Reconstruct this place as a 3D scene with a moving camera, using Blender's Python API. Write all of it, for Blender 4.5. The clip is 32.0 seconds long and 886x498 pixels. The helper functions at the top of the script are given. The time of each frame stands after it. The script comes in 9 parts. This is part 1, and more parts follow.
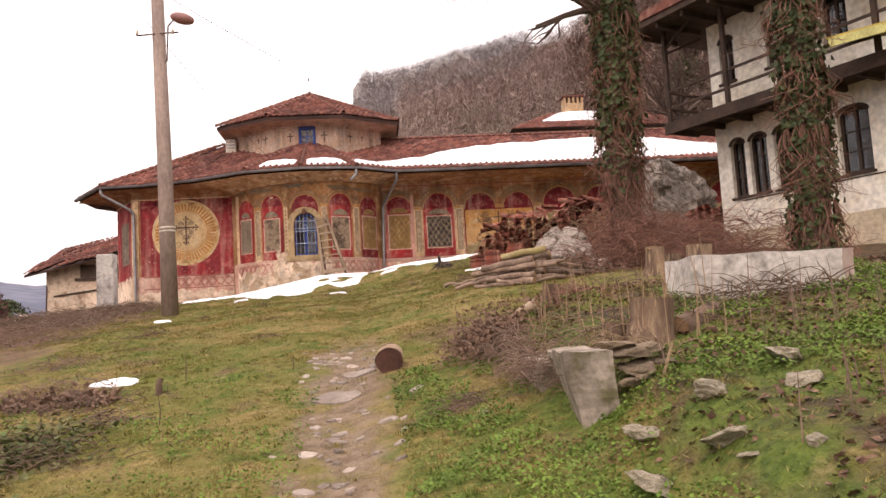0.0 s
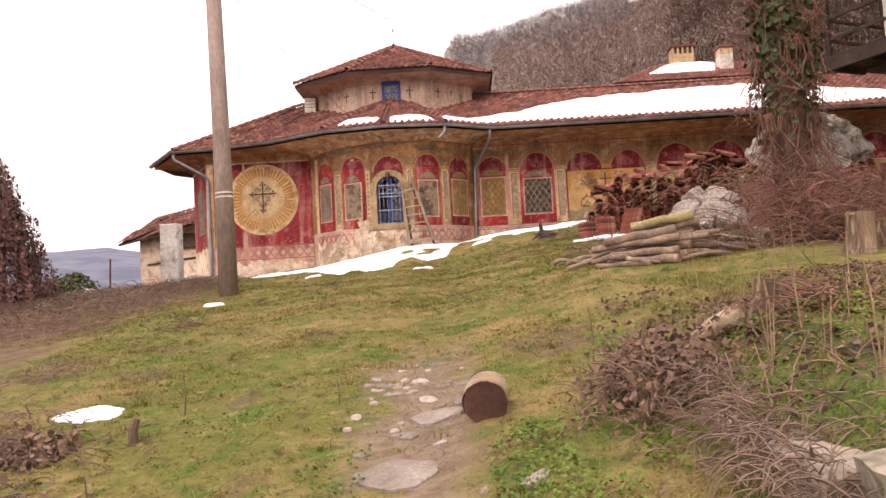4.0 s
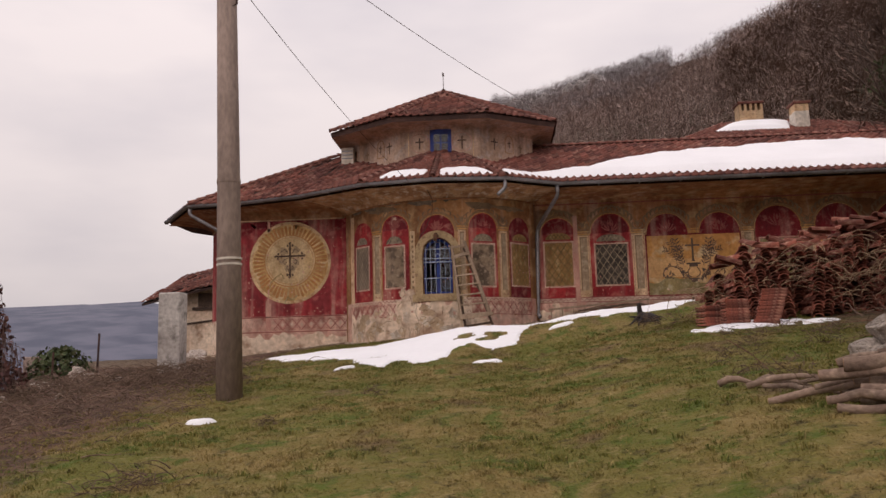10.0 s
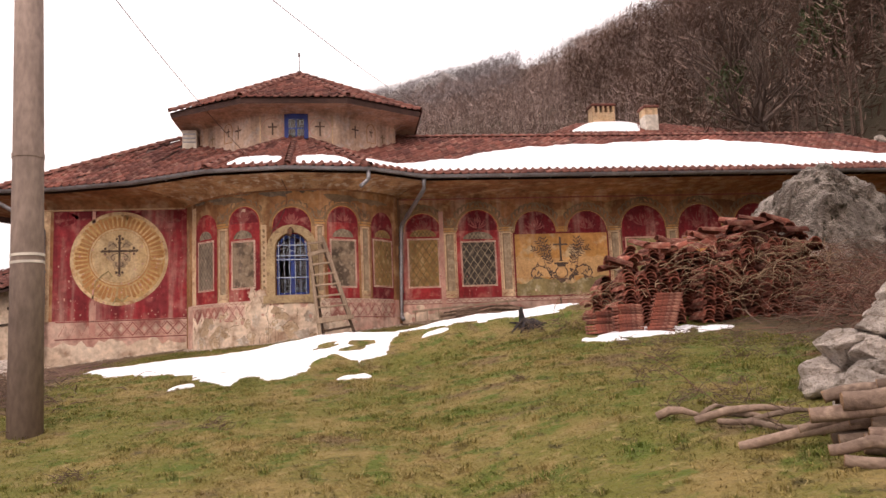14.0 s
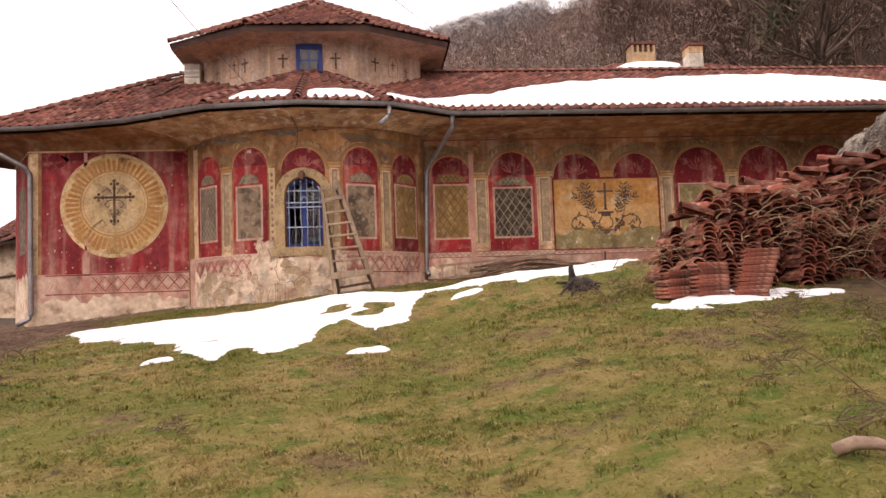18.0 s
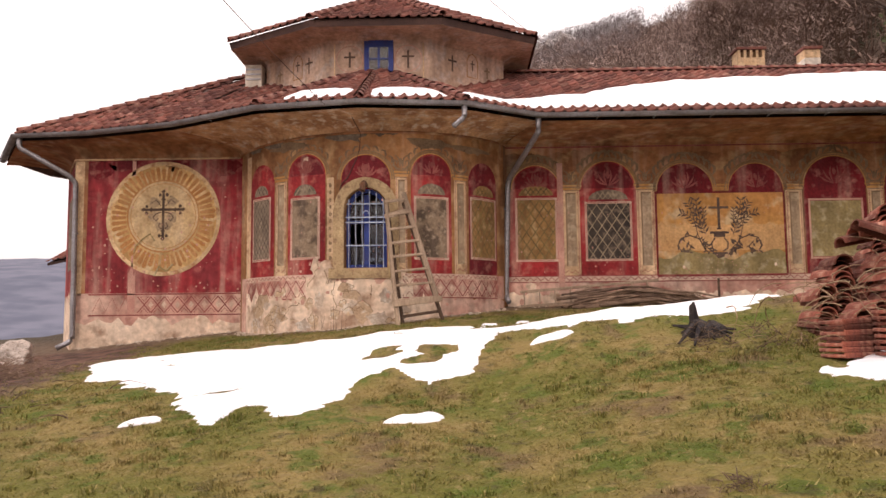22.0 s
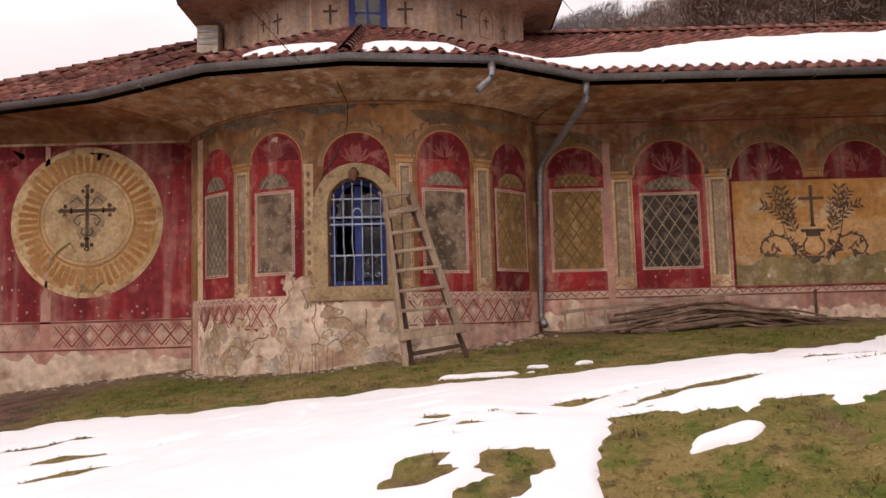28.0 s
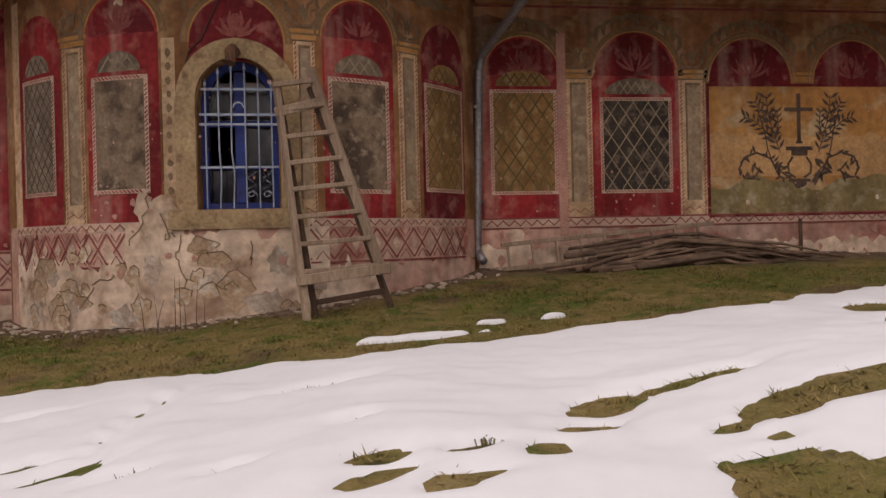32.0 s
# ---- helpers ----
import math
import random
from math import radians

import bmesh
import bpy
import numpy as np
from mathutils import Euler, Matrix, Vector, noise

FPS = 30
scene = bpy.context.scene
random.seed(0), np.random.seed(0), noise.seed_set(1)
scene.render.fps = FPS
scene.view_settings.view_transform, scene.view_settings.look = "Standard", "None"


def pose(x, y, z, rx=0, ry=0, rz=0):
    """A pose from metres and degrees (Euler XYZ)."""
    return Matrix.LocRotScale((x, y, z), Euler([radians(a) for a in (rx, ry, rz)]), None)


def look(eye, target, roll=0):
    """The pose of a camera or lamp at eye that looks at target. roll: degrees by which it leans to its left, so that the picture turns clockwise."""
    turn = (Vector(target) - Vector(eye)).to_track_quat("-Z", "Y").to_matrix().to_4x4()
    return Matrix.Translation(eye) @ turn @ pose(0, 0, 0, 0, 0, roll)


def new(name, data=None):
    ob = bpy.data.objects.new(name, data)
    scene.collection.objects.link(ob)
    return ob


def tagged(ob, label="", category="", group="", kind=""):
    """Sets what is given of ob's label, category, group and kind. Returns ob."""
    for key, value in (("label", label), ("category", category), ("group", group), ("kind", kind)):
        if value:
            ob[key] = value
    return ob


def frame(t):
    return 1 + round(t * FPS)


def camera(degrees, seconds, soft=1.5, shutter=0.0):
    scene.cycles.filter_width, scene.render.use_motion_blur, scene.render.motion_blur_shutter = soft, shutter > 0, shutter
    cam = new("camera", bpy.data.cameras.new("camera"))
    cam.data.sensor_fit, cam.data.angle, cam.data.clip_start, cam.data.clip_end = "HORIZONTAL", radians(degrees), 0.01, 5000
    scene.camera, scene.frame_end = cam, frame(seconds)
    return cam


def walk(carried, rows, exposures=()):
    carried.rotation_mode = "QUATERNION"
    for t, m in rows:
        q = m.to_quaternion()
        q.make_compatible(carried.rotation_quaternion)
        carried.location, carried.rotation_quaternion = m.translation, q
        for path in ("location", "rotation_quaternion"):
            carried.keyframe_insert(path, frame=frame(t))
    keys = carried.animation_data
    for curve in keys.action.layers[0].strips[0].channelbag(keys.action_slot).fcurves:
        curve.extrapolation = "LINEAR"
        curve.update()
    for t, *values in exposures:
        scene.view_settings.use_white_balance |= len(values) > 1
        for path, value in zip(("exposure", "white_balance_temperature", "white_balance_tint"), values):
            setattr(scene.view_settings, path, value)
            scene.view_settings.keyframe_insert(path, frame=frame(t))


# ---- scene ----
cam = camera(58.5, 32.0)
PATH = [
    (0, (1.034, -4.501, 1.413), (1.213, -2.519, 1.614), -3.3),
    (0.5, (1.072, -4.196, 1.422), (1.254, -2.212, 1.598), -3.9),
    (1, (1.136, -3.787, 1.454), (1.285, -1.805, 1.68), -3.8),
    (1.5, (1.099, -3.341, 1.507), (1.184, -1.355, 1.728), -2.5),
    (2, (1.106, -2.973, 1.515), (1.188, -0.979, 1.65), -1.9),
    (2.5, (1.156, -2.585, 1.557), (1.207, -0.587, 1.603), -2.2),
    (3, (1.053, -2.128, 1.599), (1.117, -0.129, 1.631), -2.7),
    (3.5, (1.045, -1.844, 1.661), (1.115, 0.154, 1.705), -3.5),
    (4, (1.085, -1.496, 1.754), (1.027, 0.499, 1.882), -3.0),
    (4.5, (0.979, -1.243, 1.782), (0.881, 0.746, 1.963), -1.9),
    (6.5, (0.691, 0.074, 2.121), (0.655, 2.049, 2.431), -1.0),
    (7, (0.669, 0.496, 2.164), (0.623, 2.481, 2.407), -1.5),
    (7.5, (0.534, 0.7, 2.201), (0.474, 2.697, 2.295), -1.4),
    (8, (0.435, 1.093, 2.306), (0.496, 3.086, 2.466), -2.5),
    (8.5, (0.489, 1.539, 2.432), (0.452, 3.513, 2.749), -2.1),
    (9, (0.418, 1.8, 2.443), (0.288, 3.769, 2.763), -1.2),
    (9.5, (0.323, 2.089, 2.477), (0.178, 4.054, 2.82), -1.8),
    (10, (0.33, 2.447, 2.463), (0.195, 4.422, 2.746), -1.6),
    (10.5, (0.314, 2.812, 2.586), (0.255, 4.807, 2.715), -1.6),
    (11, (0.209, 2.938, 2.617), (0.358, 4.92, 2.84), -1.7),
    (11.5, (0.151, 3.102, 2.637), (0.373, 5.07, 2.918), -2.1),
    (12, (0.21, 3.337, 2.664), (0.458, 5.3, 2.958), -2.5),
    (12.5, (0.197, 3.442, 2.678), (0.469, 5.402, 2.963), -2.1),
    (13, (0.054, 3.643, 2.706), (0.331, 5.604, 2.981), -1.5),
    (13.5, (-0.01, 3.904, 2.709), (0.218, 5.872, 2.983), -2.1),
    (14, (0.037, 4.187, 2.734), (0.28, 6.155, 2.995), -2.4),
    (14.5, (0.054, 4.418, 2.78), (0.27, 6.388, 3.045), -1.9),
    (15, (0.029, 4.762, 2.785), (0.147, 6.741, 3.046), -1.6),
    (15.5, (0.026, 4.944, 2.805), (0.082, 6.926, 3.068), -1.2),
    (17.5, (0.118, 6.072, 2.878), (0.294, 8.052, 3.092), -2.3),
    (18, (0.194, 6.425, 2.948), (0.37, 8.412, 3.087), -2.0),
    (18.5, (0.268, 6.691, 3.013), (0.351, 8.687, 3.091), -1.7),
    (19, (0.33, 7.059, 3.054), (0.379, 9.057, 3.118), -1.3),
    (19.5, (0.414, 7.363, 3.113), (0.434, 9.363, 3.144), -1.2),
    (20, (0.461, 7.689, 3.176), (0.43, 9.688, 3.23), -1.2),
    (20.5, (0.471, 8.054, 3.241), (0.345, 10.05, 3.246), -1.0),
    (21, (0.396, 8.285, 3.248), (0.315, 10.284, 3.235), -1.3),
    (21.5, (0.431, 8.618, 3.252), (0.392, 10.615, 3.345), -1.4),
    (22, (0.507, 8.844, 3.244), (0.464, 10.835, 3.43), -0.6),
    (22.5, (0.47, 9.179, 3.283), (0.507, 11.162, 3.544), -0.1),
    (23, (0.597, 9.556, 3.281), (0.605, 11.537, 3.558), -0.1),
    (23.5, (0.6, 9.825, 3.325), (0.463, 11.803, 3.592), 0.8),
    (24, (0.412, 10.13, 3.32), (0.303, 12.101, 3.639), 0.6),
    (24.5, (0.356, 10.442, 3.337), (0.272, 12.417, 3.639), 0.0),
    (25, (0.295, 10.785, 3.348), (0.21, 12.754, 3.685), -0.3),
    (25.5, (0.193, 11.07, 3.36), (0.084, 13.051, 3.613), -0.4),
    (27.5, (-0.147, 12.426, 3.776), (-0.212, 14.417, 3.946), -1.1),
    (28, (-0.175, 12.715, 3.8), (-0.159, 14.707, 3.977), -1.6),
    (28.5, (-0.146, 13.076, 3.817), (-0.062, 15.062, 4.036), -1.5),
    (29, (-0.21, 13.467, 3.852), (-0.134, 15.461, 3.997), -0.6),
    (29.5, (-0.256, 13.773, 3.854), (-0.184, 15.769, 3.965), -0.6),
    (30, (-0.31, 14.162, 3.845), (-0.263, 16.159, 3.944), -1.0),
    (30.5, (-0.374, 14.476, 3.81), (-0.333, 16.476, 3.829), -0.6),
    (31, (-0.4, 14.855, 3.849), (-0.244, 16.849, 3.872), -1.3),
    (31.5, (-0.37, 15.228, 3.864), (-0.17, 17.218, 3.871), -1.7),
    (32, (-0.346, 15.478, 3.893), (-0.073, 17.46, 3.88), -1.4),
]
EXPOSURE = [(0, 0.58, 7000, 20), (1, 0.60, 7000, 20), (2, 0.64, 7000, 20), (3, 0.88, 7100, 20), (4, 0.75, 7000, 20), (6.9, -0.05, 6900, 20), (8, 0.35, 6900, 20), (9, -0.15, 6700, 16), (10, -0.45, 6800, 20), (11, 0.18, 6900, 20), (13, 0.35, 7000, 21), (15, 0.35, 7000, 21), (18, 0.4, 7100, 21), (19, 0.52, 7100, 21),
            (21, 0.38, 7100, 21), (23, 0.28, 7000, 21), (24, 0.06, 6900, 21), (25, 0.06, 6900, 21), (28, -0.1, 6900, 21), (30, -0.3, 6900, 21), (31, -0.55, 6900, 20), (32, -0.68, 6900, 20)]
walk(cam, [(t, look(eye, target, roll)) for t, eye, target, roll in PATH], EXPOSURE)

# ---- world and sun: overcast winter daylight ----
world = bpy.data.worlds.new("overcast_sky")
scene.world = world
world.use_nodes = True
wn, wl = world.node_tree.nodes, world.node_tree.links
bg = wn["Background"]
sky = wn.new("ShaderNodeTexSky")
sky.sky_type = "NISHITA"
sky.sun_disc = False
sky.sun_elevation = radians(32)
sky.sun_rotation = radians(200)
sky.air_density, sky.dust_density, sky.ozone_density = 1.0, 4.0, 1.0
dim = wn.new("ShaderNodeVectorMath")
dim.operation = "SCALE"
dim.inputs["Scale"].default_value = 0.10
wl.new(sky.outputs[0], dim.inputs[0])
wtc = wn.new("ShaderNodeTexCoord")
wmap = wn.new("ShaderNodeMapping")
wmap.inputs["Scale"].default_value = (1.0, 1.0, 3.0)
wnoise = wn.new("ShaderNodeTexNoise")
wnoise.inputs["Scale"].default_value = 1.7
wnoise.inputs["Detail"].default_value = 5
wramp = wn.new("ShaderNodeValToRGB")
wramp.color_ramp.elements[0].position, wramp.color_ramp.elements[0].color = 0.36, (0.80, 0.79, 0.82, 1)
wramp.color_ramp.elements[1].position, wramp.color_ramp.elements[1].color = 0.60, (1.06, 1.02, 1.0, 1)
wmix = wn.new("ShaderNodeMixRGB")
wmix.inputs[0].default_value = 0.93
wl.new(wtc.outputs["Generated"], wmap.inputs[0])
wl.new(wmap.outputs[0], wnoise.inputs[0])
wl.new(wnoise.outputs[0], wramp.inputs[0])
wl.new(dim.outputs[0], wmix.inputs[1])
wl.new(wramp.outputs[0], wmix.inputs[2])
wsep, wrise, wlift = wn.new("ShaderNodeSeparateXYZ"), wn.new("ShaderNodeMapRange"), wn.new("ShaderNodeVectorMath")
# an overcast sky is brightest overhead
wrise.inputs[3].default_value, wrise.inputs[4].default_value = 0.85, 1.75
wlift.operation = "SCALE"
wl.new(wtc.outputs["Generated"], wsep.inputs[0])
wl.new(wsep.outputs[2], wrise.inputs[0])
wl.new(wmix.outputs[0], wlift.inputs[0])
wl.new(wrise.outputs[0], wlift.inputs["Scale"])
wl.new(wlift.outputs[0], bg.inputs[0])
bg.inputs[1].default_value = 1.0

sun = new("sun", bpy.data.lights.new("sun", "SUN"))
sun.data.energy = 0.6
sun.data.angle = radians(25)
sun.data.color = (1.0, 0.95, 0.88)
sun.matrix_world = look((-10, -20, 25), (0, 10, 3))


# ---- materials ----
def nodes_of(m):
    return m.node_tree.nodes, m.node_tree.links


def mat(name, c1, c2=None, scale=3.0, rough=0.9, bump=0.3, c3=None, detail=6.0, metal=0.0, lo=0.35, hi=0.65, fine=None,
        spec=0.25, rand=0.0, stretch=(1, 1, 1), bump_dist=0.02, stain=0.2, grain=0.2, streak=0.0):
    """A surface of two or three colours mixed by noise at two scales, with fine relief. rand: spread of value between objects."""
    m = bpy.data.materials.new(name)
    m.use_nodes = True
    n, l = nodes_of(m)
    b = n["Principled BSDF"]
    b.inputs["Roughness"].default_value = rough
    b.inputs["Metallic"].default_value = metal
    b.inputs["Specular IOR Level"].default_value = spec
    tc = n.new("ShaderNodeTexCoord")
    mp = n.new("ShaderNodeMapping")
    mp.inputs["Scale"].default_value = stretch
    l.new(tc.outputs["Object"], mp.inputs[0])
    na = n.new("ShaderNodeTexNoise")
    na.inputs["Scale"].default_value, na.inputs["Detail"].default_value = scale, detail
    l.new(mp.outputs[0], na.inputs[0])
    ra = n.new("ShaderNodeMapRange")
    ra.inputs[1].default_value, ra.inputs[2].default_value = lo, hi
    l.new(na.outputs[0], ra.inputs[0])
    c2 = c2 or tuple(v * 0.75 for v in c1)
    mx = n.new("ShaderNodeMixRGB")
    mx.inputs[1].default_value, mx.inputs[2].default_value = (*c1, 1), (*c2, 1)
    l.new(ra.outputs[0], mx.inputs[0])
    out = mx.outputs[0]
    nb = n.new("ShaderNodeTexNoise")
    nb.inputs["Scale"].default_value, nb.inputs["Detail"].default_value = (fine or scale * 9), 4
    l.new(mp.outputs[0], nb.inputs[0])
    if c3:
        rb = n.new("ShaderNodeMapRange")
        rb.inputs[1].default_value, rb.inputs[2].default_value = 0.52, 0.68
        nc = n.new("ShaderNodeTexNoise")
        nc.inputs["Scale"].default_value, nc.inputs["Detail"].default_value = scale * 2.7, 8
        l.new(mp.outputs[0], nc.inputs[0])
        l.new(nc.outputs[0], rb.inputs[0])
        m3 = n.new("ShaderNodeMixRGB")
        m3.inputs[2].default_value = (*c3, 1)
        l.new(rb.outputs[0], m3.inputs[0])
        l.new(out, m3.inputs[1])
        out = m3.outputs[0]
    rf = n.new("ShaderNodeMapRange")
    rf.inputs[1].default_value, rf.inputs[2].default_value, rf.inputs[3].default_value, rf.inputs[4].default_value = 0.3, 0.7, 1 - 1.1 * grain, 1 + 0.9 * grain
    l.new(nb.outputs[0], rf.inputs[0])
    gain = rf.outputs[0]
    if streak:
        # rain-washed runs down a wall: pale lime streaks and darker soot
        sm = n.new("ShaderNodeMapping")
        sm.inputs["Scale"].default_value = (2.6, 2.6, 0.28)
        nk = n.new("ShaderNodeTexNoise")
        nk.inputs["Scale"].default_value, nk.inputs["Detail"].default_value = 1.3, 9
        l.new(tc.outputs["Object"], sm.inputs[0])
        l.new(sm.outputs[0], nk.inputs[0])
        pk, dk, mk, mg = n.new("ShaderNodeMapRange"), n.new("ShaderNodeMapRange"), n.new("ShaderNodeMixRGB"), n.new("ShaderNodeMath")
        pk.inputs[1].default_value, pk.inputs[2].default_value, pk.inputs[4].default_value = 0.54, 0.74, 1.6 * streak
        dk.inputs[1].default_value, dk.inputs[2].default_value, dk.inputs[3].default_value = 0.30, 0.50, 1 - 1.5 * streak
        mk.inputs[2].default_value = (0.56, 0.42, 0.32, 1)
        mg.operation = "MULTIPLY"
        l.new(nk.outputs[0], pk.inputs[0])
        l.new(nk.outputs[0], dk.inputs[0])
        l.new(pk.outputs[0], mk.inputs[0])
        l.new(out, mk.inputs[1])
        out = mk.outputs[0]
        l.new(dk.outputs[0], mg.inputs[0])
        l.new(gain, mg.inputs[1])
        gain = mg.outputs[0]
    if stain:
        ns = n.new("ShaderNodeTexNoise")
        ns.inputs["Scale"].default_value, ns.inputs["Detail"].default_value = scale * 0.37, 7
        rs = n.new("ShaderNodeMapRange")
        rs.inputs[1].default_value, rs.inputs[2].default_value, rs.inputs[3].default_value, rs.inputs[4].default_value = 0.32, 0.68, 1 - stain, 1 + stain
        ms = n.new("ShaderNodeMath")
        ms.operation = "MULTIPLY"
        l.new(mp.outputs[0], ns.inputs[0])
        l.new(ns.outputs[0], rs.inputs[0])
        l.new(rs.outputs[0], ms.inputs[0])
        l.new(gain, ms.inputs[1])
        gain = ms.outputs[0]
    if rand:
        oi = n.new("ShaderNodeObjectInfo")
        rr = n.new("ShaderNodeMapRange")
        rr.inputs[3].default_value, rr.inputs[4].default_value = 1 - rand, 1 + rand
        l.new(oi.outputs["Random"], rr.inputs[0])
        mm = n.new("ShaderNodeMath")
        mm.operation = "MULTIPLY"
        l.new(rr.outputs[0], mm.inputs[0])
        l.new(gain, mm.inputs[1])
        gain = mm.outputs[0]
    vm = n.new("ShaderNodeVectorMath")
    vm.operation = "SCALE"
    l.new(out, vm.inputs[0])
    l.new(gain, vm.inputs["Scale"])
    l.new(vm.outputs[0], b.inputs["Base Color"])
    if bump:
        bp = n.new("ShaderNodeBump")
        bp.inputs["Strength"].default_value, bp.inputs["Distance"].default_value = bump, bump_dist
        ad = n.new("ShaderNodeMath")
        ad.operation = "ADD"
        l.new(na.outputs[0], ad.inputs[0])
        l.new(nb.outputs[0], ad.inputs[1])
        l.new(ad.outputs[0], bp.inputs["Height"])
        l.new(bp.outputs[0], b.inputs["Normal"])
    return m


# ---- small mesh helpers ----
def part(name, bm, material, parent=None, label="", smooth=False):
    """Links a bmesh as one mesh object, under a thing or a part if one is given."""
    me = bpy.data.meshes.new(name)
    bm.normal_update()
    bm.to_mesh(me)
    bm.free()
    if material:
        me.materials.append(material)
    if smooth:
        me.shade_smooth()
    ob = new(name, me)
    if parent:
        ob.parent = parent
        if parent.parent is None:
            ob.matrix_parent_inverse = Matrix.Translation(parent.location).inverted()
    if label:
        tagged(ob, label)
    return ob


def thing(name, at=(0, 0, 0), label="", category="", group="", kind=""):
    ob = new(name)
    ob.location = at
    ob.empty_display_size = 0.2
    return tagged(ob, label, category, group, kind)


def add_box(bm, lo, hi, bevel=0.0, m=None):
    c = [(a + b) / 2 for a, b in zip(lo, hi)]
    s = [abs(b - a) for a, b in zip(lo, hi)]
    r = bmesh.ops.create_cube(bm, size=1.0, matrix=Matrix.Translation(c) @ Matrix.Diagonal((*s, 1)))
    vs = r["verts"]
    if bevel:
        es = list({e for v in vs for e in v.link_edges})
        vs = bmesh.ops.bevel(bm, geom=es, offset=bevel, segments=1, affect="EDGES", profile=0.7)["verts"]
    if m is not None:
        bmesh.ops.transform(bm, matrix=m, verts=vs)
    return vs


def box(lo, hi, bevel=0.0, m=None):
    bm = bmesh.new()
    add_box(bm, lo, hi, bevel, m)
    return bm


def add_tube(bm, pts, r, seg=8, cap=True):
    """A tube along a line of points; r is a radius or one for each point."""
    pts = [Vector(p) for p in pts]
    rs = r if isinstance(r, (list, tuple)) else [r] * len(pts)
    rings, up = [], Vector((0.13, 0.21, 0.97))
    for i, p in enumerate(pts):
        d = (pts[min(i + 1, len(pts) - 1)] - pts[max(i - 1, 0)]).normalized()
        u = d.cross(up if abs(d.dot(up)) < 0.95 else Vector((1, 0, 0))).normalized()
        v = d.cross(u)
        rings.append([bm.verts.new(p + rs[i] * (math.cos(k * math.tau / seg) * u + math.sin(k * math.tau / seg) * v)) for k in range(seg)])
    for a, b in zip(rings, rings[1:]):
        for k in range(seg):
            bm.faces.new((a[k], a[(k + 1) % seg], b[(k + 1) % seg], b[k]))
    if cap:
        bm.faces.new(rings[0][::-1])
        bm.faces.new(rings[-1])


def tube(pts, r, seg=8):
    bm = bmesh.new()
    add_tube(bm, pts, r, seg)
    bmesh.ops.recalc_face_normals(bm, faces=bm.faces)
    return bm


def add_prism(bm, poly, lo, hi):
    """An upright prism over a plan outline from height lo to hi."""
    a = [bm.verts.new((x, y, lo)) for x, y in poly]
    b = [bm.verts.new((x, y, hi)) for x, y in poly]
    n = len(poly)
    for k in range(n):
        bm.faces.new((a[k], a[(k + 1) % n], b[(k + 1) % n], b[k]))
    bm.faces.new(a[::-1])
    bm.faces.new(b)


def smoothstep(a, b, x):
    t = min(1.0, max(0.0, (x - a) / (b - a)))
    return t * t * (3 - 2 * t)


# ---- the ground ----
def ridge_angle(a):
    """Height of the wooded hill in degrees above the eye, by bearing in degrees to the right of ahead."""
    up = 17.4 * smoothstep(-2.4, 0.3, a) + 0.9 * smoothstep(2, 8, a) + 2.0 * smoothstep(8, 22, a) + 7 * smoothstep(22, 45, a)
    return up * (1 - 0.75 * smoothstep(70, 130, a))


def ground_z(x, y):
    z = -0.2 + 0.147 * (y + 4.5) - 0.039 * max(0.0, y - 8.0)
    z = z if y < 27 else -0.2 + 0.147 * 31.5 - 0.039 * 19 + 0.02 * (min(y, 60) - 27)
    if y < -4.5:
        z = -0.2 + 0.06 * (max(y, -40) + 4.5)
    z += 0.06 * smoothstep(14.5, 18, y) * (1 - smoothstep(20.0, 23.0, y))
    # the lawn rises to a low crest before the church and lies nearly level behind it
    z += 0.34 * smoothstep(15.9, 18.2, y) * (1 - smoothstep(17.8, 21.4, y)) * smoothstep(-3.6, 0.2, x)
    if x > 0.8:
        k = 0.25 - 0.05 * smoothstep(2, 9, y) - 0.16 * smoothstep(15.5, 23, y)
        z += k * 2.8 * math.tanh((x - 0.8) / 2.8) + 0.03 * max(0.0, min(x, 30) - 8) + 0.3 * smoothstep(2.1, 2.7, x) * (1 - smoothstep(2.5, 6, y))
    if x < 0:
        z += (0.045 + 0.055 * smoothstep(14, 24, y)) * max(x, -9)
        edge = -8.2 - 5.0 * smoothstep(18, 26, y)
        z -= 9 * smoothstep(edge, edge - 34, x) + 1.3 * smoothstep(edge, edge - 3, x) + 45 * smoothstep(-40, -220, x)
    r = math.hypot(x, y)
    if r < 60:
        z += 0.05 * noise.noise((x * 0.6, y * 0.6, 1.0)) + 0.025 * noise.noise((x * 2.1, y * 2.1, 4.0)) + 0.014 * noise.noise((x * 5.3, y * 5.3, 6.0))
    a = math.degrees(math.atan2(x, y))
    # wooded hill behind and to the right
    if a > -4 and r > 30:
        far = 260 - 150 * smoothstep(5, 32, a)
        near = 62 - 34 * smoothstep(15, 35, a)
        top = math.tan(radians(ridge_angle(a))) * far
        f = (r - near) / (far - near)
        if f > 0:
            rise = min(1.0, f) ** 0.9
            z += top * rise * (1 if f < 1 else 1 + 0.1 * (f - 1)) * (1 + 0.05 * noise.noise((x * 0.02, y * 0.02, 3)))
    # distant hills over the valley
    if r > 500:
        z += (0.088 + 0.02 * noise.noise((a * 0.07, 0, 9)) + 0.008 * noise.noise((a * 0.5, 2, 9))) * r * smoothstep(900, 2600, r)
    return z


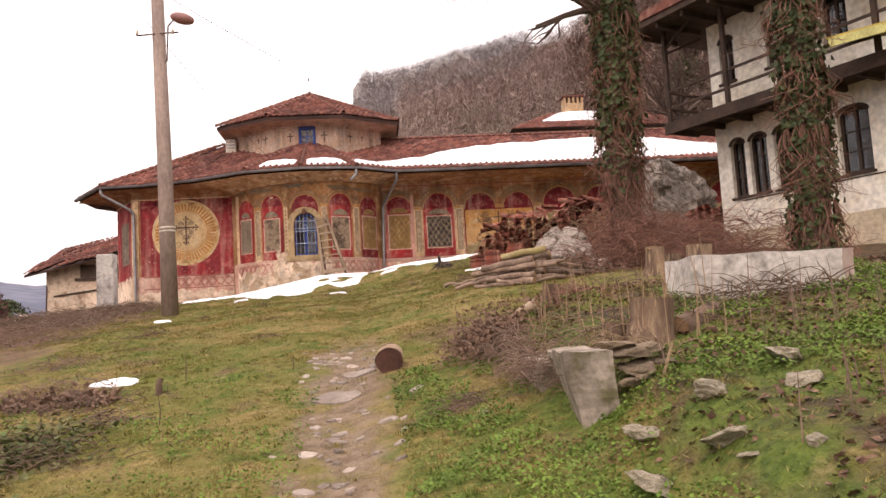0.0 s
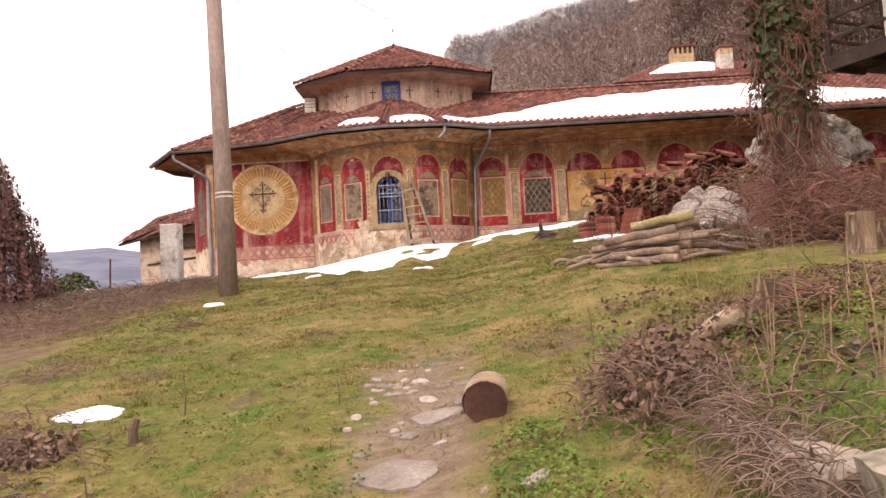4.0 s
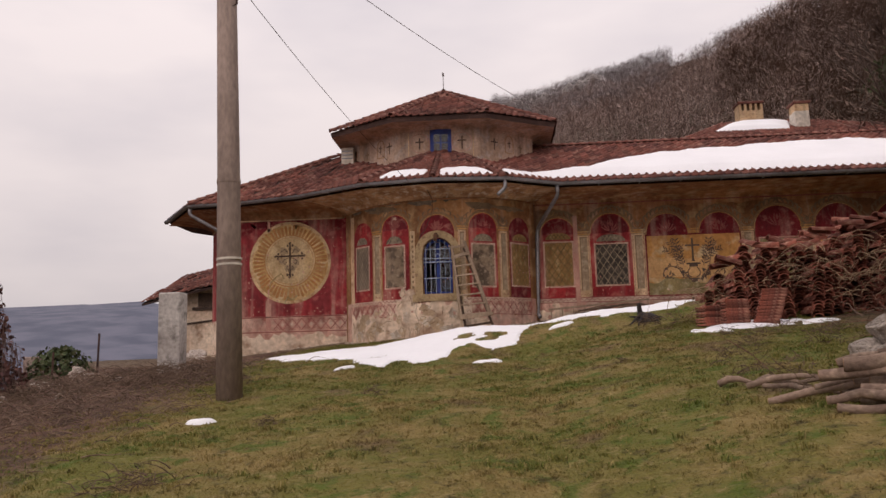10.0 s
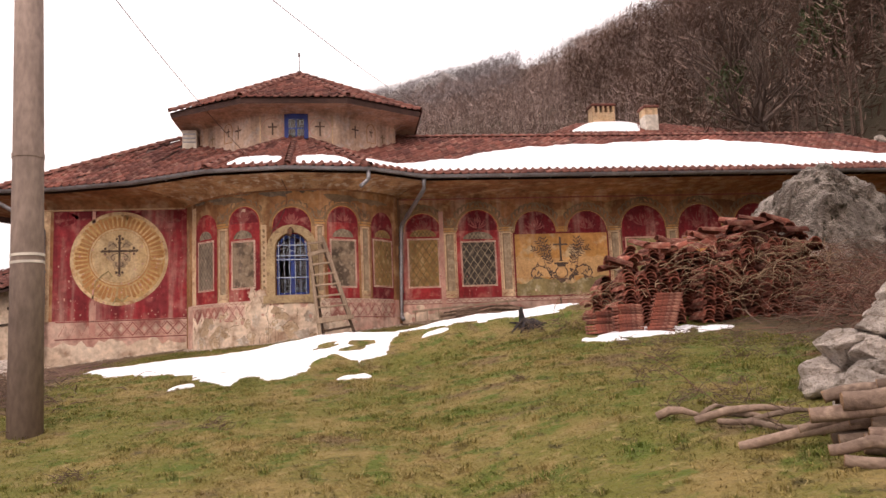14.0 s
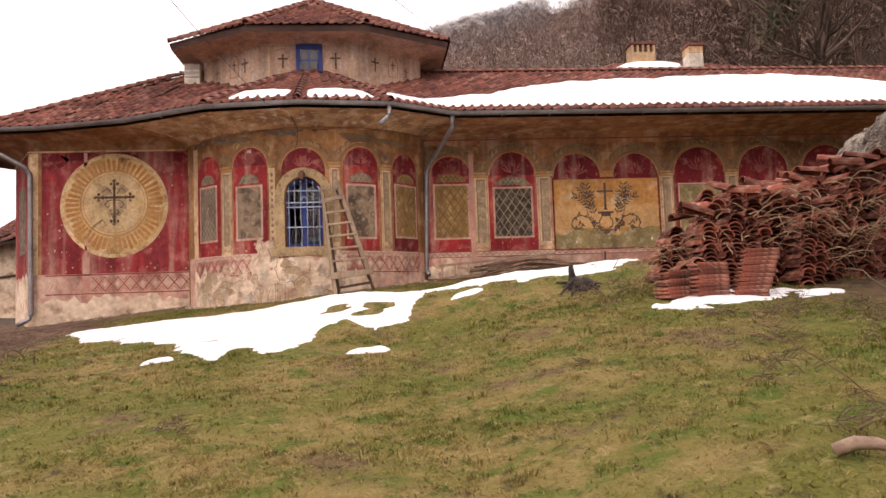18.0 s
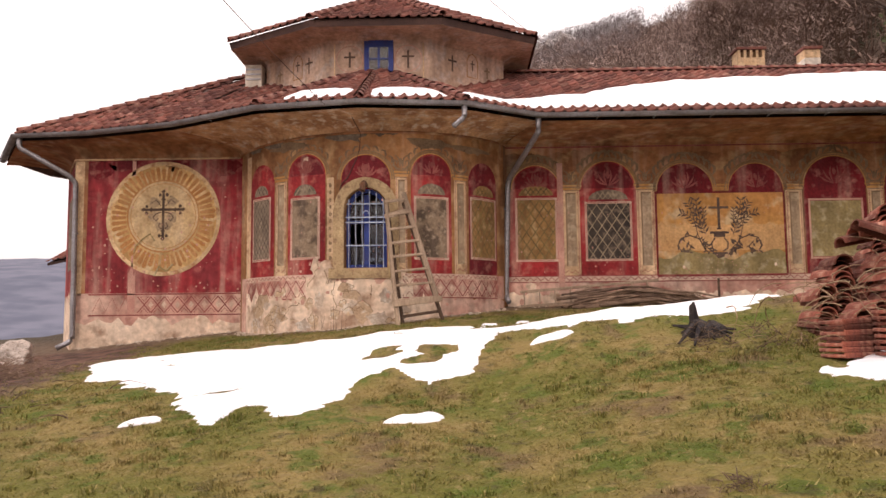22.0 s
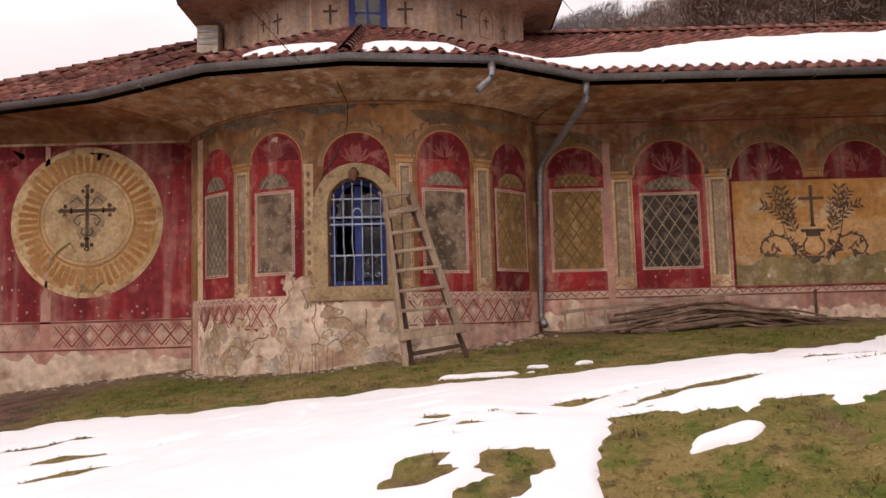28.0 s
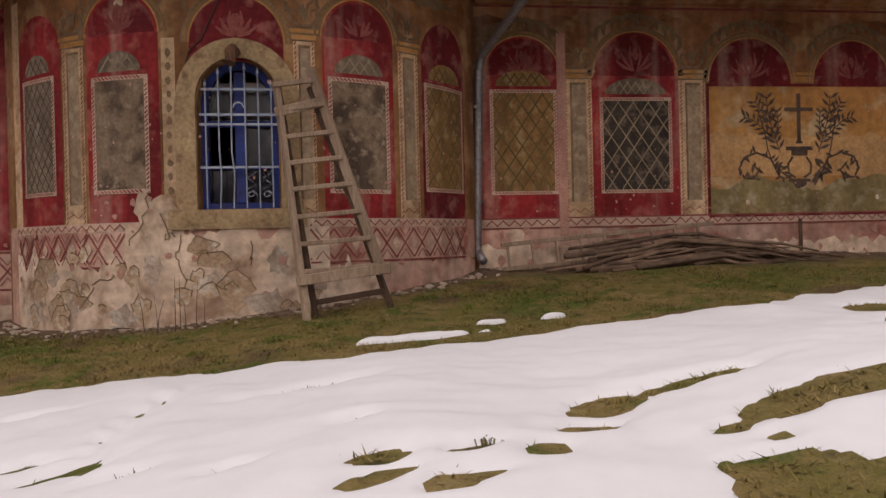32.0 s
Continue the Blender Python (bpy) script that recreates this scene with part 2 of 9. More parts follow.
def spread(core_lo, core_hi, step, far, grow):
    vs = list(np.arange(core_lo, core_hi + 1e-6, step))
    s = step
    while vs[-1] < far:
        s *= grow
        vs.append(vs[-1] + s)
    s = step
    while vs[0] > -far:
        s *= grow
        vs.insert(0, vs[0] - s)
    return vs


def build_ground(material):
    xs, ys = spread(-9, 10, 0.13, 4200, 1.09), spread(-6, 27, 0.13, 4200, 1.09)
    verts = [(x, y, ground_z(x, y)) for y in ys for x in xs]
    w = len(xs)
    faces = [(j * w + i, j * w + i + 1, (j + 1) * w + i + 1, (j + 1) * w + i) for j in range(len(ys) - 1) for i in range(w - 1)]
    me = bpy.data.meshes.new("ground")
    me.from_pydata(verts, [], faces)
    me.materials.append(material)
    me.shade_smooth()
    return tagged(new("ground", me), "sloping winter lawn of short green and straw grass", "ground", kind="structure")


def turf(n, l):
    """Colour of the winter turf: straw, moss and fresh green in patches, with bare brown spots."""
    tc = n.new("ShaderNodeTexCoord")

    def blotch(scale, at, lo, hi, detail=6):
        mp, t, k = n.new("ShaderNodeMapping"), n.new("ShaderNodeTexNoise"), n.new("ShaderNodeMapRange")
        mp.inputs["Location"].default_value = (at, at * 0.7, 0)
        t.inputs["Scale"].default_value, t.inputs["Detail"].default_value, t.inputs["Roughness"].default_value = scale, detail, 0.62
        k.interpolation_type = "SMOOTHSTEP"
        k.inputs[1].default_value, k.inputs[2].default_value = lo, hi
        l.new(tc.outputs["Object"], mp.inputs[0])
        l.new(mp.outputs[0], t.inputs[0])
        l.new(t.outputs[0], k.inputs[0])
        return k.outputs[0]

    col = None
    for mask, c in ((None, (0.285, 0.206, 0.076)), (blotch(1.9, 3.0, 0.38, 0.62), (0.198, 0.158, 0.045)), (blotch(0.55, 11.0, 0.42, 0.60), (0.138, 0.142, 0.026)), (blotch(2.6, 23.0, 0.50, 0.64), (0.088, 0.128, 0.017)),
                    (blotch(6.5, 31.0, 0.54, 0.72), (0.33, 0.25, 0.105)), (blotch(1.05, 47.0, 0.56, 0.68), (0.165, 0.108, 0.055)), (blotch(6.0, 59.0, 0.54, 0.72), (0.072, 0.058, 0.021))):
        k = n.new("ShaderNodeMixRGB")
        k.inputs[2].default_value = (*c, 1)
        if mask is None:
            k.inputs[0].default_value = 1.0
        else:
            f = n.new("ShaderNodeMath")
            f.operation = "MULTIPLY"
            f.inputs[1].default_value = 0.85
            l.new(mask, f.inputs[0])
            l.new(f.outputs[0], k.inputs[0])
            l.new(col, k.inputs[1])
        col = k.outputs[0]
    return col


def ground_material():
    m = mat("winter_ground", (0.105, 0.112, 0.026), (0.22, 0.168, 0.066), 0.9, 0.95, 1.0, c3=(0.075, 0.12, 0.016), detail=10, fine=22, bump_dist=0.09)
    n, l = nodes_of(m)
    b = n["Principled BSDF"]
    tc = n.new("ShaderNodeTexCoord")
    xyz = n.new("ShaderNodeSeparateXYZ")
    l.new(tc.outputs["Object"], xyz.inputs[0])

    def mth(op, a, c=None):
        k = n.new("ShaderNodeMath")
        k.operation = op
        for i, v in enumerate((a, c)):
            if v is None:
                continue
            if isinstance(v, (int, float)):
                k.inputs[i].default_value = v
            else:
                l.new(v, k.inputs[i])
        return k.outputs[0]

    def ramp(v, lo, hi):
        k = n.new("ShaderNodeMapRange")
        k.interpolation_type = "SMOOTHSTEP"
        k.inputs[1].default_value, k.inputs[2].default_value = lo, hi
        l.new(v, k.inputs[0])
        return k.outputs[0]

    def tone(scale, c1, c2):
        t = n.new("ShaderNodeTexNoise")
        t.inputs["Scale"].default_value, t.inputs["Detail"].default_value = scale, 9
        l.new(tc.outputs["Object"], t.inputs[0])
        x = n.new("ShaderNodeMixRGB")
        x.inputs[1].default_value, x.inputs[2].default_value = (*c1, 1), (*c2, 1)
        l.new(ramp(t.outputs[0], 0.35, 0.65), x.inputs[0])
        return x.outputs[0]

    wob = n.new("ShaderNodeTexNoise")
    wob.inputs["Scale"].default_value, wob.inputs["Detail"].default_value = 1.6, 8
    l.new(tc.outputs["Object"], wob.inputs[0])
    wv = mth("MULTIPLY", mth("SUBTRACT", wob.outputs[0], 0.5), 1.6)
    x, y = xyz.outputs[0], xyz.outputs[1]
    col = turf(n, l)

    def over(mask, c):
        nonlocal col
        k = n.new("ShaderNodeMixRGB")
        l.new(mask, k.inputs[0])
        l.new(col, k.inputs[1])
        l.new(c, k.inputs[2])
        col = k.outputs[0]

    # dark gaps and straw tufts in the turf
    def speck(scale, lo, hi, k):
        t = n.new("ShaderNodeTexNoise")
        t.inputs["Scale"].default_value, t.inputs["Detail"].default_value = scale, 6
        l.new(tc.outputs["Object"], t.inputs[0])
        return mth("MULTIPLY", ramp(t.outputs[0], lo, hi), k)

    # trodden earth path
    off = mth("ABSOLUTE", mth("SUBTRACT", x, mth("ADD", 0.72, mth("MULTIPLY", wv, 0.25))))
    path = mth("MULTIPLY", mth("SUBTRACT", 1.0, ramp(mth("ADD", off, mth("MULTIPLY", wv, 0.25)), 0.22, 0.50)), mth("SUBTRACT", 1.0, ramp(y, 4.6, 6.6)))
    over(mth("MULTIPLY", mth("MULTIPLY", path, speck(2.4, 0.30, 0.52, 1.0)), 0.9), tone(7.0, (0.19, 0.13, 0.088), (0.29, 0.21, 0.15)))
    # bare leaf mould on the bank by the retaining wall and round the logs
    mould = mth("MULTIPLY", mth("MULTIPLY", ramp(mth("ADD", x, mth("MULTIPLY", wv, 0.3)), 2.2, 2.7), mth("SUBTRACT", 1.0, ramp(y, 3.2, 5.5))), speck(1.6, 0.34, 0.50, 0.92))
    over(mould, tone(9.0, (0.085, 0.055, 0.037), (0.042, 0.031, 0.022)))
    green = mth("MULTIPLY", mth("MULTIPLY", ramp(mth("ADD", x, mth("MULTIPLY", wv, 0.4)), 1.0, 1.35), mth("SUBTRACT", 1.0, ramp(mth("ADD", y, wv), 2.0, 3.2))), speck(1.5, 0.42, 0.55, 0.85))
    over(green, tone(14.0, (0.062, 0.108, 0.014), (0.13, 0.175, 0.03)))
    thick = mth("MULTIPLY", ramp(mth("ADD", x, wv), 4.2, 6.0), mth("MULTIPLY", ramp(y, 6.5, 8.0), mth("SUBTRACT", 1.0, ramp(y, 21, 24))))
    over(mth("MULTIPLY", thick, 0.85), tone(5.0, (0.15, 0.09, 0.06), (0.08, 0.055, 0.038)))
    # bank of dead bramble on the far left
    bank = mth("MULTIPLY", ramp(mth("ADD", mth("MULTIPLY", x, -1.0), mth("ADD", wv, mth("MULTIPLY", y, -0.10))), 2.5, 3.4), ramp(mth("ADD", y, mth("MULTIPLY", wv, 2.5)), 5, 9))
    over(bank, tone(3.5, (0.19, 0.105, 0.075), (0.085, 0.05, 0.038)))
    # earth strip along the wall foot
    foot = ramp(mth("ADD", y, mth("MULTIPLY", wv, 0.5)), 24.4, 25.4)
    over(foot, tone(8.0, (0.14, 0.09, 0.06), (0.22, 0.16, 0.11)))
    ring = mth("SQRT", mth("ADD", mth("POWER", mth("ADD", x, 1.33), 2.0), mth("POWER", mth("SUBTRACT", y, 26.95), 2.0)))
    over(mth("SUBTRACT", 1.0, ramp(mth("ADD", ring, mth("MULTIPLY", wv, 0.35)), 3.35, 3.75)), tone(9.0, (0.13, 0.08, 0.055), (0.23, 0.165, 0.115)))
    # woodland floor on the hill, valley woods tinted blue-grey to paint in distance haze
    r2 = mth("SQRT", mth("ADD", mth("MULTIPLY", x, x), mth("MULTIPLY", y, y)))
    over(ramp(r2, 26, 36), tone(0.12, (0.085, 0.056, 0.04), (0.055, 0.045, 0.024)))
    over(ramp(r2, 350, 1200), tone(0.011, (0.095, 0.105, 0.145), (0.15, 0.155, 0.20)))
    l.new(col, b.inputs["Base Color"])
    return m


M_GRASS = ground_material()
M_RED = mat("red_fresco", (0.33, 0.03, 0.03), (0.225, 0.024, 0.027), 1.9, 0.9, 0.15, c3=(0.38, 0.10, 0.08), detail=10, streak=0.32)
M_OCHRE = mat("ochre_plaster", (0.36, 0.175, 0.0697), (0.22, 0.0984, 0.0442), 1.2, 0.9, 0.15, c3=(0.43, 0.253, 0.123), stain=0.3, streak=0.25)
M_TILE = mat("clay_roof_tile", (0.22, 0.078, 0.056), (0.135, 0.054, 0.045), 3, 0.85, 0.3, c3=(0.29, 0.15, 0.11), rand=0.25)
M_SNOW = mat("old_snow", (0.90, 0.90, 0.92), (0.87, 0.87, 0.89), 1.2, 0.6, 0.012, stain=0.02, grain=0.015)
M_CONC = mat("concrete", (0.38, 0.285, 0.24), (0.29, 0.215, 0.18), 2, 0.9, 0.3, stretch=(1, 1, 0.4))
M_WHITE = mat("white_limewash", (0.72, 0.66, 0.58), (0.62, 0.55, 0.46), 0.8, 0.92, 0.2, c3=(0.5, 0.43, 0.34))
M_METAL = mat("zinc_pipe", (0.30, 0.29, 0.30), (0.22, 0.20, 0.20), 3, 0.45, 0.1, metal=0.6)
M_BLUE = mat("blue_paint", (0.03, 0.06, 0.26), (0.04, 0.05, 0.17), 6, 0.6, 0.2)

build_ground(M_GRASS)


# ---- paint colours of the church ----
M_STAINED = mat("stained_ochre_plaster", (0.399, 0.181, 0.08), (0.247, 0.103, 0.052), 0.9, 0.92, 0.2, c3=(0.446, 0.275, 0.148), detail=9, streak=0.25)
M_PEEL = mat("peeling_lime_plaster", (0.52, 0.308, 0.163), (0.31, 0.156, 0.0774), 2.2, 0.95, 0.6, c3=(0.56, 0.442, 0.327), detail=11, lo=0.42, hi=0.56)
M_PALE = mat("pale_lime_plaster", (0.8, 0.635, 0.484), (0.6, 0.437, 0.315), 1.1, 0.95, 0.6, c3=(0.36, 0.23, 0.153), detail=11, streak=0.15)
M_PINK = mat("faded_pink_plaster", (0.5, 0.26, 0.198), (0.57, 0.391, 0.304), 1.0, 0.95, 0.3, c3=(0.36, 0.14, 0.11), detail=9, streak=0.25)
M_CREAM = mat("cream_fresco", (0.66, 0.469, 0.289), (0.54, 0.35, 0.196), 2.2, 0.92, 0.15, c3=(0.4, 0.248, 0.145), detail=9, streak=0.15)
M_GOLD = mat("gold_ochre_fresco", (0.5, 0.253, 0.0765), (0.42, 0.198, 0.0638), 1.2, 0.92, 0.15, c3=(0.55, 0.386, 0.212), detail=9, streak=0.15)
M_RAY = mat("rust_ochre_paint", (0.36, 0.16, 0.055), (0.42, 0.22, 0.09), 3.0, 0.92, 0.1)
M_DARK = mat("dark_fresco_line", (0.075, 0.05, 0.04), (0.13, 0.085, 0.06), 5.0, 0.92, 0.1)
M_UMBER = mat("umber_ornament", (0.17, 0.11, 0.065), (0.25, 0.17, 0.10), 4.0, 0.92, 0.1)
M_GREYP = mat("grey_painted_panel", (0.208, 0.154, 0.108), (0.112, 0.084, 0.062), 2.6, 0.92, 0.15, c3=(0.32, 0.252, 0.18), detail=10, streak=0.15)
M_SLATE = mat("dark_painted_window", (0.068, 0.0528, 0.0406), (0.036, 0.0277, 0.0232), 3.0, 0.92, 0.15, c3=(0.16, 0.119, 0.087), detail=10)
M_LATT = mat("light_lattice_line", (0.324, 0.254, 0.165), (0.234, 0.18, 0.12), 5.0, 0.92, 0.1)
M_OLIVE = mat("olive_fresco", (0.29, 0.22, 0.095), (0.21, 0.16, 0.075), 2.0, 0.92, 0.15, c3=(0.40, 0.33, 0.20), detail=9, streak=0.15)
M_DEEP = mat("deep_crimson_fresco", (0.20, 0.018, 0.022), (0.13, 0.016, 0.02), 2.0, 0.92, 0.15, c3=(0.30, 0.11, 0.09), detail=9, streak=0.25)
M_ROSE = mat("rose_border_paint", (0.52, 0.30, 0.23), (0.45, 0.22, 0.17), 5.0, 0.92, 0.1)
M_STONE = mat("ochre_sandstone", (0.40, 0.29, 0.16), (0.32, 0.22, 0.12), 3.0, 0.92, 0.4, c3=(0.22, 0.14, 0.08))
M_BAR = mat("pale_blue_iron", (0.42, 0.47, 0.56), (0.30, 0.34, 0.44), 9.0, 0.55, 0.2)
M_ROOFBOARD = mat("dark_roof_board", (0.09, 0.05, 0.04), (0.06, 0.035, 0.03), 3.0, 0.85, 0.3)
M_DRUM = mat("drum_plaster", (0.594, 0.42, 0.324), (0.477, 0.32, 0.227), 1.4, 0.92, 0.2, c3=(0.551, 0.44, 0.378), detail=9, streak=0.25)

glass = bpy.data.materials.new("window_glass")
glass.use_nodes = True
gb = glass.node_tree.nodes["Principled BSDF"]
gb.inputs["Base Color"].default_value = (0.75, 0.8, 0.85, 1)
gb.inputs["Roughness"].default_value = 0.06
gb.inputs["Transmission Weight"].default_value = 1.0
gb.inputs["IOR"].default_value = 1.45

WALL_Y = 25.5
AX, AY, AR = -1.33, 26.95, 3.2
church = thing("church", (-1.3, 26.0, 3.2), "low church with weathered red and ochre frescoes, snowy tiled roof", "church")


# ---- flat shapes in wall coordinates: along the wall, height ----
def rect(a, b, z0, z1):
    return [(a, z0), (b, z0), (b, z1), (a, z1)]


def arch(a, b, z0, zs, flat_top=1.0, n=14):
    c, r = (a + b) / 2, (b - a) / 2
    return [(a, z0), (b, z0)] + [(c + r * math.cos(k * math.pi / n), zs + flat_top * r * math.sin(k * math.pi / n)) for k in range(n + 1)]


def half_moon(a, b, z, top, n=10):
    c, r = (a + b) / 2, (b - a) / 2
    return [(c + r * math.cos(k * math.pi / n), z + top * math.sin(k * math.pi / n)) for k in range(n + 1)]


def disc(c, z, r, n=40, squash=1.0):
    return [(c + r * math.cos(k * math.tau / n), z + squash * r * math.sin(k * math.tau / n)) for k in range(n)]


def stroke(pts, w):
    """Quads along a line of points, w wide (or a width for each point)."""
    ws = w if isinstance(w, (list, tuple)) else [w] * len(pts)
    left, right = [], []
    for i, p in enumerate(pts):
        q0, q1 = pts[max(i - 1, 0)], pts[min(i + 1, len(pts) - 1)]
        dx, dz = q1[0] - q0[0], q1[1] - q0[1]
        ln = math.hypot(dx, dz) or 1
        nx, nz = -dz / ln * ws[i] / 2, dx / ln * ws[i] / 2
        left.append((p[0] + nx, p[1] + nz))
        right.append((p[0] - nx, p[1] - nz))
    return [[right[i], right[i + 1], left[i + 1], left[i]] for i in range(len(pts) - 1)]


def ring_strokes(c, z, r, w, n=40, a0=0.0, a1=math.tau):
    return stroke([(c + r * math.cos(a0 + (a1 - a0) * k / n), z + r * math.sin(a0 + (a1 - a0) * k / n)) for k in range(n + 1)], w)


def frame_strokes(a, b, z0, z1, w):
    return [rect(a, b, z0, z0 + w), rect(a, b, z1 - w, z1), rect(a, a + w, z0 + w, z1 - w), rect(b - w, b, z0 + w, z1 - w)]


def zigzag(a, b, z0, z1, step, w):
    n = max(2, int((b - a) / step))
    return stroke([(a + (b - a) * k / n, z1 if k % 2 else z0) for k in range(n + 1)], w)


def lattice(a, b, z0, z1, step, w):
    """Diamond lattice lines clipped to a rectangle."""
    out, ratio = [], 1.45
    for sign in (1, -1):
        c = -10.0
        k0 = int((a * ratio - abs(z1) - 4) / step) - 1
        for k in range(k0, k0 + 200):
            pts = []
            off = k * step
            for s in np.linspace(a, b, 9):
                z = sign * (s - a) * ratio + off
                if z0 <= z <= z1:
                    pts.append((float(s), float(z)))
            for zz in (z0, z1):
                s = a + (zz - off) / (sign * ratio)
                if a < s < b:
                    pts.append((float(s), zz))
            pts = sorted(set(pts))
            if len(pts) > 1:
                out += stroke([pts[0], pts[-1]], w)
    return out


def lozenges(a, b, z0, z1, step, w):
    """A row of crossed diamonds between two heights, with small diamonds inside."""
    lines, cores = [], []
    n, zm = max(1, round((b - a) / step)), (z0 + z1) / 2
    d = (b - a) / n
    for k in range(n):
        x = a + k * d
        lines += stroke([(x, z0), (x + d, z1)], w) + stroke([(x, z1), (x + d, z0)], w)
        lines += stroke([(x + 0.22 * d, z1), (x + 0.5 * d, zm + 0.22 * (z1 - z0)), (x + 0.78 * d, z1)], w * 0.6)
        lines += stroke([(x + 0.22 * d, z0), (x + 0.5 * d, zm - 0.22 * (z1 - z0)), (x + 0.78 * d, z0)], w * 0.6)
        cores.append([(x - 0.2 * d, zm), (x, zm - 0.22 * (z1 - z0)), (x + 0.2 * d, zm), (x, zm + 0.22 * (z1 - z0))])
    return lines, cores[1:]


def acanthus(c, z, r, size, n, t0=0.42, t1=2.72):
    """Curled leaves climbing both sides of an arch to its crown."""
    out = []
    for k in range(n):
        t = t0 + (t1 - t0) * (k + 0.5) / n
        way = 1 if t < math.pi / 2 else -1
        pts = []
        for f, g in ((0, 0), (0.45, 0.25), (0.85, 0.75), (0.8, 1.25), (0.5, 1.35)):
            q, a = r + size * f, t + way * g * size / r * 0.9
            pts.append((c + q * math.cos(a), z + q * math.sin(a)))
        out += stroke(pts, [0.16 * size, 0.42 * size, 0.40 * size, 0.26 * size, 0.1 * size])
    return out


def rope(p, q, step, w, sway):
    """A twisted border line from p to q."""
    ln = math.hypot(q[0] - p[0], q[1] - p[1])
    ux, uz = (q[0] - p[0]) / ln, (q[1] - p[1]) / ln
    n = int(ln / step)
    return [s for k in range(n) for s in stroke([(p[0] + ux * k * step - uz * sway, p[1] + uz * k * step + ux * sway), (p[0] + ux * (k + 0.75) * step + uz * sway, p[1] + uz * (k + 0.75) * step - ux * sway)], w)]


def flecks(n, a, b, z0, z1, r0, r1, seed):
    """Small scars where paint has fallen, denser towards the bottom."""
    rg = random.Random(seed)
    spots, out = [], []
    for k in range(n):
        x, z, r = rg.uniform(a, b), z0 + (z1 - z0) * rg.random() ** 1.7, rg.uniform(r0, r1)
        if all(math.hypot(x - p, z - q) > 1.9 * (r + t) for p, q, t in spots):
            spots.append((x, z, r))
            out.append(blot(x, z, r, seed * 100 + k, 7, rg.uniform(0.5, 1.5)))
    return out


def jagged(a, b, z0, z1, seed, rough=0.09, n=26):
    """A patch with an uneven, broken upper edge."""
    rng = random.Random(seed)
    top = [(a + (b - a) * k / n, z1 + rng.uniform(-rough, rough) + 0.6 * rough * math.sin(k * 0.9 + seed)) for k in range(n + 1)]
    return [[(p[0], z0), (q[0], z0), q, p] for p, q in zip(top, top[1:])]


def blot(c, z, r, seed, n=15, squash=0.7):
    rng = random.Random(seed)
    rim = [(c + r * rng.uniform(0.55, 1.15) * math.cos(k * math.tau / n), z + squash * r * rng.uniform(0.55, 1.15) * math.sin(k * math.tau / n)) for k in range(n)]
    return [[(c, z), p, q] for p, q in zip(rim, rim[1:] + rim[:1])]


def flat_list(shapes):
    """Shapes, some of which are lists of shapes, as one list."""
    out = []
    for s in shapes:
        if isinstance(s[0][0], (tuple, list)):
            out += flat_list(s)
        else:
            out.append(s)
    return out


def on_wall(s, z, d):
    return (s, WALL_Y - d, z)


def on_apse(s, z, d):
    t = s / AR
    return (AX + (AR + d) * math.sin(t), AY - (AR + d) * math.cos(t), z)


# the chamfered east face runs back from the corner at 60 degrees
CX, CY, CDX, CDY = -7.75, 25.5, -0.50, 0.866


def on_east(s, z, d):
    return (CX + CDX * s - CDY * d, CY + CDY * s + CDX * d, z)


def paint(name, shapes, material, layer, place, parent, label="", stagger=0.0):
    """Painted shapes as thin coats on a wall, one coat over another."""
    bm = bmesh.new()
    for k, poly in enumerate(flat_list(shapes)):
        try:
            bm.faces.new([bm.verts.new((s, k % 6 * stagger, z)) for s, z in poly])
        except ValueError:
            pass
    if place is on_apse:
        lo, hi = min(v.co.x for v in bm.verts), max(v.co.x for v in bm.verts)
        k = math.floor(lo / 0.14) + 1
        while k * 0.14 < hi:
            bmesh.ops.bisect_plane(bm, geom=bm.verts[:] + bm.edges[:] + bm.faces[:], dist=1e-5, plane_co=(k * 0.14, 0, 0), plane_no=(1, 0, 0))
            k += 1
    bmesh.ops.remove_doubles(bm, verts=bm.verts[:], dist=1e-4)
    bmesh.ops.triangulate(bm, faces=[f for f in bm.faces if len(f.verts) > 4])
    d = 0.003 * (layer + 1)
    for v in bm.verts:
        v.co = place(v.co.x, v.co.z, d + v.co.y)
    for f in bm.faces:
        f.normal_update()
        c = f.calc_center_median()
        if place is on_apse:
            out = Vector((c.x - AX, c.y - AY, 0))
        elif place is on_east:
            out = Vector((-CDY, CDX, 0))
        else:
            out = Vector((0, -1, 0))
        if f.normal.dot(out) < 0:
            f.normal_flip()
    return part(name, bm, material, parent, label)


# ---- walls ----
def prism(poly, lo, hi):
    bm = bmesh.new()
    add_prism(bm, poly, lo, hi)
    bmesh.ops.recalc_face_normals(bm, faces=bm.faces)
    return bm


TOPZ = 7.12
e2 = (CX + CDX * 2.42, CY + CDY * 2.42)
wall_left = part("sun_wall", prism([(-7.75, 25.5), (-3.9, 25.5), (-3.9, 26.1), (-7.4, 26.1)], 2.2, TOPZ), M_STAINED, church, "red frescoed wall with a painted sun")
wall_east = part("east_wall", prism([(-7.75, 25.5), (-7.4, 26.1), (e2[0] + 0.55, e2[1] + 0.15), e2], 2.0, TOPZ), M_PINK, church)
part("east_end_wall", prism([e2, (e2[0] + 0.55, e2[1] + 0.15), (e2[0] + 0.55, 28.9), (e2[0], 29.0)], 2.0, TOPZ), M_PINK, church)
part("north_east_wall", prism([(e2[0], 29.0), (e2[0] + 0.55, 28.9), (-7.4, 30.5), (-7.75, 31.1)], 2.0, TOPZ), M_PINK, church)
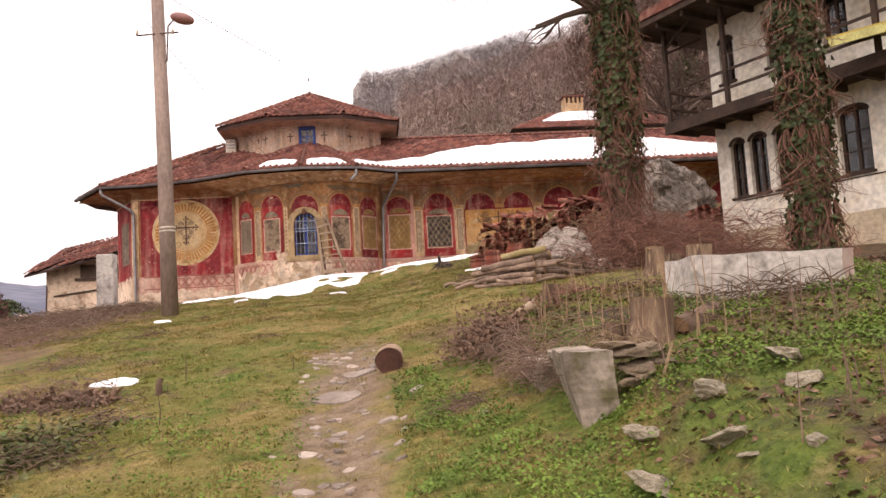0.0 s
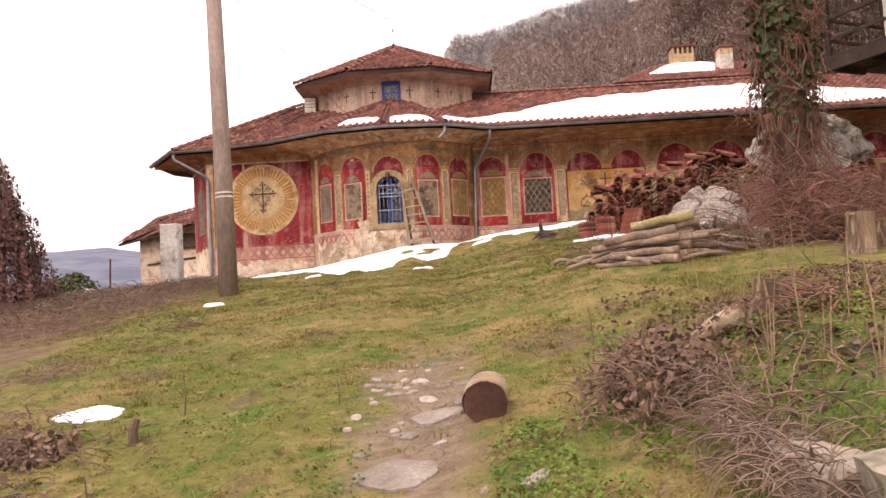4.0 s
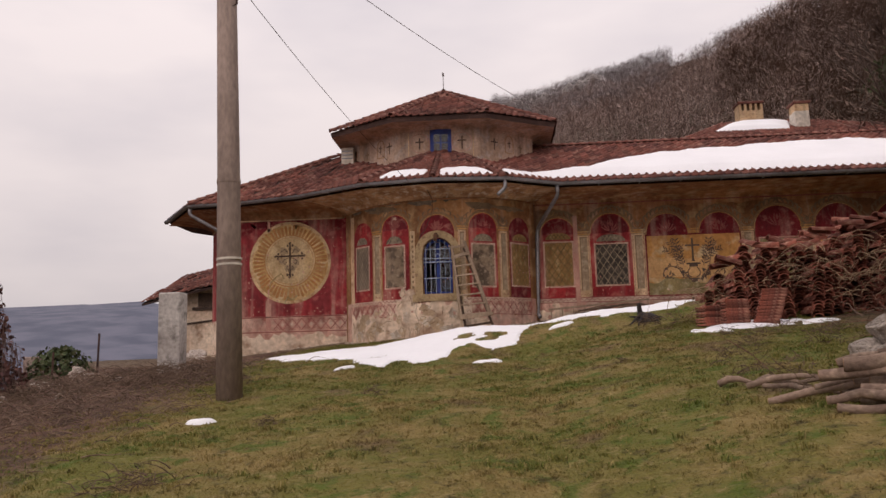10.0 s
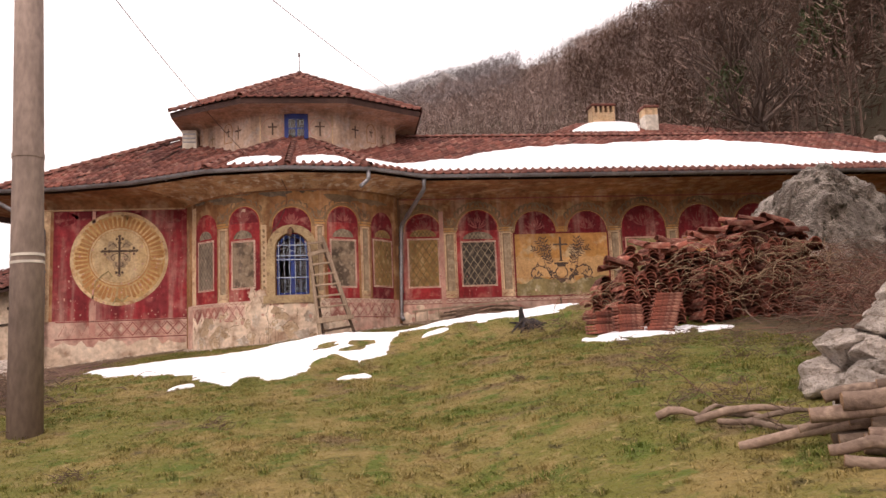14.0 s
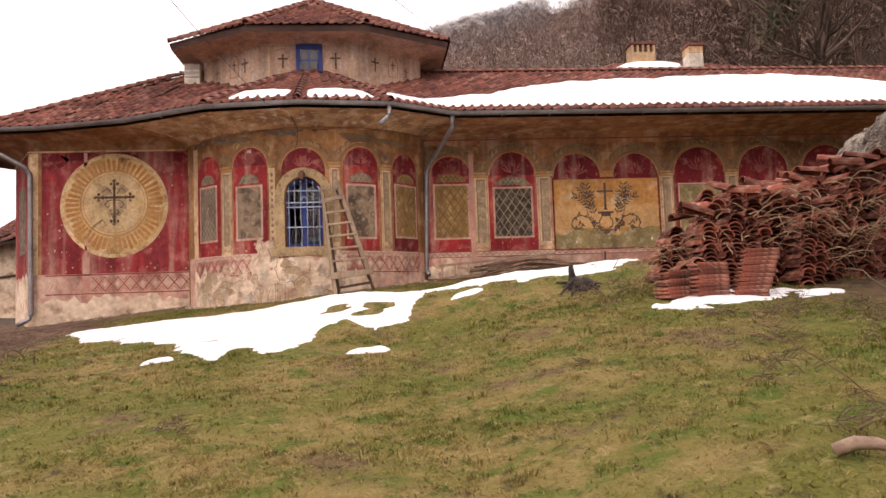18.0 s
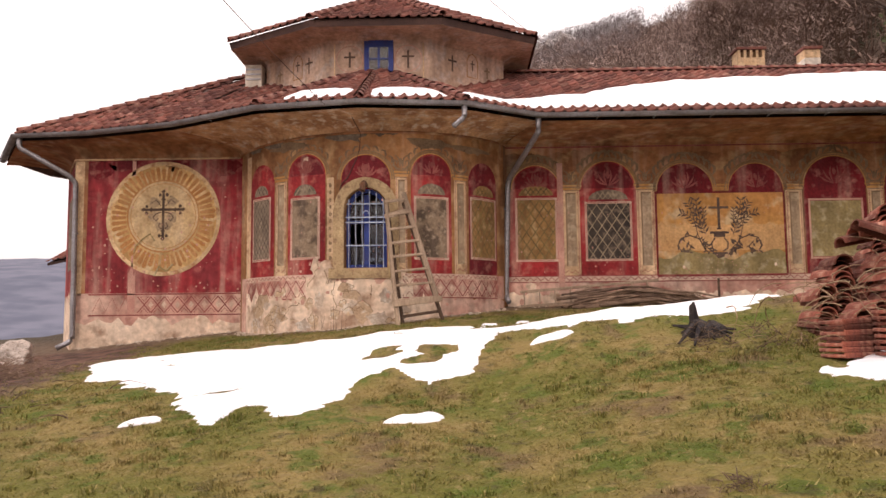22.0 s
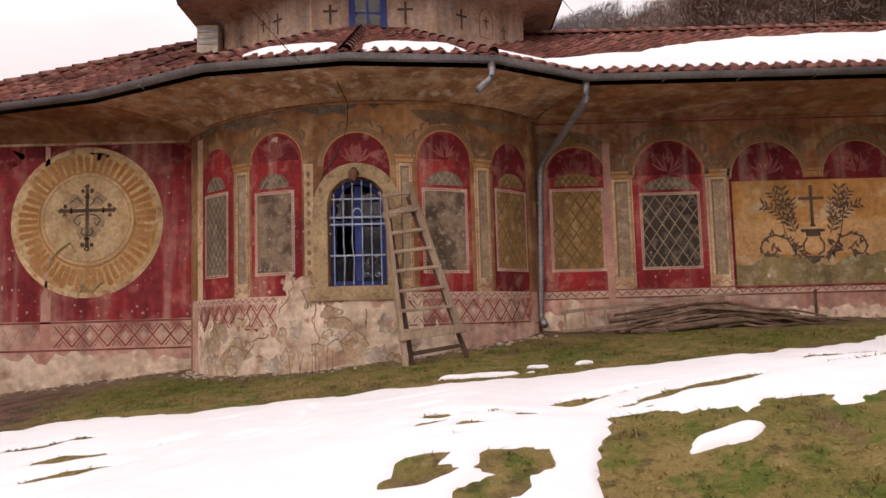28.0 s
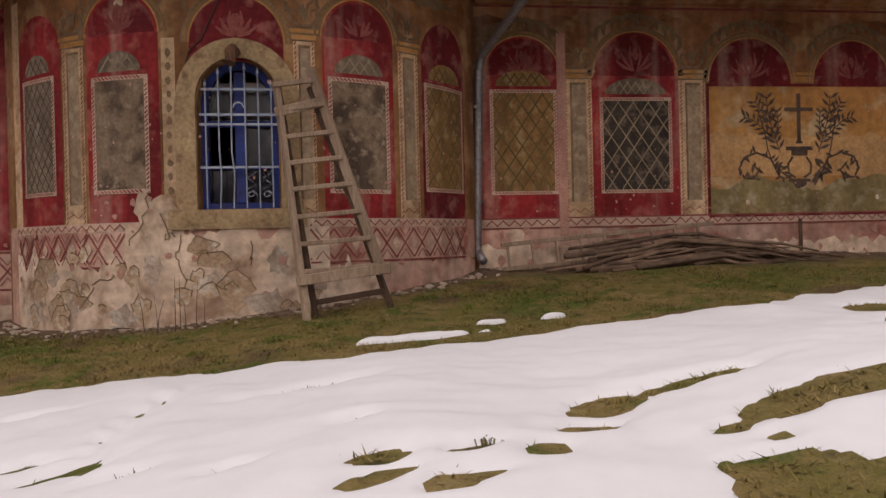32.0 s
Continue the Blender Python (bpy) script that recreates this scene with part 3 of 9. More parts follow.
part("north_wall", prism([(-7.75, 31.1), (-7.4, 30.5), (15.6, 30.5), (16.2, 31.1)], 2.0, TOPZ), M_PINK, church)
part("west_wall", prism([(16.2, 31.1), (15.6, 30.5), (15.6, 26.1), (16.2, 25.5)], 2.0, TOPZ), M_PALE, church)
# the arcade wall has a browner ochre than the apse
wall_right = part("arcade_wall", prism([(1.35, 25.5), (16.2, 25.5), (15.6, 26.1), (1.35, 26.1)], 2.4, TOPZ), mat("brown_ochre_plaster", (0.305, 0.138, 0.0595), (0.185, 0.0791, 0.0382), 1.3, 0.9, 0.15, c3=(0.36, 0.221, 0.106), stain=0.3, streak=0.25), church, "ochre wall with painted arcade")

# the apse: a curved wall with one arched window opening
WS0, WS1, WZ0, WSP = -0.36, 0.46, 4.30, 5.42
WC, WR = (WS0 + WS1) / 2, (WS1 - WS0) / 2


def apse_shell():
    bm = bmesh.new()
    ss = sorted(set([round(v, 4) for v in np.linspace(-3.35, 3.35, 49)] + [round(WS0 + (WS1 - WS0) * k / 12, 4) for k in range(13)]))

    def head(s):
        return WSP + math.sqrt(max(0.0, WR * WR - (s - WC) ** 2))

    for a, b in zip(ss, ss[1:]):
        inside = a >= WS0 - 1e-4 and b <= WS1 + 1e-4
        spans = [((2.2, 2.2), (WZ0, WZ0)), ((head(a), head(b)), (TOPZ, TOPZ))] if inside else [((2.2, 2.2), (TOPZ, TOPZ))]
        for (za, zb), (ta, tb) in spans:
            for d, flip in ((0, False), (-0.5, True)):
                q = [bm.verts.new(on_apse(a, za, d)), bm.verts.new(on_apse(b, zb, d)), bm.verts.new(on_apse(b, tb, d)), bm.verts.new(on_apse(a, ta, d))]
                bm.faces.new(q[::-1] if flip else q)
        if inside:
            for za, zb in ((WZ0, WZ0), (head(a), head(b))):
                bm.faces.new([bm.verts.new(on_apse(a, za, 0)), bm.verts.new(on_apse(b, zb, 0)), bm.verts.new(on_apse(b, zb, -0.5)), bm.verts.new(on_apse(a, za, -0.5))])
    for s in (WS0, WS1):
        bm.faces.new([bm.verts.new(on_apse(s, WZ0, 0)), bm.verts.new(on_apse(s, WSP, 0)), bm.verts.new(on_apse(s, WSP, -0.5)), bm.verts.new(on_apse(s, WZ0, -0.5))])
    bmesh.ops.remove_doubles(bm, verts=bm.verts, dist=1e-4)
    return bm


apse = part("apse_wall", apse_shell(), M_OCHRE, church, "curved ochre apse with painted windows, plaster crumbling below")
for f in apse.data.polygons:
    f.use_smooth = False

# ---- coved cornice and roof edge ----
EAVE = [(-10.4, 27.4), (-8.75, 25.0), (-7.2, 24.86), (-5.2, 24.26), (-3.25, 23.15), (-1.3, 22.82), (0.65, 23.08), (2.08, 24.0), (17.8, 24.0)]
WALLS = [(e2[0], e2[1]), (-7.75, 25.5), (-6.6, 25.5), (-4.16, 25.5), None, None, None, (1.5, 25.5), (16.2, 25.5)]


def cove(i0, i1):
    """Curved plaster soffit from the wall heads out to the roof edge."""
    bm = bmesh.new()
    outer, inner = [], []
    n = 12

    def along(p, q, k):
        return (p[0] + (q[0] - p[0]) * k, p[1] + (q[1] - p[1]) * k)

    for i in range(i0, i1):
        for k in range(n + 1 if i == i1 - 1 else n):
            o = along(EAVE[i], EAVE[i + 1], k / n)
            outer.append(o)
            if i < 3:
                inner.append(along(WALLS[i], WALLS[i + 1], k / n))
            elif i < 7:
                u = (i - 3 + k / n) / 4
                th = -1.08 + 2.16 * u
                inner.append((AX + AR * math.sin(th), AY - AR * math.cos(th)))
            else:
                inner.append(along(WALLS[7], WALLS[8], k / n))
    rows = []
    heads = [6.82 + 0.16 * min(1.0, max(0.0, (i0 + k / n - 3) / 4)) for k in range(len(outer))]
    for o, w, zc in zip(outer, inner, heads):
        row = []
        for k in range(7):
            f = k / 6
            g = 1 - math.cos(f * math.pi / 2) if f < 1 else 1
            row.append(bm.verts.new((w[0] + (o[0] - w[0]) * g, w[1] + (o[1] - w[1]) * g, zc + (7.14 - zc) * math.sin(f * math.pi / 2))))
        rows.append(row)
    for a, b in zip(rows, rows[1:]):
        for k in range(6):
            bm.faces.new((a[k], b[k], b[k + 1], a[k + 1]))
    mould = []
    for o, w, zc in zip(outer, inner, heads):
        dx, dy = o[0] - w[0], o[1] - w[1]
        q = math.hypot(dx, dy)
        mould.append((w[0] + dx / q * 0.02, w[1] + dy / q * 0.02, zc))
    return bm, mould


for i0, i1, m3, lb in ((0, 3, M_STAINED, "stained ochre coved plaster cornice"), (3, 7, M_PEEL, "peeling pale coved plaster cornice over the apse"), (7, 8, M_STAINED, "brown-ochre coved plaster cornice")):
    bm, mould = cove(i0, i1)
    cor = part("cornice", bm, m3, church, lb, smooth=True)
    part("moulding", tube(mould, 0.022, 6), M_CREAM if i0 == 0 else M_STAINED, cor, smooth=True)


def shifted(poly, d):
    """The roof edge moved outwards by d."""
    out = []
    for i, p in enumerate(poly):
        ns = []
        for a, b in ((i - 1, i), (i, i + 1)):
            if a >= 0 and b < len(poly):
                dx, dy = poly[b][0] - poly[a][0], poly[b][1] - poly[a][1]
                ln = math.hypot(dx, dy)
                ns.append((dy / ln, -dx / ln))
        nx, ny = sum(n[0] for n in ns) / len(ns), sum(n[1] for n in ns) / len(ns)
        m = nx * nx + ny * ny
        out.append((p[0] + nx / m * d, p[1] + ny / m * d))
    return out


# gutter: an open half-round channel with brackets
def gutter(line, z, r):
    bm = bmesh.new()
    for shift in (0,):
        rows = []
        for x, y in line:
            rows.append((x, y))
        nrm = []
        for i in range(len(rows)):
            a, b = rows[max(i - 1, 0)], rows[min(i + 1, len(rows) - 1)]
            dx, dy = b[0] - a[0], b[1] - a[1]
            ln = math.hypot(dx, dy)
            nrm.append((dy / ln, -dx / ln))
        for rr in (r, r - 0.008):
            loops = []
            for (x, y), (nx, ny) in zip(rows, nrm):
                loops.append([bm.verts.new((x + nx * rr * math.cos(math.pi + k * math.pi / 8), y + ny * rr * math.cos(math.pi + k * math.pi / 8), z + rr * math.sin(math.pi + k * math.pi / 8))) for k in range(9)])
            for a, b in zip(loops, loops[1:]):
                for k in range(8):
                    bm.faces.new((a[k], a[k + 1], b[k + 1], b[k]))
    return bm


GLINE = shifted(EAVE, 0.07)
gut = part("gutter", gutter(GLINE, 7.27, 0.085), M_METAL, church, "grey zinc roof gutter", smooth=True)
for i in range(len(GLINE) - 1):
    p, q = GLINE[i], GLINE[i + 1]
    ln = math.hypot(q[0] - p[0], q[1] - p[1])
    for k in range(1, int(ln / 1.1)):
        f = k * 1.1 / ln
        x, y = p[0] + (q[0] - p[0]) * f, p[1] + (q[1] - p[1]) * f
        part("gutter_bracket", box((x - 0.012, y - 0.095, 7.17), (x + 0.012, y + 0.12, 7.185)), M_METAL, gut)


def add_elbow_pipe(name, pts, r, parent, label=""):
    fine = []
    pts = [Vector(p) for p in pts]
    fine.append(pts[0])
    for a, b, c in zip(pts, pts[1:], pts[2:]):
        t = min(0.12, (b - a).length / 3, (c - b).length / 3)
        p, q = b + (a - b).normalized() * t, b + (c - b).normalized() * t
        for k in range(5):
            f = k / 4
            fine.append((1 - f) ** 2 * p + 2 * f * (1 - f) * b + f * f * q)
    fine.append(pts[-1])
    return part(name, tube(fine, r, 12), M_METAL, parent, label, smooth=True)


pipe = add_elbow_pipe("downpipe", [(2.06, 23.96, 7.22), (2.06, 23.96, 6.92), (1.56, 25.33, 6.25), (1.53, 25.38, 6.1), (1.46, 25.38, 3.78), (1.50, 25.20, 3.66)], 0.055, church, "grey zinc downpipe in the apse corner")
for z in (4.4, 5.6):
    part("pipe_clamp", tube([(1.49, 25.38, z), (1.49, 25.38, z + 0.04)], 0.064, 12), M_METAL, pipe)
pipe = add_elbow_pipe("downpipe", [(-8.72, 24.98, 7.22), (-8.72, 24.98, 7.0), (-7.80, 25.3, 6.45), (-7.69, 25.38, 6.3), (-7.66, 25.38, 2.95), (-7.9, 25.2, 2.80)], 0.055, church, "grey zinc downpipe at the wall corner")
for z in (3.7, 5.2):
    part("pipe_clamp", tube([(-7.67, 25.38, z), (-7.67, 25.38, z + 0.04)], 0.064, 12), M_METAL, pipe)
add_elbow_pipe("gutter_spout", [(0.62, 23.0, 7.2), (0.62, 22.98, 6.98), (0.42, 22.86, 6.78)], 0.05, church, "short zinc overflow spout")


# ---- the roof ----
def tile_mesh(w=0.235, ln=0.37):
    """A clay roof tile with a rolled edge: along x its width, along y up the slope."""
    bm = bmesh.new()
    prof = [(-0.5, 0.004), (-0.36, 0.0), (-0.12, 0.002), (0.08, 0.014), (0.28, 0.046), (0.42, 0.034), (0.52, 0.006)]
    lo = [bm.verts.new((px * w, 0.0, pz + 0.022)) for px, pz in prof]
    hi = [bm.verts.new((px * w, ln, pz)) for px, pz in prof]
    un = [bm.verts.new((px * w, 0.004, pz)) for px, pz in prof]
    for k in range(len(prof) - 1):
        bm.faces.new((lo[k], lo[k + 1], hi[k + 1], hi[k]))
        bm.faces.new((un[k], un[k + 1], lo[k + 1], lo[k]))
    bm.normal_update()
    me = bpy.data.meshes.new("roof_tile")
    bm.to_mesh(me)
    bm.free()
    me.materials.append(M_TILE)
    me.shade_smooth()
    return me


TILE = tile_mesh()
TILE_V = np.array([v.co[:] for v in TILE.vertices])
TILE_F = [tuple(p.vertices) for p in TILE.polygons]


def inside_poly(p, poly):
    ok = False
    for (x0, y0), (x1, y1) in zip(poly, poly[1:] + poly[:1]):
        if (y0 > p[1]) != (y1 > p[1]) and p[0] < (x1 - x0) * (p[1] - y0) / (y1 - y0) + x0:
            ok = not ok
    return ok


def tile_places(corners, rng, du=0.222, dv=0.305):
    """Poses of tiles over a sloping face; the first two corners are its lower edge."""
    c = [Vector(p) for p in corners]
    u = (c[1] - c[0]).normalized()
    n = u.cross(c[2] - c[0]).normalized()
    if n.z < 0:
        n = -n
    v = n.cross(u)
    poly = [((p - c[0]).dot(u), (p - c[0]).dot(v)) for p in c]
    us, vs = [p[0] for p in poly], [p[1] for p in poly]
    out, b = [], -0.06
    while b < max(vs):
        a = min(us) + 0.11
        while a < max(us):
            if inside_poly((a, max(0.02, b + 0.1)), poly):
                o = c[0] + u * a + v * b + n * (0.012 + rng.uniform(-0.004, 0.006))
                m = Matrix((u, v, n)).transposed().to_4x4()
                m = Matrix.Translation(o) @ m @ Matrix.Rotation(rng.uniform(-0.03, 0.03), 4, "Z")
                out.append(m)
            a += du
        b += dv
    return out


RIDGE_Z, RIDGE_Y = 9.45, 28.3
APEX = (-1.3, 26.55, 9.10)
E3 = [(x, y, 7.30) for x, y in EAVE]
roof_faces = [
    [(-3.6, 24.0, 7.30), (17.8, 24.0, 7.30), (16.3, RIDGE_Y, RIDGE_Z), (-3.6, RIDGE_Y, RIDGE_Z)],
    [E3[0], E3[1], (-4.95, RIDGE_Y, RIDGE_Z)],
    [E3[3], E3[4], APEX], [E3[4], E3[5], APEX], [E3[5], E3[6], APEX], [E3[6], E3[7], APEX],
    [E3[1], E3[2], (-4.95, RIDGE_Y, RIDGE_Z)], [E3[2], E3[3], (-4.6, RIDGE_Y, RIDGE_Z), (-4.95, RIDGE_Y, RIDGE_Z)],
    [E3[3], (-3.6, 24.0, 7.30), (-3.6, RIDGE_Y, RIDGE_Z), (-4.6, RIDGE_Y, RIDGE_Z)],
]


def slab(corners, t=0.07):
    bm = bmesh.new()
    c = [Vector(p) for p in corners]
    n = (c[1] - c[0]).cross(c[2] - c[0]).normalized()
    n = n if n.z > 0 else -n
    a, b = [bm.verts.new(p - n * 0.004) for p in c], [bm.verts.new(p - n * t) for p in c]
    k = len(c)
    bm.faces.new(a)
    bm.faces.new(b[::-1])
    for i in range(k):
        bm.faces.new((a[i], b[i], b[(i + 1) % k], a[(i + 1) % k]))
    bmesh.ops.recalc_face_normals(bm, faces=bm.faces)
    return bm


bm = bmesh.new()
for fc in roof_faces + [[(17.8, 24.0, 7.30), (17.8, 32.6, 7.30), (16.3, RIDGE_Y, RIDGE_Z)], [(17.8, 32.6, 7.3), (-8.55, 32.6, 7.3), (-4.95, RIDGE_Y, RIDGE_Z), (16.3, RIDGE_Y, RIDGE_Z)],
                        [(-8.55, 32.6, 7.3), (-10.4, 29.4, 7.3), (-4.95, RIDGE_Y, RIDGE_Z)], [(-10.4, 29.4, 7.3), (-10.4, 27.4, 7.3), (-4.95, RIDGE_Y, RIDGE_Z)]]:
    s = slab(fc)
    me = bpy.data.meshes.new("tmp")
    s.to_mesh(me)
    s.free()
    bm.from_mesh(me)
    bpy.data.meshes.remove(me)
roof = part("roof", bm, M_ROOFBOARD, church, "moss-dark red clay tile roof, partly under snow")

DRX, DRY, DRZ, DRTOP = -1.27, 28.3, 9.88, 11.52


def octagon(hx, hy, sx, sy):
    """The drum's plan: a broad eight-sided figure."""
    return [(DRX + x, DRY + y) for x, y in ((hx, -hy), (sx, -sy), (sx, sy), (hx, hy), (-hx, hy), (-sx, sy), (-sx, -sy), (-hx, -hy))]


DRUM_PLAN, EAVE_PLAN, FASCIA_PLAN = octagon(1.2, 2.1, 2.88, 0.75), octagon(1.45, 2.8, 3.6, 1.45), octagon(1.43, 2.77, 3.56, 1.43)
drum = part("drum_wall", prism(DRUM_PLAN, 8.2, 9.74), M_DRUM, church, "octagonal plaster drum with painted crosses")
oct_e = EAVE_PLAN
bm = bmesh.new()
lo = [bm.verts.new((x, y, DRZ - 0.02)) for x, y in oct_e]
tip = bm.verts.new((DRX, DRY, DRTOP))
edge = [bm.verts.new((x, y, DRZ - 0.17)) for x, y in FASCIA_PLAN]
for k in range(8):
    j = (k + 1) % 8
    bm.faces.new((lo[k], lo[j], tip))
    bm.faces.new((lo[j], lo[k], edge[k], edge[j]))
drum_roof = part("drum_roof", bm, M_ROOFBOARD, church, "eight-sided red tile roof over the drum")
# painted plaster cove under the drum eaves
bm = bmesh.new()
steps = [[bm.verts.new((w[0] + (e[0] - w[0]) * (1 - math.cos(q * math.pi / 8)), w[1] + (e[1] - w[1]) * (1 - math.cos(q * math.pi / 8)), 9.55 + (DRZ - 0.17 - 9.55) * math.sin(q * math.pi / 8))) for w, e in zip(octagon(1.205, 2.105, 2.885, 0.755), FASCIA_PLAN)] for q in range(5)]
for lo4, hi4 in zip(steps, steps[1:]):
    for k in range(8):
        bm.faces.new((lo4[k], lo4[(k + 1) % 8], hi4[(k + 1) % 8], hi4[k]))
part("drum_cornice", bm, M_DRUM, church, "painted plaster cove under the drum eaves")

rng = random.Random(4)
main_tiles, drum_tiles = [], []
for fc in roof_faces:
    main_tiles += tile_places(fc, rng)
for k in range(8):
    if k in (3, 4, 5):
        continue
    j = (k + 1) % 8
    drum_tiles += tile_places([(*oct_e[k], DRZ), (*oct_e[j], DRZ), (DRX, DRY, DRTOP)], rng)


def joined_tiles(name, places, parent):
    vs, fs = [], []
    for m in places:
        a = np.array(m)
        base = len(vs)
        vs += (TILE_V @ a[:3, :3].T + a[:3, 3]).tolist()
        fs += [tuple(i + base for i in f) for f in TILE_F]
    me = bpy.data.meshes.new(name)
    me.from_pydata(vs, [], fs)
    me.materials.append(M_TILES)
    me.shade_smooth()
    ob = new(name, me)
    ob.parent = parent
    return tagged(ob, kind="stuff")


M_TILES = mat("clay_roof_tile_field", (0.21, 0.075, 0.054), (0.125, 0.05, 0.042), 1.2, 0.85, 0.3, c3=(0.28, 0.145, 0.11))
tn, tl = nodes_of(M_TILES)
geo, mulv, rmap = tn.new("ShaderNodeNewGeometry"), tn.new("ShaderNodeVectorMath"), tn.new("ShaderNodeMapRange")
mulv.operation = "SCALE"
rmap.inputs[3].default_value, rmap.inputs[4].default_value = 0.62, 1.35
src = tn["Principled BSDF"].inputs["Base Color"].links[0].from_socket
tl.new(geo.outputs["Random Per Island"], rmap.inputs[0])
tl.new(src, mulv.inputs[0])
tl.new(rmap.outputs[0], mulv.inputs["Scale"])
tl.new(mulv.outputs[0], tn["Principled BSDF"].inputs["Base Color"])


def cap_line(p, q, parent, r=0.085, step=0.30):
    """Half-round ridge tiles lapping along a hip or ridge."""
    p, q = Vector(p), Vector(q)
    d = (q - p).normalized()
    side = d.cross(Vector((0, 0, 1))).normalized()
    up = side.cross(d)
    n = int((q - p).length / step)
    bm = bmesh.new()
    a = [bm.verts.new((r * math.cos(k * math.pi / 6) * 1.08, 0, r * math.sin(k * math.pi / 6) * 1.12 + 0.01)) for k in range(7)]
    b = [bm.verts.new((r * 0.86 * math.cos(k * math.pi / 6), step * 1.15, r * 0.86 * math.sin(k * math.pi / 6))) for k in range(7)]
    for k in range(6):
        bm.faces.new((a[k], a[k + 1], b[k + 1], b[k]))
    me = bpy.data.meshes.new("ridge_tile")
    bm.to_mesh(me)
    bm.free()
    me.materials.append(M_TILE)
    me.shade_smooth()
    for k in range(n):
        ob = new("ridge_tile", me)
        ob.parent = parent
        ob.matrix_basis = Matrix.Translation(p + d * step * k + up * 0.03) @ Matrix((side, d, up)).transposed().to_4x4()


for e in (E3[4], E3[5], E3[6]):
    tip3 = Vector(e).lerp(Vector(APEX), 0.74)
    cap_line(e, tip3, roof)
cap_line(E3[1], (-4.95, RIDGE_Y, RIDGE_Z), roof)
cap_line((-4.95, RIDGE_Y, RIDGE_Z + 0.01), (-3.6, RIDGE_Y, RIDGE_Z + 0.01), roof)
cap_line((1.4, RIDGE_Y, RIDGE_Z + 0.01), (16.3, RIDGE_Y, RIDGE_Z + 0.01), roof)
cap_line((17.8, 24.0, 7.32), (16.3, RIDGE_Y, RIDGE_Z), roof)
for k in (6, 7, 0, 1, 2):
    cap_line((*oct_e[k], DRZ), (DRX, DRY, DRTOP), drum_roof)
part("finial", tube([(DRX, DRY, DRTOP - 0.1), (DRX, DRY, DRTOP + 0.12), (DRX, DRY, DRTOP + 0.14), (DRX, DRY, DRTOP + 0.75)], [0.10, 0.07, 0.012, 0.008], 8), M_ROOFBOARD, drum_roof)
part("finial_cross", box((DRX - 0.03, DRY - 0.006, DRTOP + 0.6), (DRX + 0.03, DRY + 0.006, DRTOP + 0.72)), M_ROOFBOARD, drum_roof)

# ---- drum window and painted drum ----
fy = DRY - 2.1


# dark box on the solid drum wall stands in for the unlit inside
dwin = part("drum_window", box((DRX - 0.33, fy - 0.03, 8.84), (DRX + 0.33, fy - 0.005, 9.66)), M_DARK, church, "small blue-framed window in the drum")
for lo3, hi3 in (((-0.33, -0.06, 8.84), (-0.22, -0.03, 9.60)), ((0.22, -0.06, 8.84), (0.33, -0.03, 9.60)), ((-0.22, -0.06, 8.84), (0.22, -0.03, 8.91)),
                 ((-0.22, -0.055, 9.46), (0.22, -0.03, 9.66)), ((-0.02, -0.055, 8.91), (0.02, -0.03, 9.46)), ((-0.22, -0.053, 9.17), (-0.02, -0.03, 9.20)), ((0.02, -0.053, 9.17), (0.22, -0.03, 9.20))):
    part("window_frame", box((DRX + lo3[0], fy + lo3[1], lo3[2]), (DRX + hi3[0], fy + hi3[1], hi3[2])), M_BLUE, dwin)
for sx in (-1, 1):
    part("pane", box((DRX + min(sx * 0.02, sx * 0.22), fy - 0.042, 8.91), (DRX + max(sx * 0.02, sx * 0.22), fy - 0.038, 9.46)), glass, dwin)


def cross_shape(c, z, h, w, t):
    return [rect(c - t / 2, c + t / 2, z - h * 0.55, z + h * 0.45), rect(c - w / 2, c - t / 2, z + h * 0.05, z + h * 0.05 + t), rect(c + t / 2, c + w / 2, z + h * 0.05, z + h * 0.05 + t)]


def facet_place(k):
    p, q = DRUM_PLAN[k - 1], DRUM_PLAN[k]
    mx, my = (p[0] + q[0]) / 2, (p[1] + q[1]) / 2
    ux, uy = (q[0] - p[0]), (q[1] - p[1])
    ln = math.hypot(ux, uy)
    ux, uy = ux / ln, uy / ln
    nx, ny = uy, -ux
    return lambda s, z, d: (mx + ux * s + nx * d, my + uy * s + ny * d, z)


def paint_facet(name, shapes, material, layer, place):
    bm = bmesh.new()
    for poly in flat_list(shapes):
        bm.faces.new([bm.verts.new(place(s, z, 0.004 * (layer + 1))) for s, z in poly])
    bmesh.ops.remove_doubles(bm, verts=bm.verts[:], dist=1e-4)
    bmesh.ops.recalc_face_normals(bm, faces=bm.faces)
    return part(name, bm, material, drum)


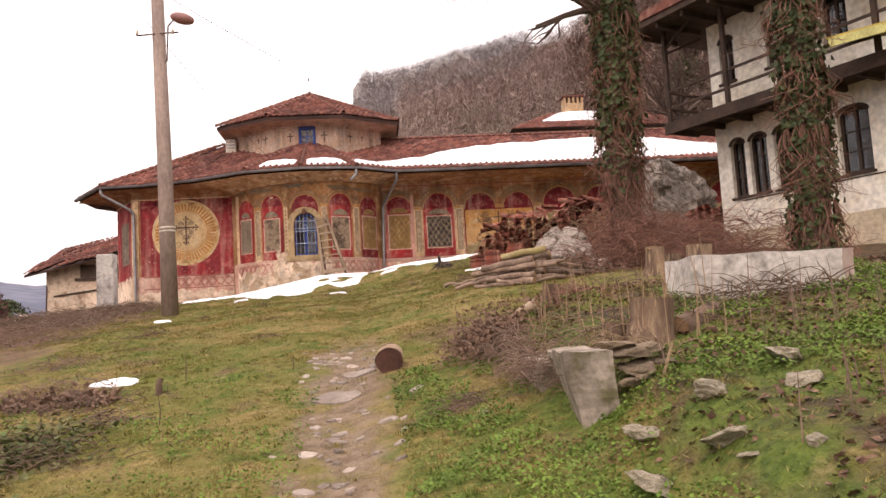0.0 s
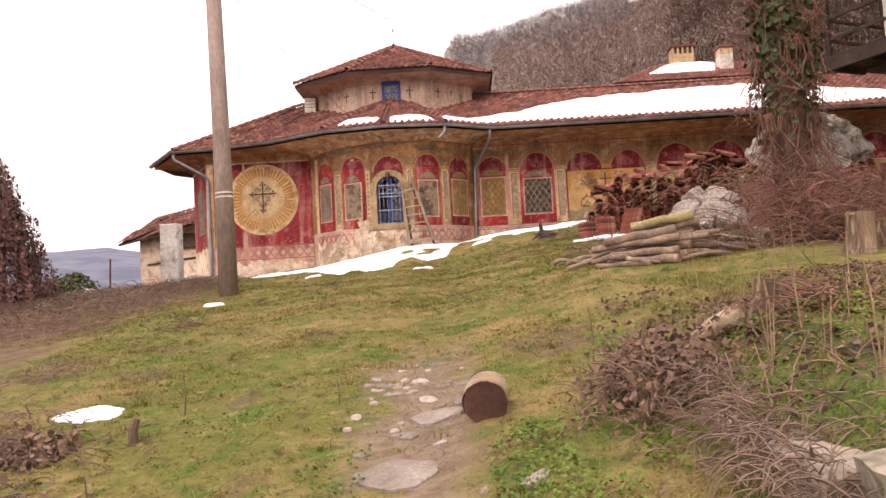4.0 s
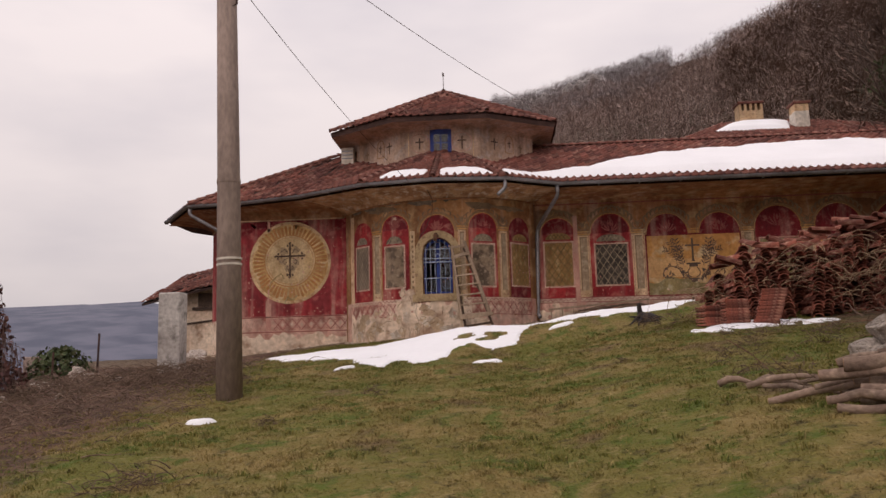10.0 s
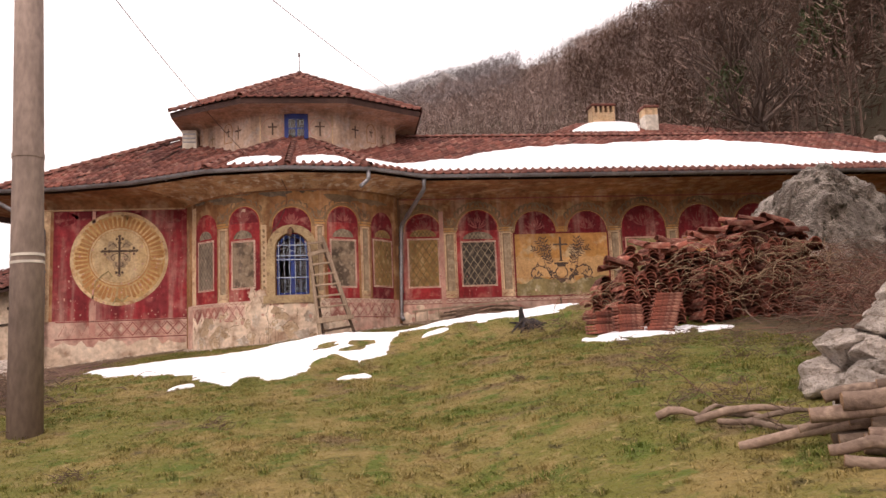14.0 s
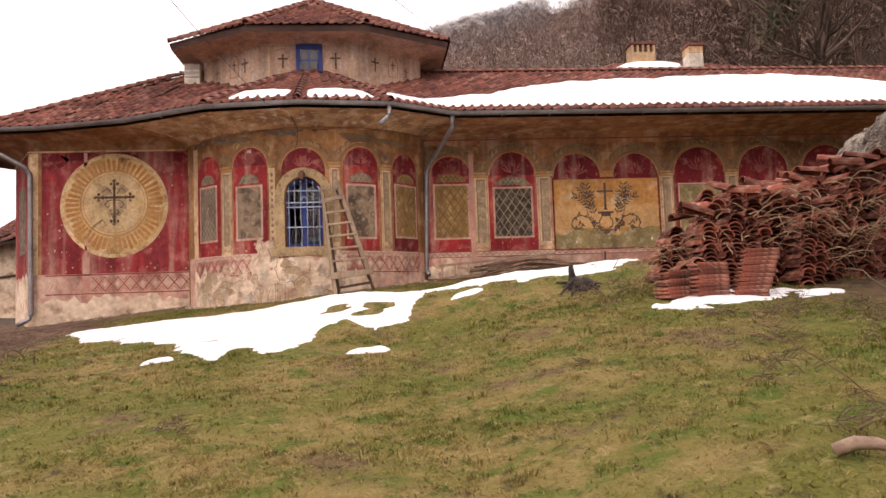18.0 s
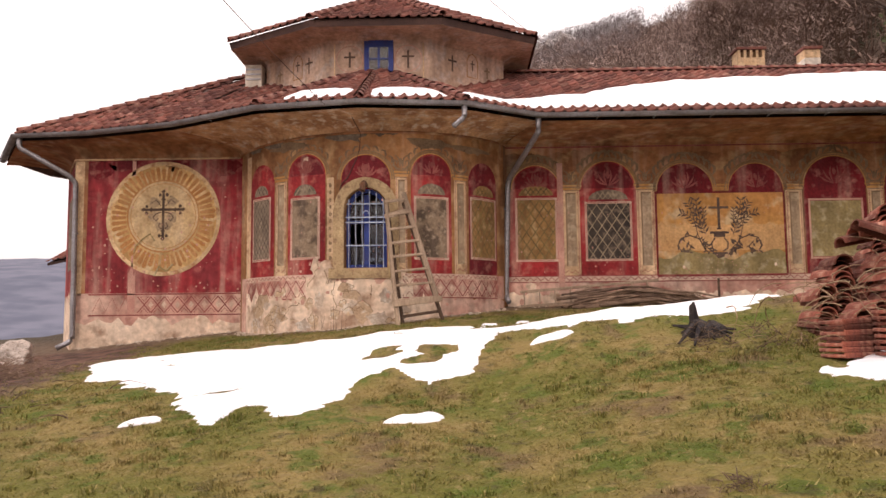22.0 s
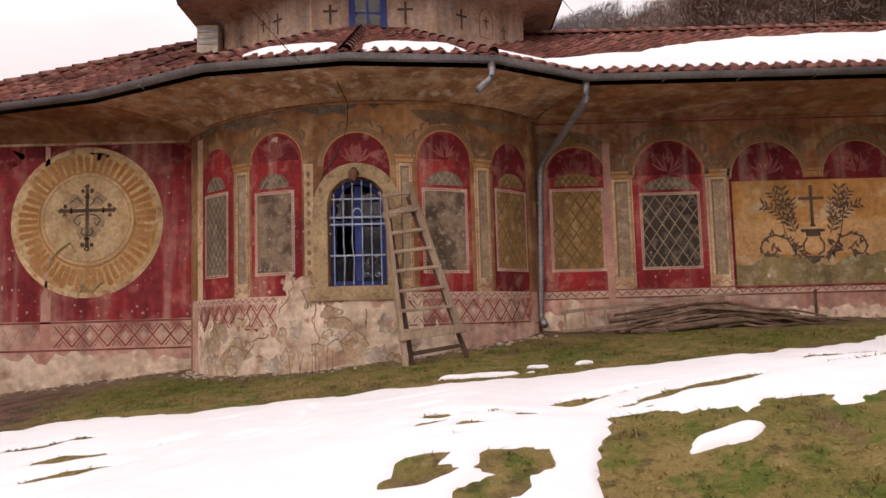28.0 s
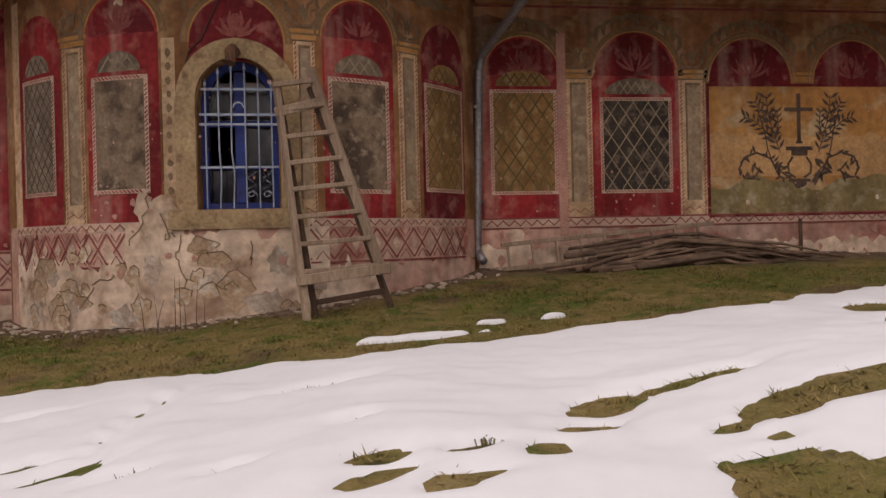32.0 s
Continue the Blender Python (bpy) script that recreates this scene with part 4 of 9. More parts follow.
for k in (0, 1, 7):
    pl = facet_place(k)
    if k == 0:
        paint_facet("painted_cross", cross_shape(-0.66, 9.20, 0.36, 0.26, 0.045), M_DARK, 1, pl)
        paint_facet("painted_cross", cross_shape(0.66, 9.20, 0.42, 0.28, 0.045), M_DARK, 1, pl)
        for sx in (-0.66, 0.66):
            paint_facet("painted_ring", ring_strokes(sx, 9.20, 0.30, 0.018, 24), M_ROSE, 0, pl)
        for band in (rect(-1.02, -0.99, 8.75, 9.65), rect(0.99, 1.02, 8.75, 9.65)):
            paint_facet("painted_border", [band], M_CREAM, 0, pl)
    else:
        paint_facet("painted_cross", cross_shape(-0.5 if k == 1 else 0.5, 9.20, 0.38, 0.26, 0.045), M_DARK, 1, pl)
        paint_facet("painted_cross", cross_shape(0.1, 9.25, 0.25, 0.14, 0.03), M_DARK, 1, pl)
        paint_facet("painted_niche", [q for q in stroke([(-0.06, 8.95), (-0.06, 9.35), (0.0, 9.47), (0.1, 9.52), (0.2, 9.47), (0.26, 9.35), (0.26, 8.95), (-0.06, 8.95)], 0.025)], M_RAY, 0, pl)
        paint_facet("painted_cross", cross_shape(0.55 if k == 1 else -0.55, 9.15, 0.26, 0.18, 0.04), M_UMBER, 1, pl)
    tagged(paint_facet("painted_frieze", [blot(s, 9.60, 0.055, int(s * 100) + 7 * k, 7) for s in np.arange(-0.9, 0.95, 0.2)], M_UMBER, 0, pl), kind="stuff")
vent = thing("roof_vent", (-4.4, 27.55, 9.05), "small white louvred vent box on the tiles", "vent")
part("vent_body", box((-4.62, 27.35, 8.95), (-4.22, 27.75, 9.5), 0.01), M_WHITE, vent)
for k in range(3):
    part("slat", box((-4.6, 27.335, 9.12 + 0.12 * k), (-4.24, 27.36, 9.16 + 0.12 * k)), M_METAL, vent)


# ---- frescoes of the sun wall ----
M_UOCH = mat("smoky_ochre_band", (0.33, 0.189, 0.085), (0.24, 0.138, 0.068), 3, 0.92, 0.1)
M_FLOR = mat("faded_rose_line", (0.27, 0.085, 0.07), (0.20, 0.055, 0.05), 4, 0.92, 0.1)
P = paint


def PS(*args):
    """Painted ornament of many small strokes."""
    return tagged(paint(*args, stagger=0.0004), kind="stuff")


M_LINE = mat("dark_red_band_line", (0.22, 0.05, 0.045), (0.30, 0.10, 0.085), 5.0, 0.92, 0.1)
M_ROPE = mat("cream_rope_border", (0.60, 0.44, 0.33), (0.50, 0.33, 0.25), 5.0, 0.92, 0.1)
P("red_field", [rect(-7.48, -4.02, 3.94, 6.82)], mat("crimson_sun_wall", (0.31, 0.034, 0.038), (0.19, 0.032, 0.036), 1.1, 0.9, 0.15, c3=(0.36, 0.10, 0.088), streak=0.3), 0, on_wall, wall_left)
P("dado", [rect(-7.75, -4.02, 2.4, 3.94)], M_PINK, 0, on_wall, wall_left, "faded pink plaster dado")
P("lower_plaster", [jagged(-7.75, -4.02, 2.4, 3.36, 3, 0.10)], M_PALE, 1, on_wall, wall_left, "bare pale plaster")
P("corner_strip", [rect(-7.75, -7.56, 3.9, 6.82)], M_CREAM, 0, on_wall, wall_left)
for strip in (jagged(-6.56, -6.40, 3.46, 4.38, 5, 0.06, 8), jagged(-6.52, -6.44, 6.46, 6.80, 6, 0.03, 6), rect(-6.50, -6.46, 4.46, 4.9)):
    P("repair_strip", [strip], M_ROSE, 2, on_wall, wall_left, "pale rain-washed strip down the wall")
band, cores = lozenges(-6.34, -4.05, 3.52, 3.86, 0.27, 0.022)
PS("ornament_band", band + [rect(-7.4, -4.02, 3.90, 3.93), rect(-7.4, -4.02, 3.46, 3.485)] + zigzag(-7.3, -6.6, 3.56, 3.84, 0.14, 0.012), M_LINE, 2, on_wall, wall_left, "diamond pattern band")
PS("band_diamond", cores, M_ROPE, 3, on_wall, wall_left)
SX, SZ = -5.83, 5.53
P("painted_sun", [disc(SX, SZ, 1.23, 48)], mat("sun_gold_fresco", (0.56, 0.36, 0.15), (0.44, 0.25, 0.095), 1.6, 0.92, 0.15, c3=(0.62, 0.46, 0.26), detail=9, streak=0.2), 1, on_wall, wall_left, "cream and ochre painted sun disc")
P("sun_rim", ring_strokes(SX, SZ, 1.19, 0.085, 48), mat("cream_sun_rim", (0.62, 0.46, 0.27), (0.50, 0.33, 0.17), 2.4, 0.92, 0.1, c3=(0.40, 0.20, 0.10)), 2, on_wall, wall_left)
CZ = SZ + 0.05
P("sun_centre", [disc(SX, CZ, 0.76, 40)], mat("sun_centre_cream", (0.60, 0.44, 0.25), (0.50, 0.34, 0.17), 2.0, 0.92, 0.15, c3=(0.44, 0.29, 0.15), detail=9, streak=0.15), 2, on_wall, wall_left)
rg = random.Random(56)
for k in range(52):
    t = k * math.tau / 52 + rg.uniform(-0.012, 0.012)
    r0, r1 = 0.80, rg.uniform(1.03, 1.13)
    w0, w1 = 0.026, rg.uniform(0.038, 0.05)
    ct, st = math.cos(t), math.sin(t)
    ox, oz = SX, SZ + 0.05 * (1 - 0.6)
    P("sun_ray", [[(ox + r0 * ct + w0 * st, oz + r0 * st - w0 * ct), (ox + r1 * ct + w1 * st, oz + r1 * st - w1 * ct), (ox + (r1 + 0.035) * ct, oz + (r1 + 0.035) * st), (ox + r1 * ct - w1 * st, oz + r1 * st + w1 * ct), (ox + r0 * ct - w0 * st, oz + r0 * st + w0 * ct)]], M_RAY, 3, on_wall, wall_left)
P("sun_ring", ring_strokes(SX, CZ, 0.77, 0.03) + ring_strokes(SX, CZ, 0.70, 0.012), M_RAY, 4, on_wall, wall_left)
cz = 5.72
PS("cross_bloom", [blot(SX + dx, cz + dz, 0.13, 7 + int(40 * dx) + k, 13, 1.0) for k, (dx, dz) in enumerate(((-0.19, 0.17), (0.19, 0.17), (-0.2, -0.16), (0.2, -0.16), (-0.08, -0.36), (0.08, -0.34)))], mat("grey_rose_bloom", (0.30, 0.21, 0.13), (0.40, 0.29, 0.17), 9.0, 0.92, 0.1, c3=(0.20, 0.15, 0.10)), 4, on_wall, wall_left)
cross = [rect(SX - 0.028, SX + 0.028, 5.12, 6.08), rect(SX - 0.40, SX - 0.028, cz - 0.028, cz + 0.028), rect(SX + 0.028, SX + 0.40, cz - 0.028, cz + 0.028)]
for px, pz, ux, uz in ((SX, 6.06, 0, 1), (SX, 5.14, 0, -1), (SX - 0.38, cz, -1, 0), (SX + 0.38, cz, 1, 0)):
    cross += [blot(px + 0.05 * ux, pz + 0.05 * uz, 0.045, 5, 9, 1.0), blot(px - 0.02 * ux + 0.075 * uz, pz - 0.02 * uz + 0.075 * ux, 0.045, 6, 9, 1.0), blot(px - 0.02 * ux - 0.075 * uz, pz - 0.02 * uz - 0.075 * ux, 0.045, 7, 9, 1.0)]
    cross += stroke([(px - 0.12 * ux - 0.05 * uz, pz - 0.12 * uz - 0.05 * ux), (px - 0.12 * ux + 0.05 * uz, pz - 0.12 * uz + 0.05 * ux)], 0.03)
for sx in (-1, 1):
    cross += stroke([(SX + sx * 0.04, cz - 0.06), (SX + sx * 0.15, cz - 0.08), (SX + sx * 0.22, cz - 0.17), (SX + sx * 0.15, cz - 0.25), (SX + sx * 0.10, cz - 0.18)], 0.024)
    cross += stroke([(SX + sx * 0.05, cz + 0.08), (SX + sx * 0.16, cz + 0.22), (SX + sx * 0.26, cz + 0.14)], 0.02)
    cross += stroke([(SX + sx * 0.03, cz - 0.42), (SX + sx * 0.10, cz - 0.36), (SX + sx * 0.07, cz - 0.28)], 0.022)
P("painted_cross", cross, mat("dark_cross_paint", (0.075, 0.048, 0.036), (0.14, 0.09, 0.06), 5.0, 0.92, 0.1), 5, on_wall, wall_left, "dark ornate painted cross")
PS("fallen_paint", flecks(130, -7.4, -4.1, 4.0, 6.3, 0.008, 0.03, 71), M_ROSE, 6, on_wall, wall_left)
crack = [(-6.0, 5.05), (-6.1, 5.2), (-6.25, 5.1), (-6.4, 4.95), (-6.45, 4.8)]
PS("crack", stroke(crack, 0.03) + stroke([(-5.6, 4.55), (-5.75, 4.4), (-5.9, 4.5), (-6.0, 4.3)], 0.04), M_OLIVE, 6, on_wall, wall_left)
for spot in (blot(-6.6, 6.70, 0.45, 3, 13, 0.35), blot(-5.5, 6.72, 0.6, 8, 13, 0.3), blot(-4.5, 6.66, 0.45, 9, 13, 0.5), blot(-7.2, 6.6, 0.4, 12, 13, 0.6)):
    P("cornice_stain", [spot], M_DEEP, 1, on_wall, wall_left)

# chamfered east face, seen edge-on
P("east_red", [rect(0.25, 2.4, 3.94, 6.8)], M_RED, 0, on_east, wall_east)
P("east_pilaster", [rect(0.0, 0.25, 2.6, 6.8)], M_CREAM, 0, on_east, wall_east)
P("east_painted_window", [rect(0.6, 1.7, 4.5, 6.1)], M_GREYP, 1, on_east, wall_east)
P("east_plaster", [jagged(0.25, 2.4, 2.2, 3.9, 5, 0.1)], M_PALE, 1, on_east, wall_east)


# ---- painted arcade: arches, pilasters, windows ----
M_PANELG = mat("grey_pilaster_panel", (0.37, 0.267, 0.17), (0.27, 0.189, 0.123), 2.4, 0.92, 0.15, c3=(0.44, 0.34, 0.23), detail=9, streak=0.15)


def pilaster(a, b, z0, z1, place, parent):
    P("pilaster", [rect(a, b, z0, z1)], M_CREAM, 1, place, parent, "painted cream pilaster")
    w = b - a
    p0, p1, q0, q1 = a + 0.24 * w, b - 0.20 * w, z0 + 0.20, z1 - 0.06
    P("pilaster_panel", [rect(p0, p1, q0, q1)], M_PANELG, 2, place, parent)
    PS("panel_edge", [rect(p0, p0 + 0.07 * w, q0, q1), rect(p0 + 0.07 * w, p1, q1 - 0.03, q1)], M_UMBER, 3, place, parent)
    PS("pilaster_border", rope((a + 0.09 * w, z0), (a + 0.09 * w, z1), 0.05, 0.013, 0.035 * w) + rope((b - 0.08 * w, z0), (b - 0.08 * w, z1), 0.05, 0.013, 0.035 * w) + zigzag(a + 0.15 * w, b - 0.15 * w, z0 + 0.06, z0 + 0.11, 0.06, 0.011), M_LINE, 2, place, parent)
    P("capital", [rect(a - 0.02, b + 0.02, z1, z1 + 0.05), rect(a - 0.05, b + 0.05, z1 + 0.07, z1 + 0.11)], M_GOLD, 2, place, parent, "gold-ochre painted capital")
    PS("capital_line", [rect(a - 0.02, b + 0.02, z1 + 0.05, z1 + 0.066), rect(a - 0.05, b + 0.05, z1 + 0.112, z1 + 0.126), rect(a, b, z1 - 0.02, z1 - 0.004)], M_UMBER, 3, place, parent)
    c = (a + b) / 2
    leaf = []
    for sx in (-1, 1):
        leaf += stroke([(c + sx * 0.01, z1 + 0.15), (c + sx * 0.08, z1 + 0.15), (c + sx * 0.15, z1 + 0.22), (c + sx * 0.14, z1 + 0.32), (c + sx * 0.08, z1 + 0.30), (c + sx * 0.09, z1 + 0.24)], [0.02, 0.04, 0.045, 0.035, 0.03, 0.012])
        leaf += stroke([(c + sx * 0.02, z1 + 0.2), (c + sx * 0.05, z1 + 0.36), (c + sx * 0.12, z1 + 0.42)], [0.03, 0.03, 0.012])
    leaf += [blot(c, z1 + 0.30, 0.035, 2, 8, 2.2)]
    PS("scroll_ornament", leaf, M_UMBER, 3, place, parent)


def painted_arch(a, b, z0, zs, place, parent, field, seed, trim=True):
    P("arch_field", [arch(a, b, z0, zs)], field, 1, place, parent)
    P("arch_lunette", [half_moon(a + 0.03, b - 0.03, zs, (b - a) / 2 - 0.03)], M_DEEP, 2, place, parent)
    c, r = (a + b) / 2, (b - a) / 2
    P("arch_band", ring_strokes(c, zs, r + 0.045, 0.06, 24, 0, math.pi), M_UOCH, 2, place, parent)
    P("arch_line", ring_strokes(c, zs, r + 0.008, 0.018, 24, 0, math.pi), M_GOLD, 3, place, parent)
    PS("arch_line", ring_strokes(c, zs, r + 0.08, 0.016, 24, 0, math.pi) + ring_strokes(c, zs, r + 0.03, 0.01, 24, 0, math.pi), M_UMBER, 3, place, parent)
    if trim:
        PS("leaf_ornament", acanthus(c, zs, r + 0.10, 0.15 if place is on_wall else 0.10, 12 if place is on_wall else 8), M_UMBER, 2, place, parent)
    fl = []
    for sx in (-1, 1):
        for q in range(3):
            t = math.pi / 2 - sx * (0.35 + 0.42 * q)
            k = 0.72 * r - 0.05 * q
            fl += stroke([(c + sx * 0.02, zs + 0.10 * r), (c + 0.55 * k * math.cos(t), zs + 0.1 * r + 0.5 * k * math.sin(t)), (c + k * math.cos(t + sx * 0.2), zs + 0.1 * r + 0.8 * k * math.sin(t + sx * 0.2))], [0.014, 0.045, 0.015])
    fl += [blot(c, zs + 0.5 * r, 0.05, seed, 9, 1.6)]
    PS("floral_ornament", fl, M_FLOR, 3, place, parent)


def painted_window(a, b, z0, z1, place, parent, fill, line, label, step=0.30, lw=0.016):
    P("painted_window", [rect(a, b, z0, z1)], fill, 2, place, parent, label)
    if line:
        PS("painted_lattice", lattice(a, b, z0, z1, step, lw), line, 3, place, parent)
    P("window_border", frame_strokes(a - 0.045, b + 0.045, z0 - 0.045, z1 + 0.045, 0.045), M_ROPE, 3, place, parent)
    tw = rope((a - 0.0225, z0), (a - 0.0225, z1), 0.045, 0.013, 0.014) + rope((b + 0.0225, z0), (b + 0.0225, z1), 0.045, 0.013, 0.014) + rope((a, z0 - 0.0225), (b, z0 - 0.0225), 0.045, 0.013, 0.014) + rope((a, z1 + 0.0225), (b, z1 + 0.0225), 0.045, 0.013, 0.014)
    PS("border_twist", tw, M_RED, 4, place, parent)
    PS("lunette_line", [rect(a - 0.04, b + 0.04, z1 + 0.06, z1 + 0.085)], M_RED, 3, place, parent)
    P("painted_lunette", [half_moon(a + 0.03, b - 0.03, z1 + 0.09, 0.21)], fill if fill not in (M_SLATE, M_MOTTLE) else M_GREYP, 3, place, parent)
    c = (a + b) / 2
    ll = []
    for k in range(-3, 4):
        for sg in (-1, 1):
            p0 = (c + k * 0.11, z1 + 0.09)
            p1 = (p0[0] + sg * 0.12, z1 + 0.09 + 0.16)
            if abs(p1[0] - c) < (b - a) / 2 * 0.72 and abs(p0[0] - c) < (b - a) / 2 * 0.9:
                ll += stroke([p0, p1], lw)
    PS("lunette_lattice", ll, line or M_LATT, 4, place, parent)


W = wall_right
M_OLIVEW = mat("olive_painted_window", (0.294, 0.164, 0.06), (0.209, 0.113, 0.045), 2.4, 0.92, 0.15, c3=(0.351, 0.227, 0.105), detail=9, streak=0.2)
M_DLATT = mat("dark_lattice_line", (0.12, 0.085, 0.035), (0.18, 0.13, 0.05), 5.0, 0.92, 0.1)
M_PALEW = mat("pale_grey_painted_window", (0.288, 0.223, 0.16), (0.209, 0.161, 0.116), 3.0, 0.92, 0.15, c3=(0.36, 0.279, 0.198), detail=10, streak=0.15)
M_MOTTLE = mat("mottled_flaking_window", (0.0891, 0.0616, 0.0425), (0.238, 0.168, 0.11), 3.4, 0.92, 0.25, c3=(0.304, 0.23, 0.16), detail=12, lo=0.44, hi=0.58, streak=0.1)
P("arcade_red", [rect(1.5, 4.64, 4.18, 6.08)], M_RED, 0, on_wall, W)
P("dado", [rect(1.5, 16.2, 2.6, 4.18)], M_PINK, 0, on_wall, W, "faded pink plaster dado")
P("lower_plaster", [jagged(1.5, 16.2, 2.6, 3.84, 12, 0.045, 240)], M_PALE, 1, on_wall, W, "bare dirty plaster")
P("zigzag_ground", [rect(1.52, 16.2, 4.08, 4.19)], M_ROPE, 2, on_wall, W)
PS("ornament_band", zigzag(1.6, 16.2, 4.10, 4.17, 0.075, 0.02) + [rect(1.55, 16.2, 4.185, 4.205), rect(1.55, 16.2, 4.06, 4.078)], M_LINE, 3, on_wall, W, "red zigzag band")
PS("fallen_paint", flecks(120, 1.6, 7.3, 4.25, 5.6, 0.006, 0.02, 81) + flecks(40, 1.6, 9.0, 3.6, 4.05, 0.02, 0.06, 82), M_ROSE, 6, on_wall, W)
painted_arch(1.62, 2.62, 4.2, 6.05, on_wall, W, M_RED, 1)
painted_window(1.73, 2.53, 4.55, 5.82, on_wall, W, M_OLIVEW, M_DLATT, "olive painted window with lattice", 0.27, 0.02)
pilaster(2.66, 3.05, 4.2, 6.02, on_wall, W)
painted_arch(3.08, 4.23, 4.2, 6.05, on_wall, W, M_RED, 2)
painted_window(3.20, 4.10, 4.55, 5.72, on_wall, W, M_SLATE, M_LATT, "dark painted window with pale lattice")
pilaster(4.25, 4.63, 4.2, 6.02, on_wall, W)
painted_arch(4.68, 5.86, 5.93, 5.97, on_wall, W, M_DEEP, 3)
painted_arch(6.19, 7.33, 5.93, 5.97, on_wall, W, M_DEEP, 4)
P("corbel", [rect(5.88, 6.17, 5.97, 6.05), rect(5.84, 6.21, 6.07, 6.11)], M_GOLD, 3, on_wall, W)
P("fresco_panel", [rect(4.66, 7.33, 4.19, 5.92)], M_GOLD, 1, on_wall, W, "ochre landscape fresco with cross and vines")
P("fresco_sky", [jagged(4.66, 7.33, 4.7, 5.25, 8, 0.06)], mat("honey_fresco_sky", (0.549, 0.324, 0.144), (0.47, 0.261, 0.108), 2.4, 0.92, 0.15, detail=9), 2, on_wall, W)
hills = [(4.66, 4.19), (7.33, 4.19)] + [(7.33 - k * 0.1335, 4.62 + 0.08 * math.sin(k * 0.55) + 0.05 * math.sin(k * 1.3)) for k in range(21)]
P("fresco_hill", [hills], M_OLIVE, 3, on_wall, W)
P("fresco_border", frame_strokes(4.64, 7.35, 4.16, 5.95, 0.035), M_DEEP, 3, on_wall, W)
FX = 5.96
vine = [rect(FX - 0.028, FX + 0.028, 5.17, 5.82), rect(FX - 0.21, FX - 0.028, 5.58, 5.63), rect(FX + 0.028, FX + 0.21, 5.58, 5.63), rect(FX - 0.05, FX + 0.05, 5.14, 5.17),
        rect(FX - 0.20, FX + 0.20, 5.05, 5.10), rect(FX - 0.12, FX + 0.12, 4.98, 5.05), rect(FX - 0.16, FX + 0.16, 4.62, 4.66), blot(FX, 4.60, 0.14, 4, 11, 0.5)]
rg = random.Random(11)
for sx in (-1, 1):
    vine += stroke([(FX + sx * 0.06, 4.68), (FX + sx * 0.16, 4.74), (FX + sx * 0.17, 4.86), (FX + sx * 0.10, 4.96)], 0.03)
    stem = [(FX + sx * 0.20, 4.70), (FX + sx * 0.38, 4.86), (FX + sx * 0.46, 5.06), (FX + sx * 0.50, 5.30), (FX + sx * 0.60, 5.62)]
    curl = [(FX + sx * 0.22, 4.66), (FX + sx * 0.30, 4.70), (FX + sx * 0.42, 4.94), (FX + sx * 0.62, 5.02), (FX + sx * 0.80, 4.96), (FX + sx * 0.88, 4.80), (FX + sx * 0.80, 4.68), (FX + sx * 0.66, 4.67), (FX + sx * 0.60, 4.78), (FX + sx * 0.68, 4.86)]
    vine += stroke(stem, 0.018) + stroke(curl, 0.028)
    for sprig, pairs, big in (([(0.28, 5.02), (0.36, 5.25), (0.44, 5.52), (0.47, 5.80)], 8, 0.17), ([(0.36, 5.2), (0.52, 5.34), (0.66, 5.46), (0.80, 5.50)], 7, 0.15), ([(0.40, 5.4), (0.54, 5.58), (0.64, 5.72)], 5, 0.14), ([(0.34, 5.22), (0.30, 5.42), (0.32, 5.60)], 5, 0.11)):
        line = [(FX + sx * q, z) for q, z in sprig]
        vine += stroke(line, 0.014)
        for p in range(pairs):
            f = (p + 0.5) / pairs * (len(line) - 1)
            i = min(int(f), len(line) - 2)
            (xa, za), (xb, zb) = line[i], line[i + 1]
            x, z = xa + (xb - xa) * (f - i), za + (zb - za) * (f - i)
            d = math.atan2(zb - za, xb - xa)
            for t in (d + 0.85, d - 0.85):
                ln = big * rg.uniform(0.75, 1.1)
                vine.append([(x, z), (x + 0.5 * ln * math.cos(t + 0.28), z + 0.5 * ln * math.sin(t + 0.28)), (x + ln * math.cos(t), z + ln * math.sin(t)), (x + 0.5 * ln * math.cos(t - 0.28), z + 0.5 * ln * math.sin(t - 0.28))])
    for p in range(8):
        f = p / 25 * (len(stem) - 1)
        i = min(int(f), len(stem) - 2)
        x = stem[i][0] + (stem[i + 1][0] - stem[i][0]) * (f - i)
        z = stem[i][1] + (stem[i + 1][1] - stem[i][1]) * (f - i)
        t, ln = rg.uniform(0, math.tau), rg.uniform(0.10, 0.19)
        vine.append([(x, z), (x + 0.5 * ln * math.cos(t + 0.35), z + 0.5 * ln * math.sin(t + 0.35)), (x + ln * math.cos(t), z + ln * math.sin(t)), (x + 0.5 * ln * math.cos(t - 0.35), z + 0.5 * ln * math.sin(t - 0.35))])
    for p in range(24):
        f = p / 23 * (len(curl) - 1)
        i = min(int(f), len(curl) - 2)
        x = curl[i][0] + (curl[i + 1][0] - curl[i][0]) * (f - i)
        z = curl[i][1] + (curl[i + 1][1] - curl[i][1]) * (f - i)
        t, ln = rg.uniform(0, math.tau), rg.uniform(0.07, 0.13)
        vine.append([(x, z), (x + 0.5 * ln * math.cos(t + 0.4), z + 0.5 * ln * math.sin(t + 0.4)), (x + ln * math.cos(t), z + ln * math.sin(t)), (x + 0.5 * ln * math.cos(t - 0.4), z + 0.5 * ln * math.sin(t - 0.4))])
PS("painted_cross_and_vine", vine, M_DARK, 4, on_wall, W, "dark painted cross in a vase between leafy vines")
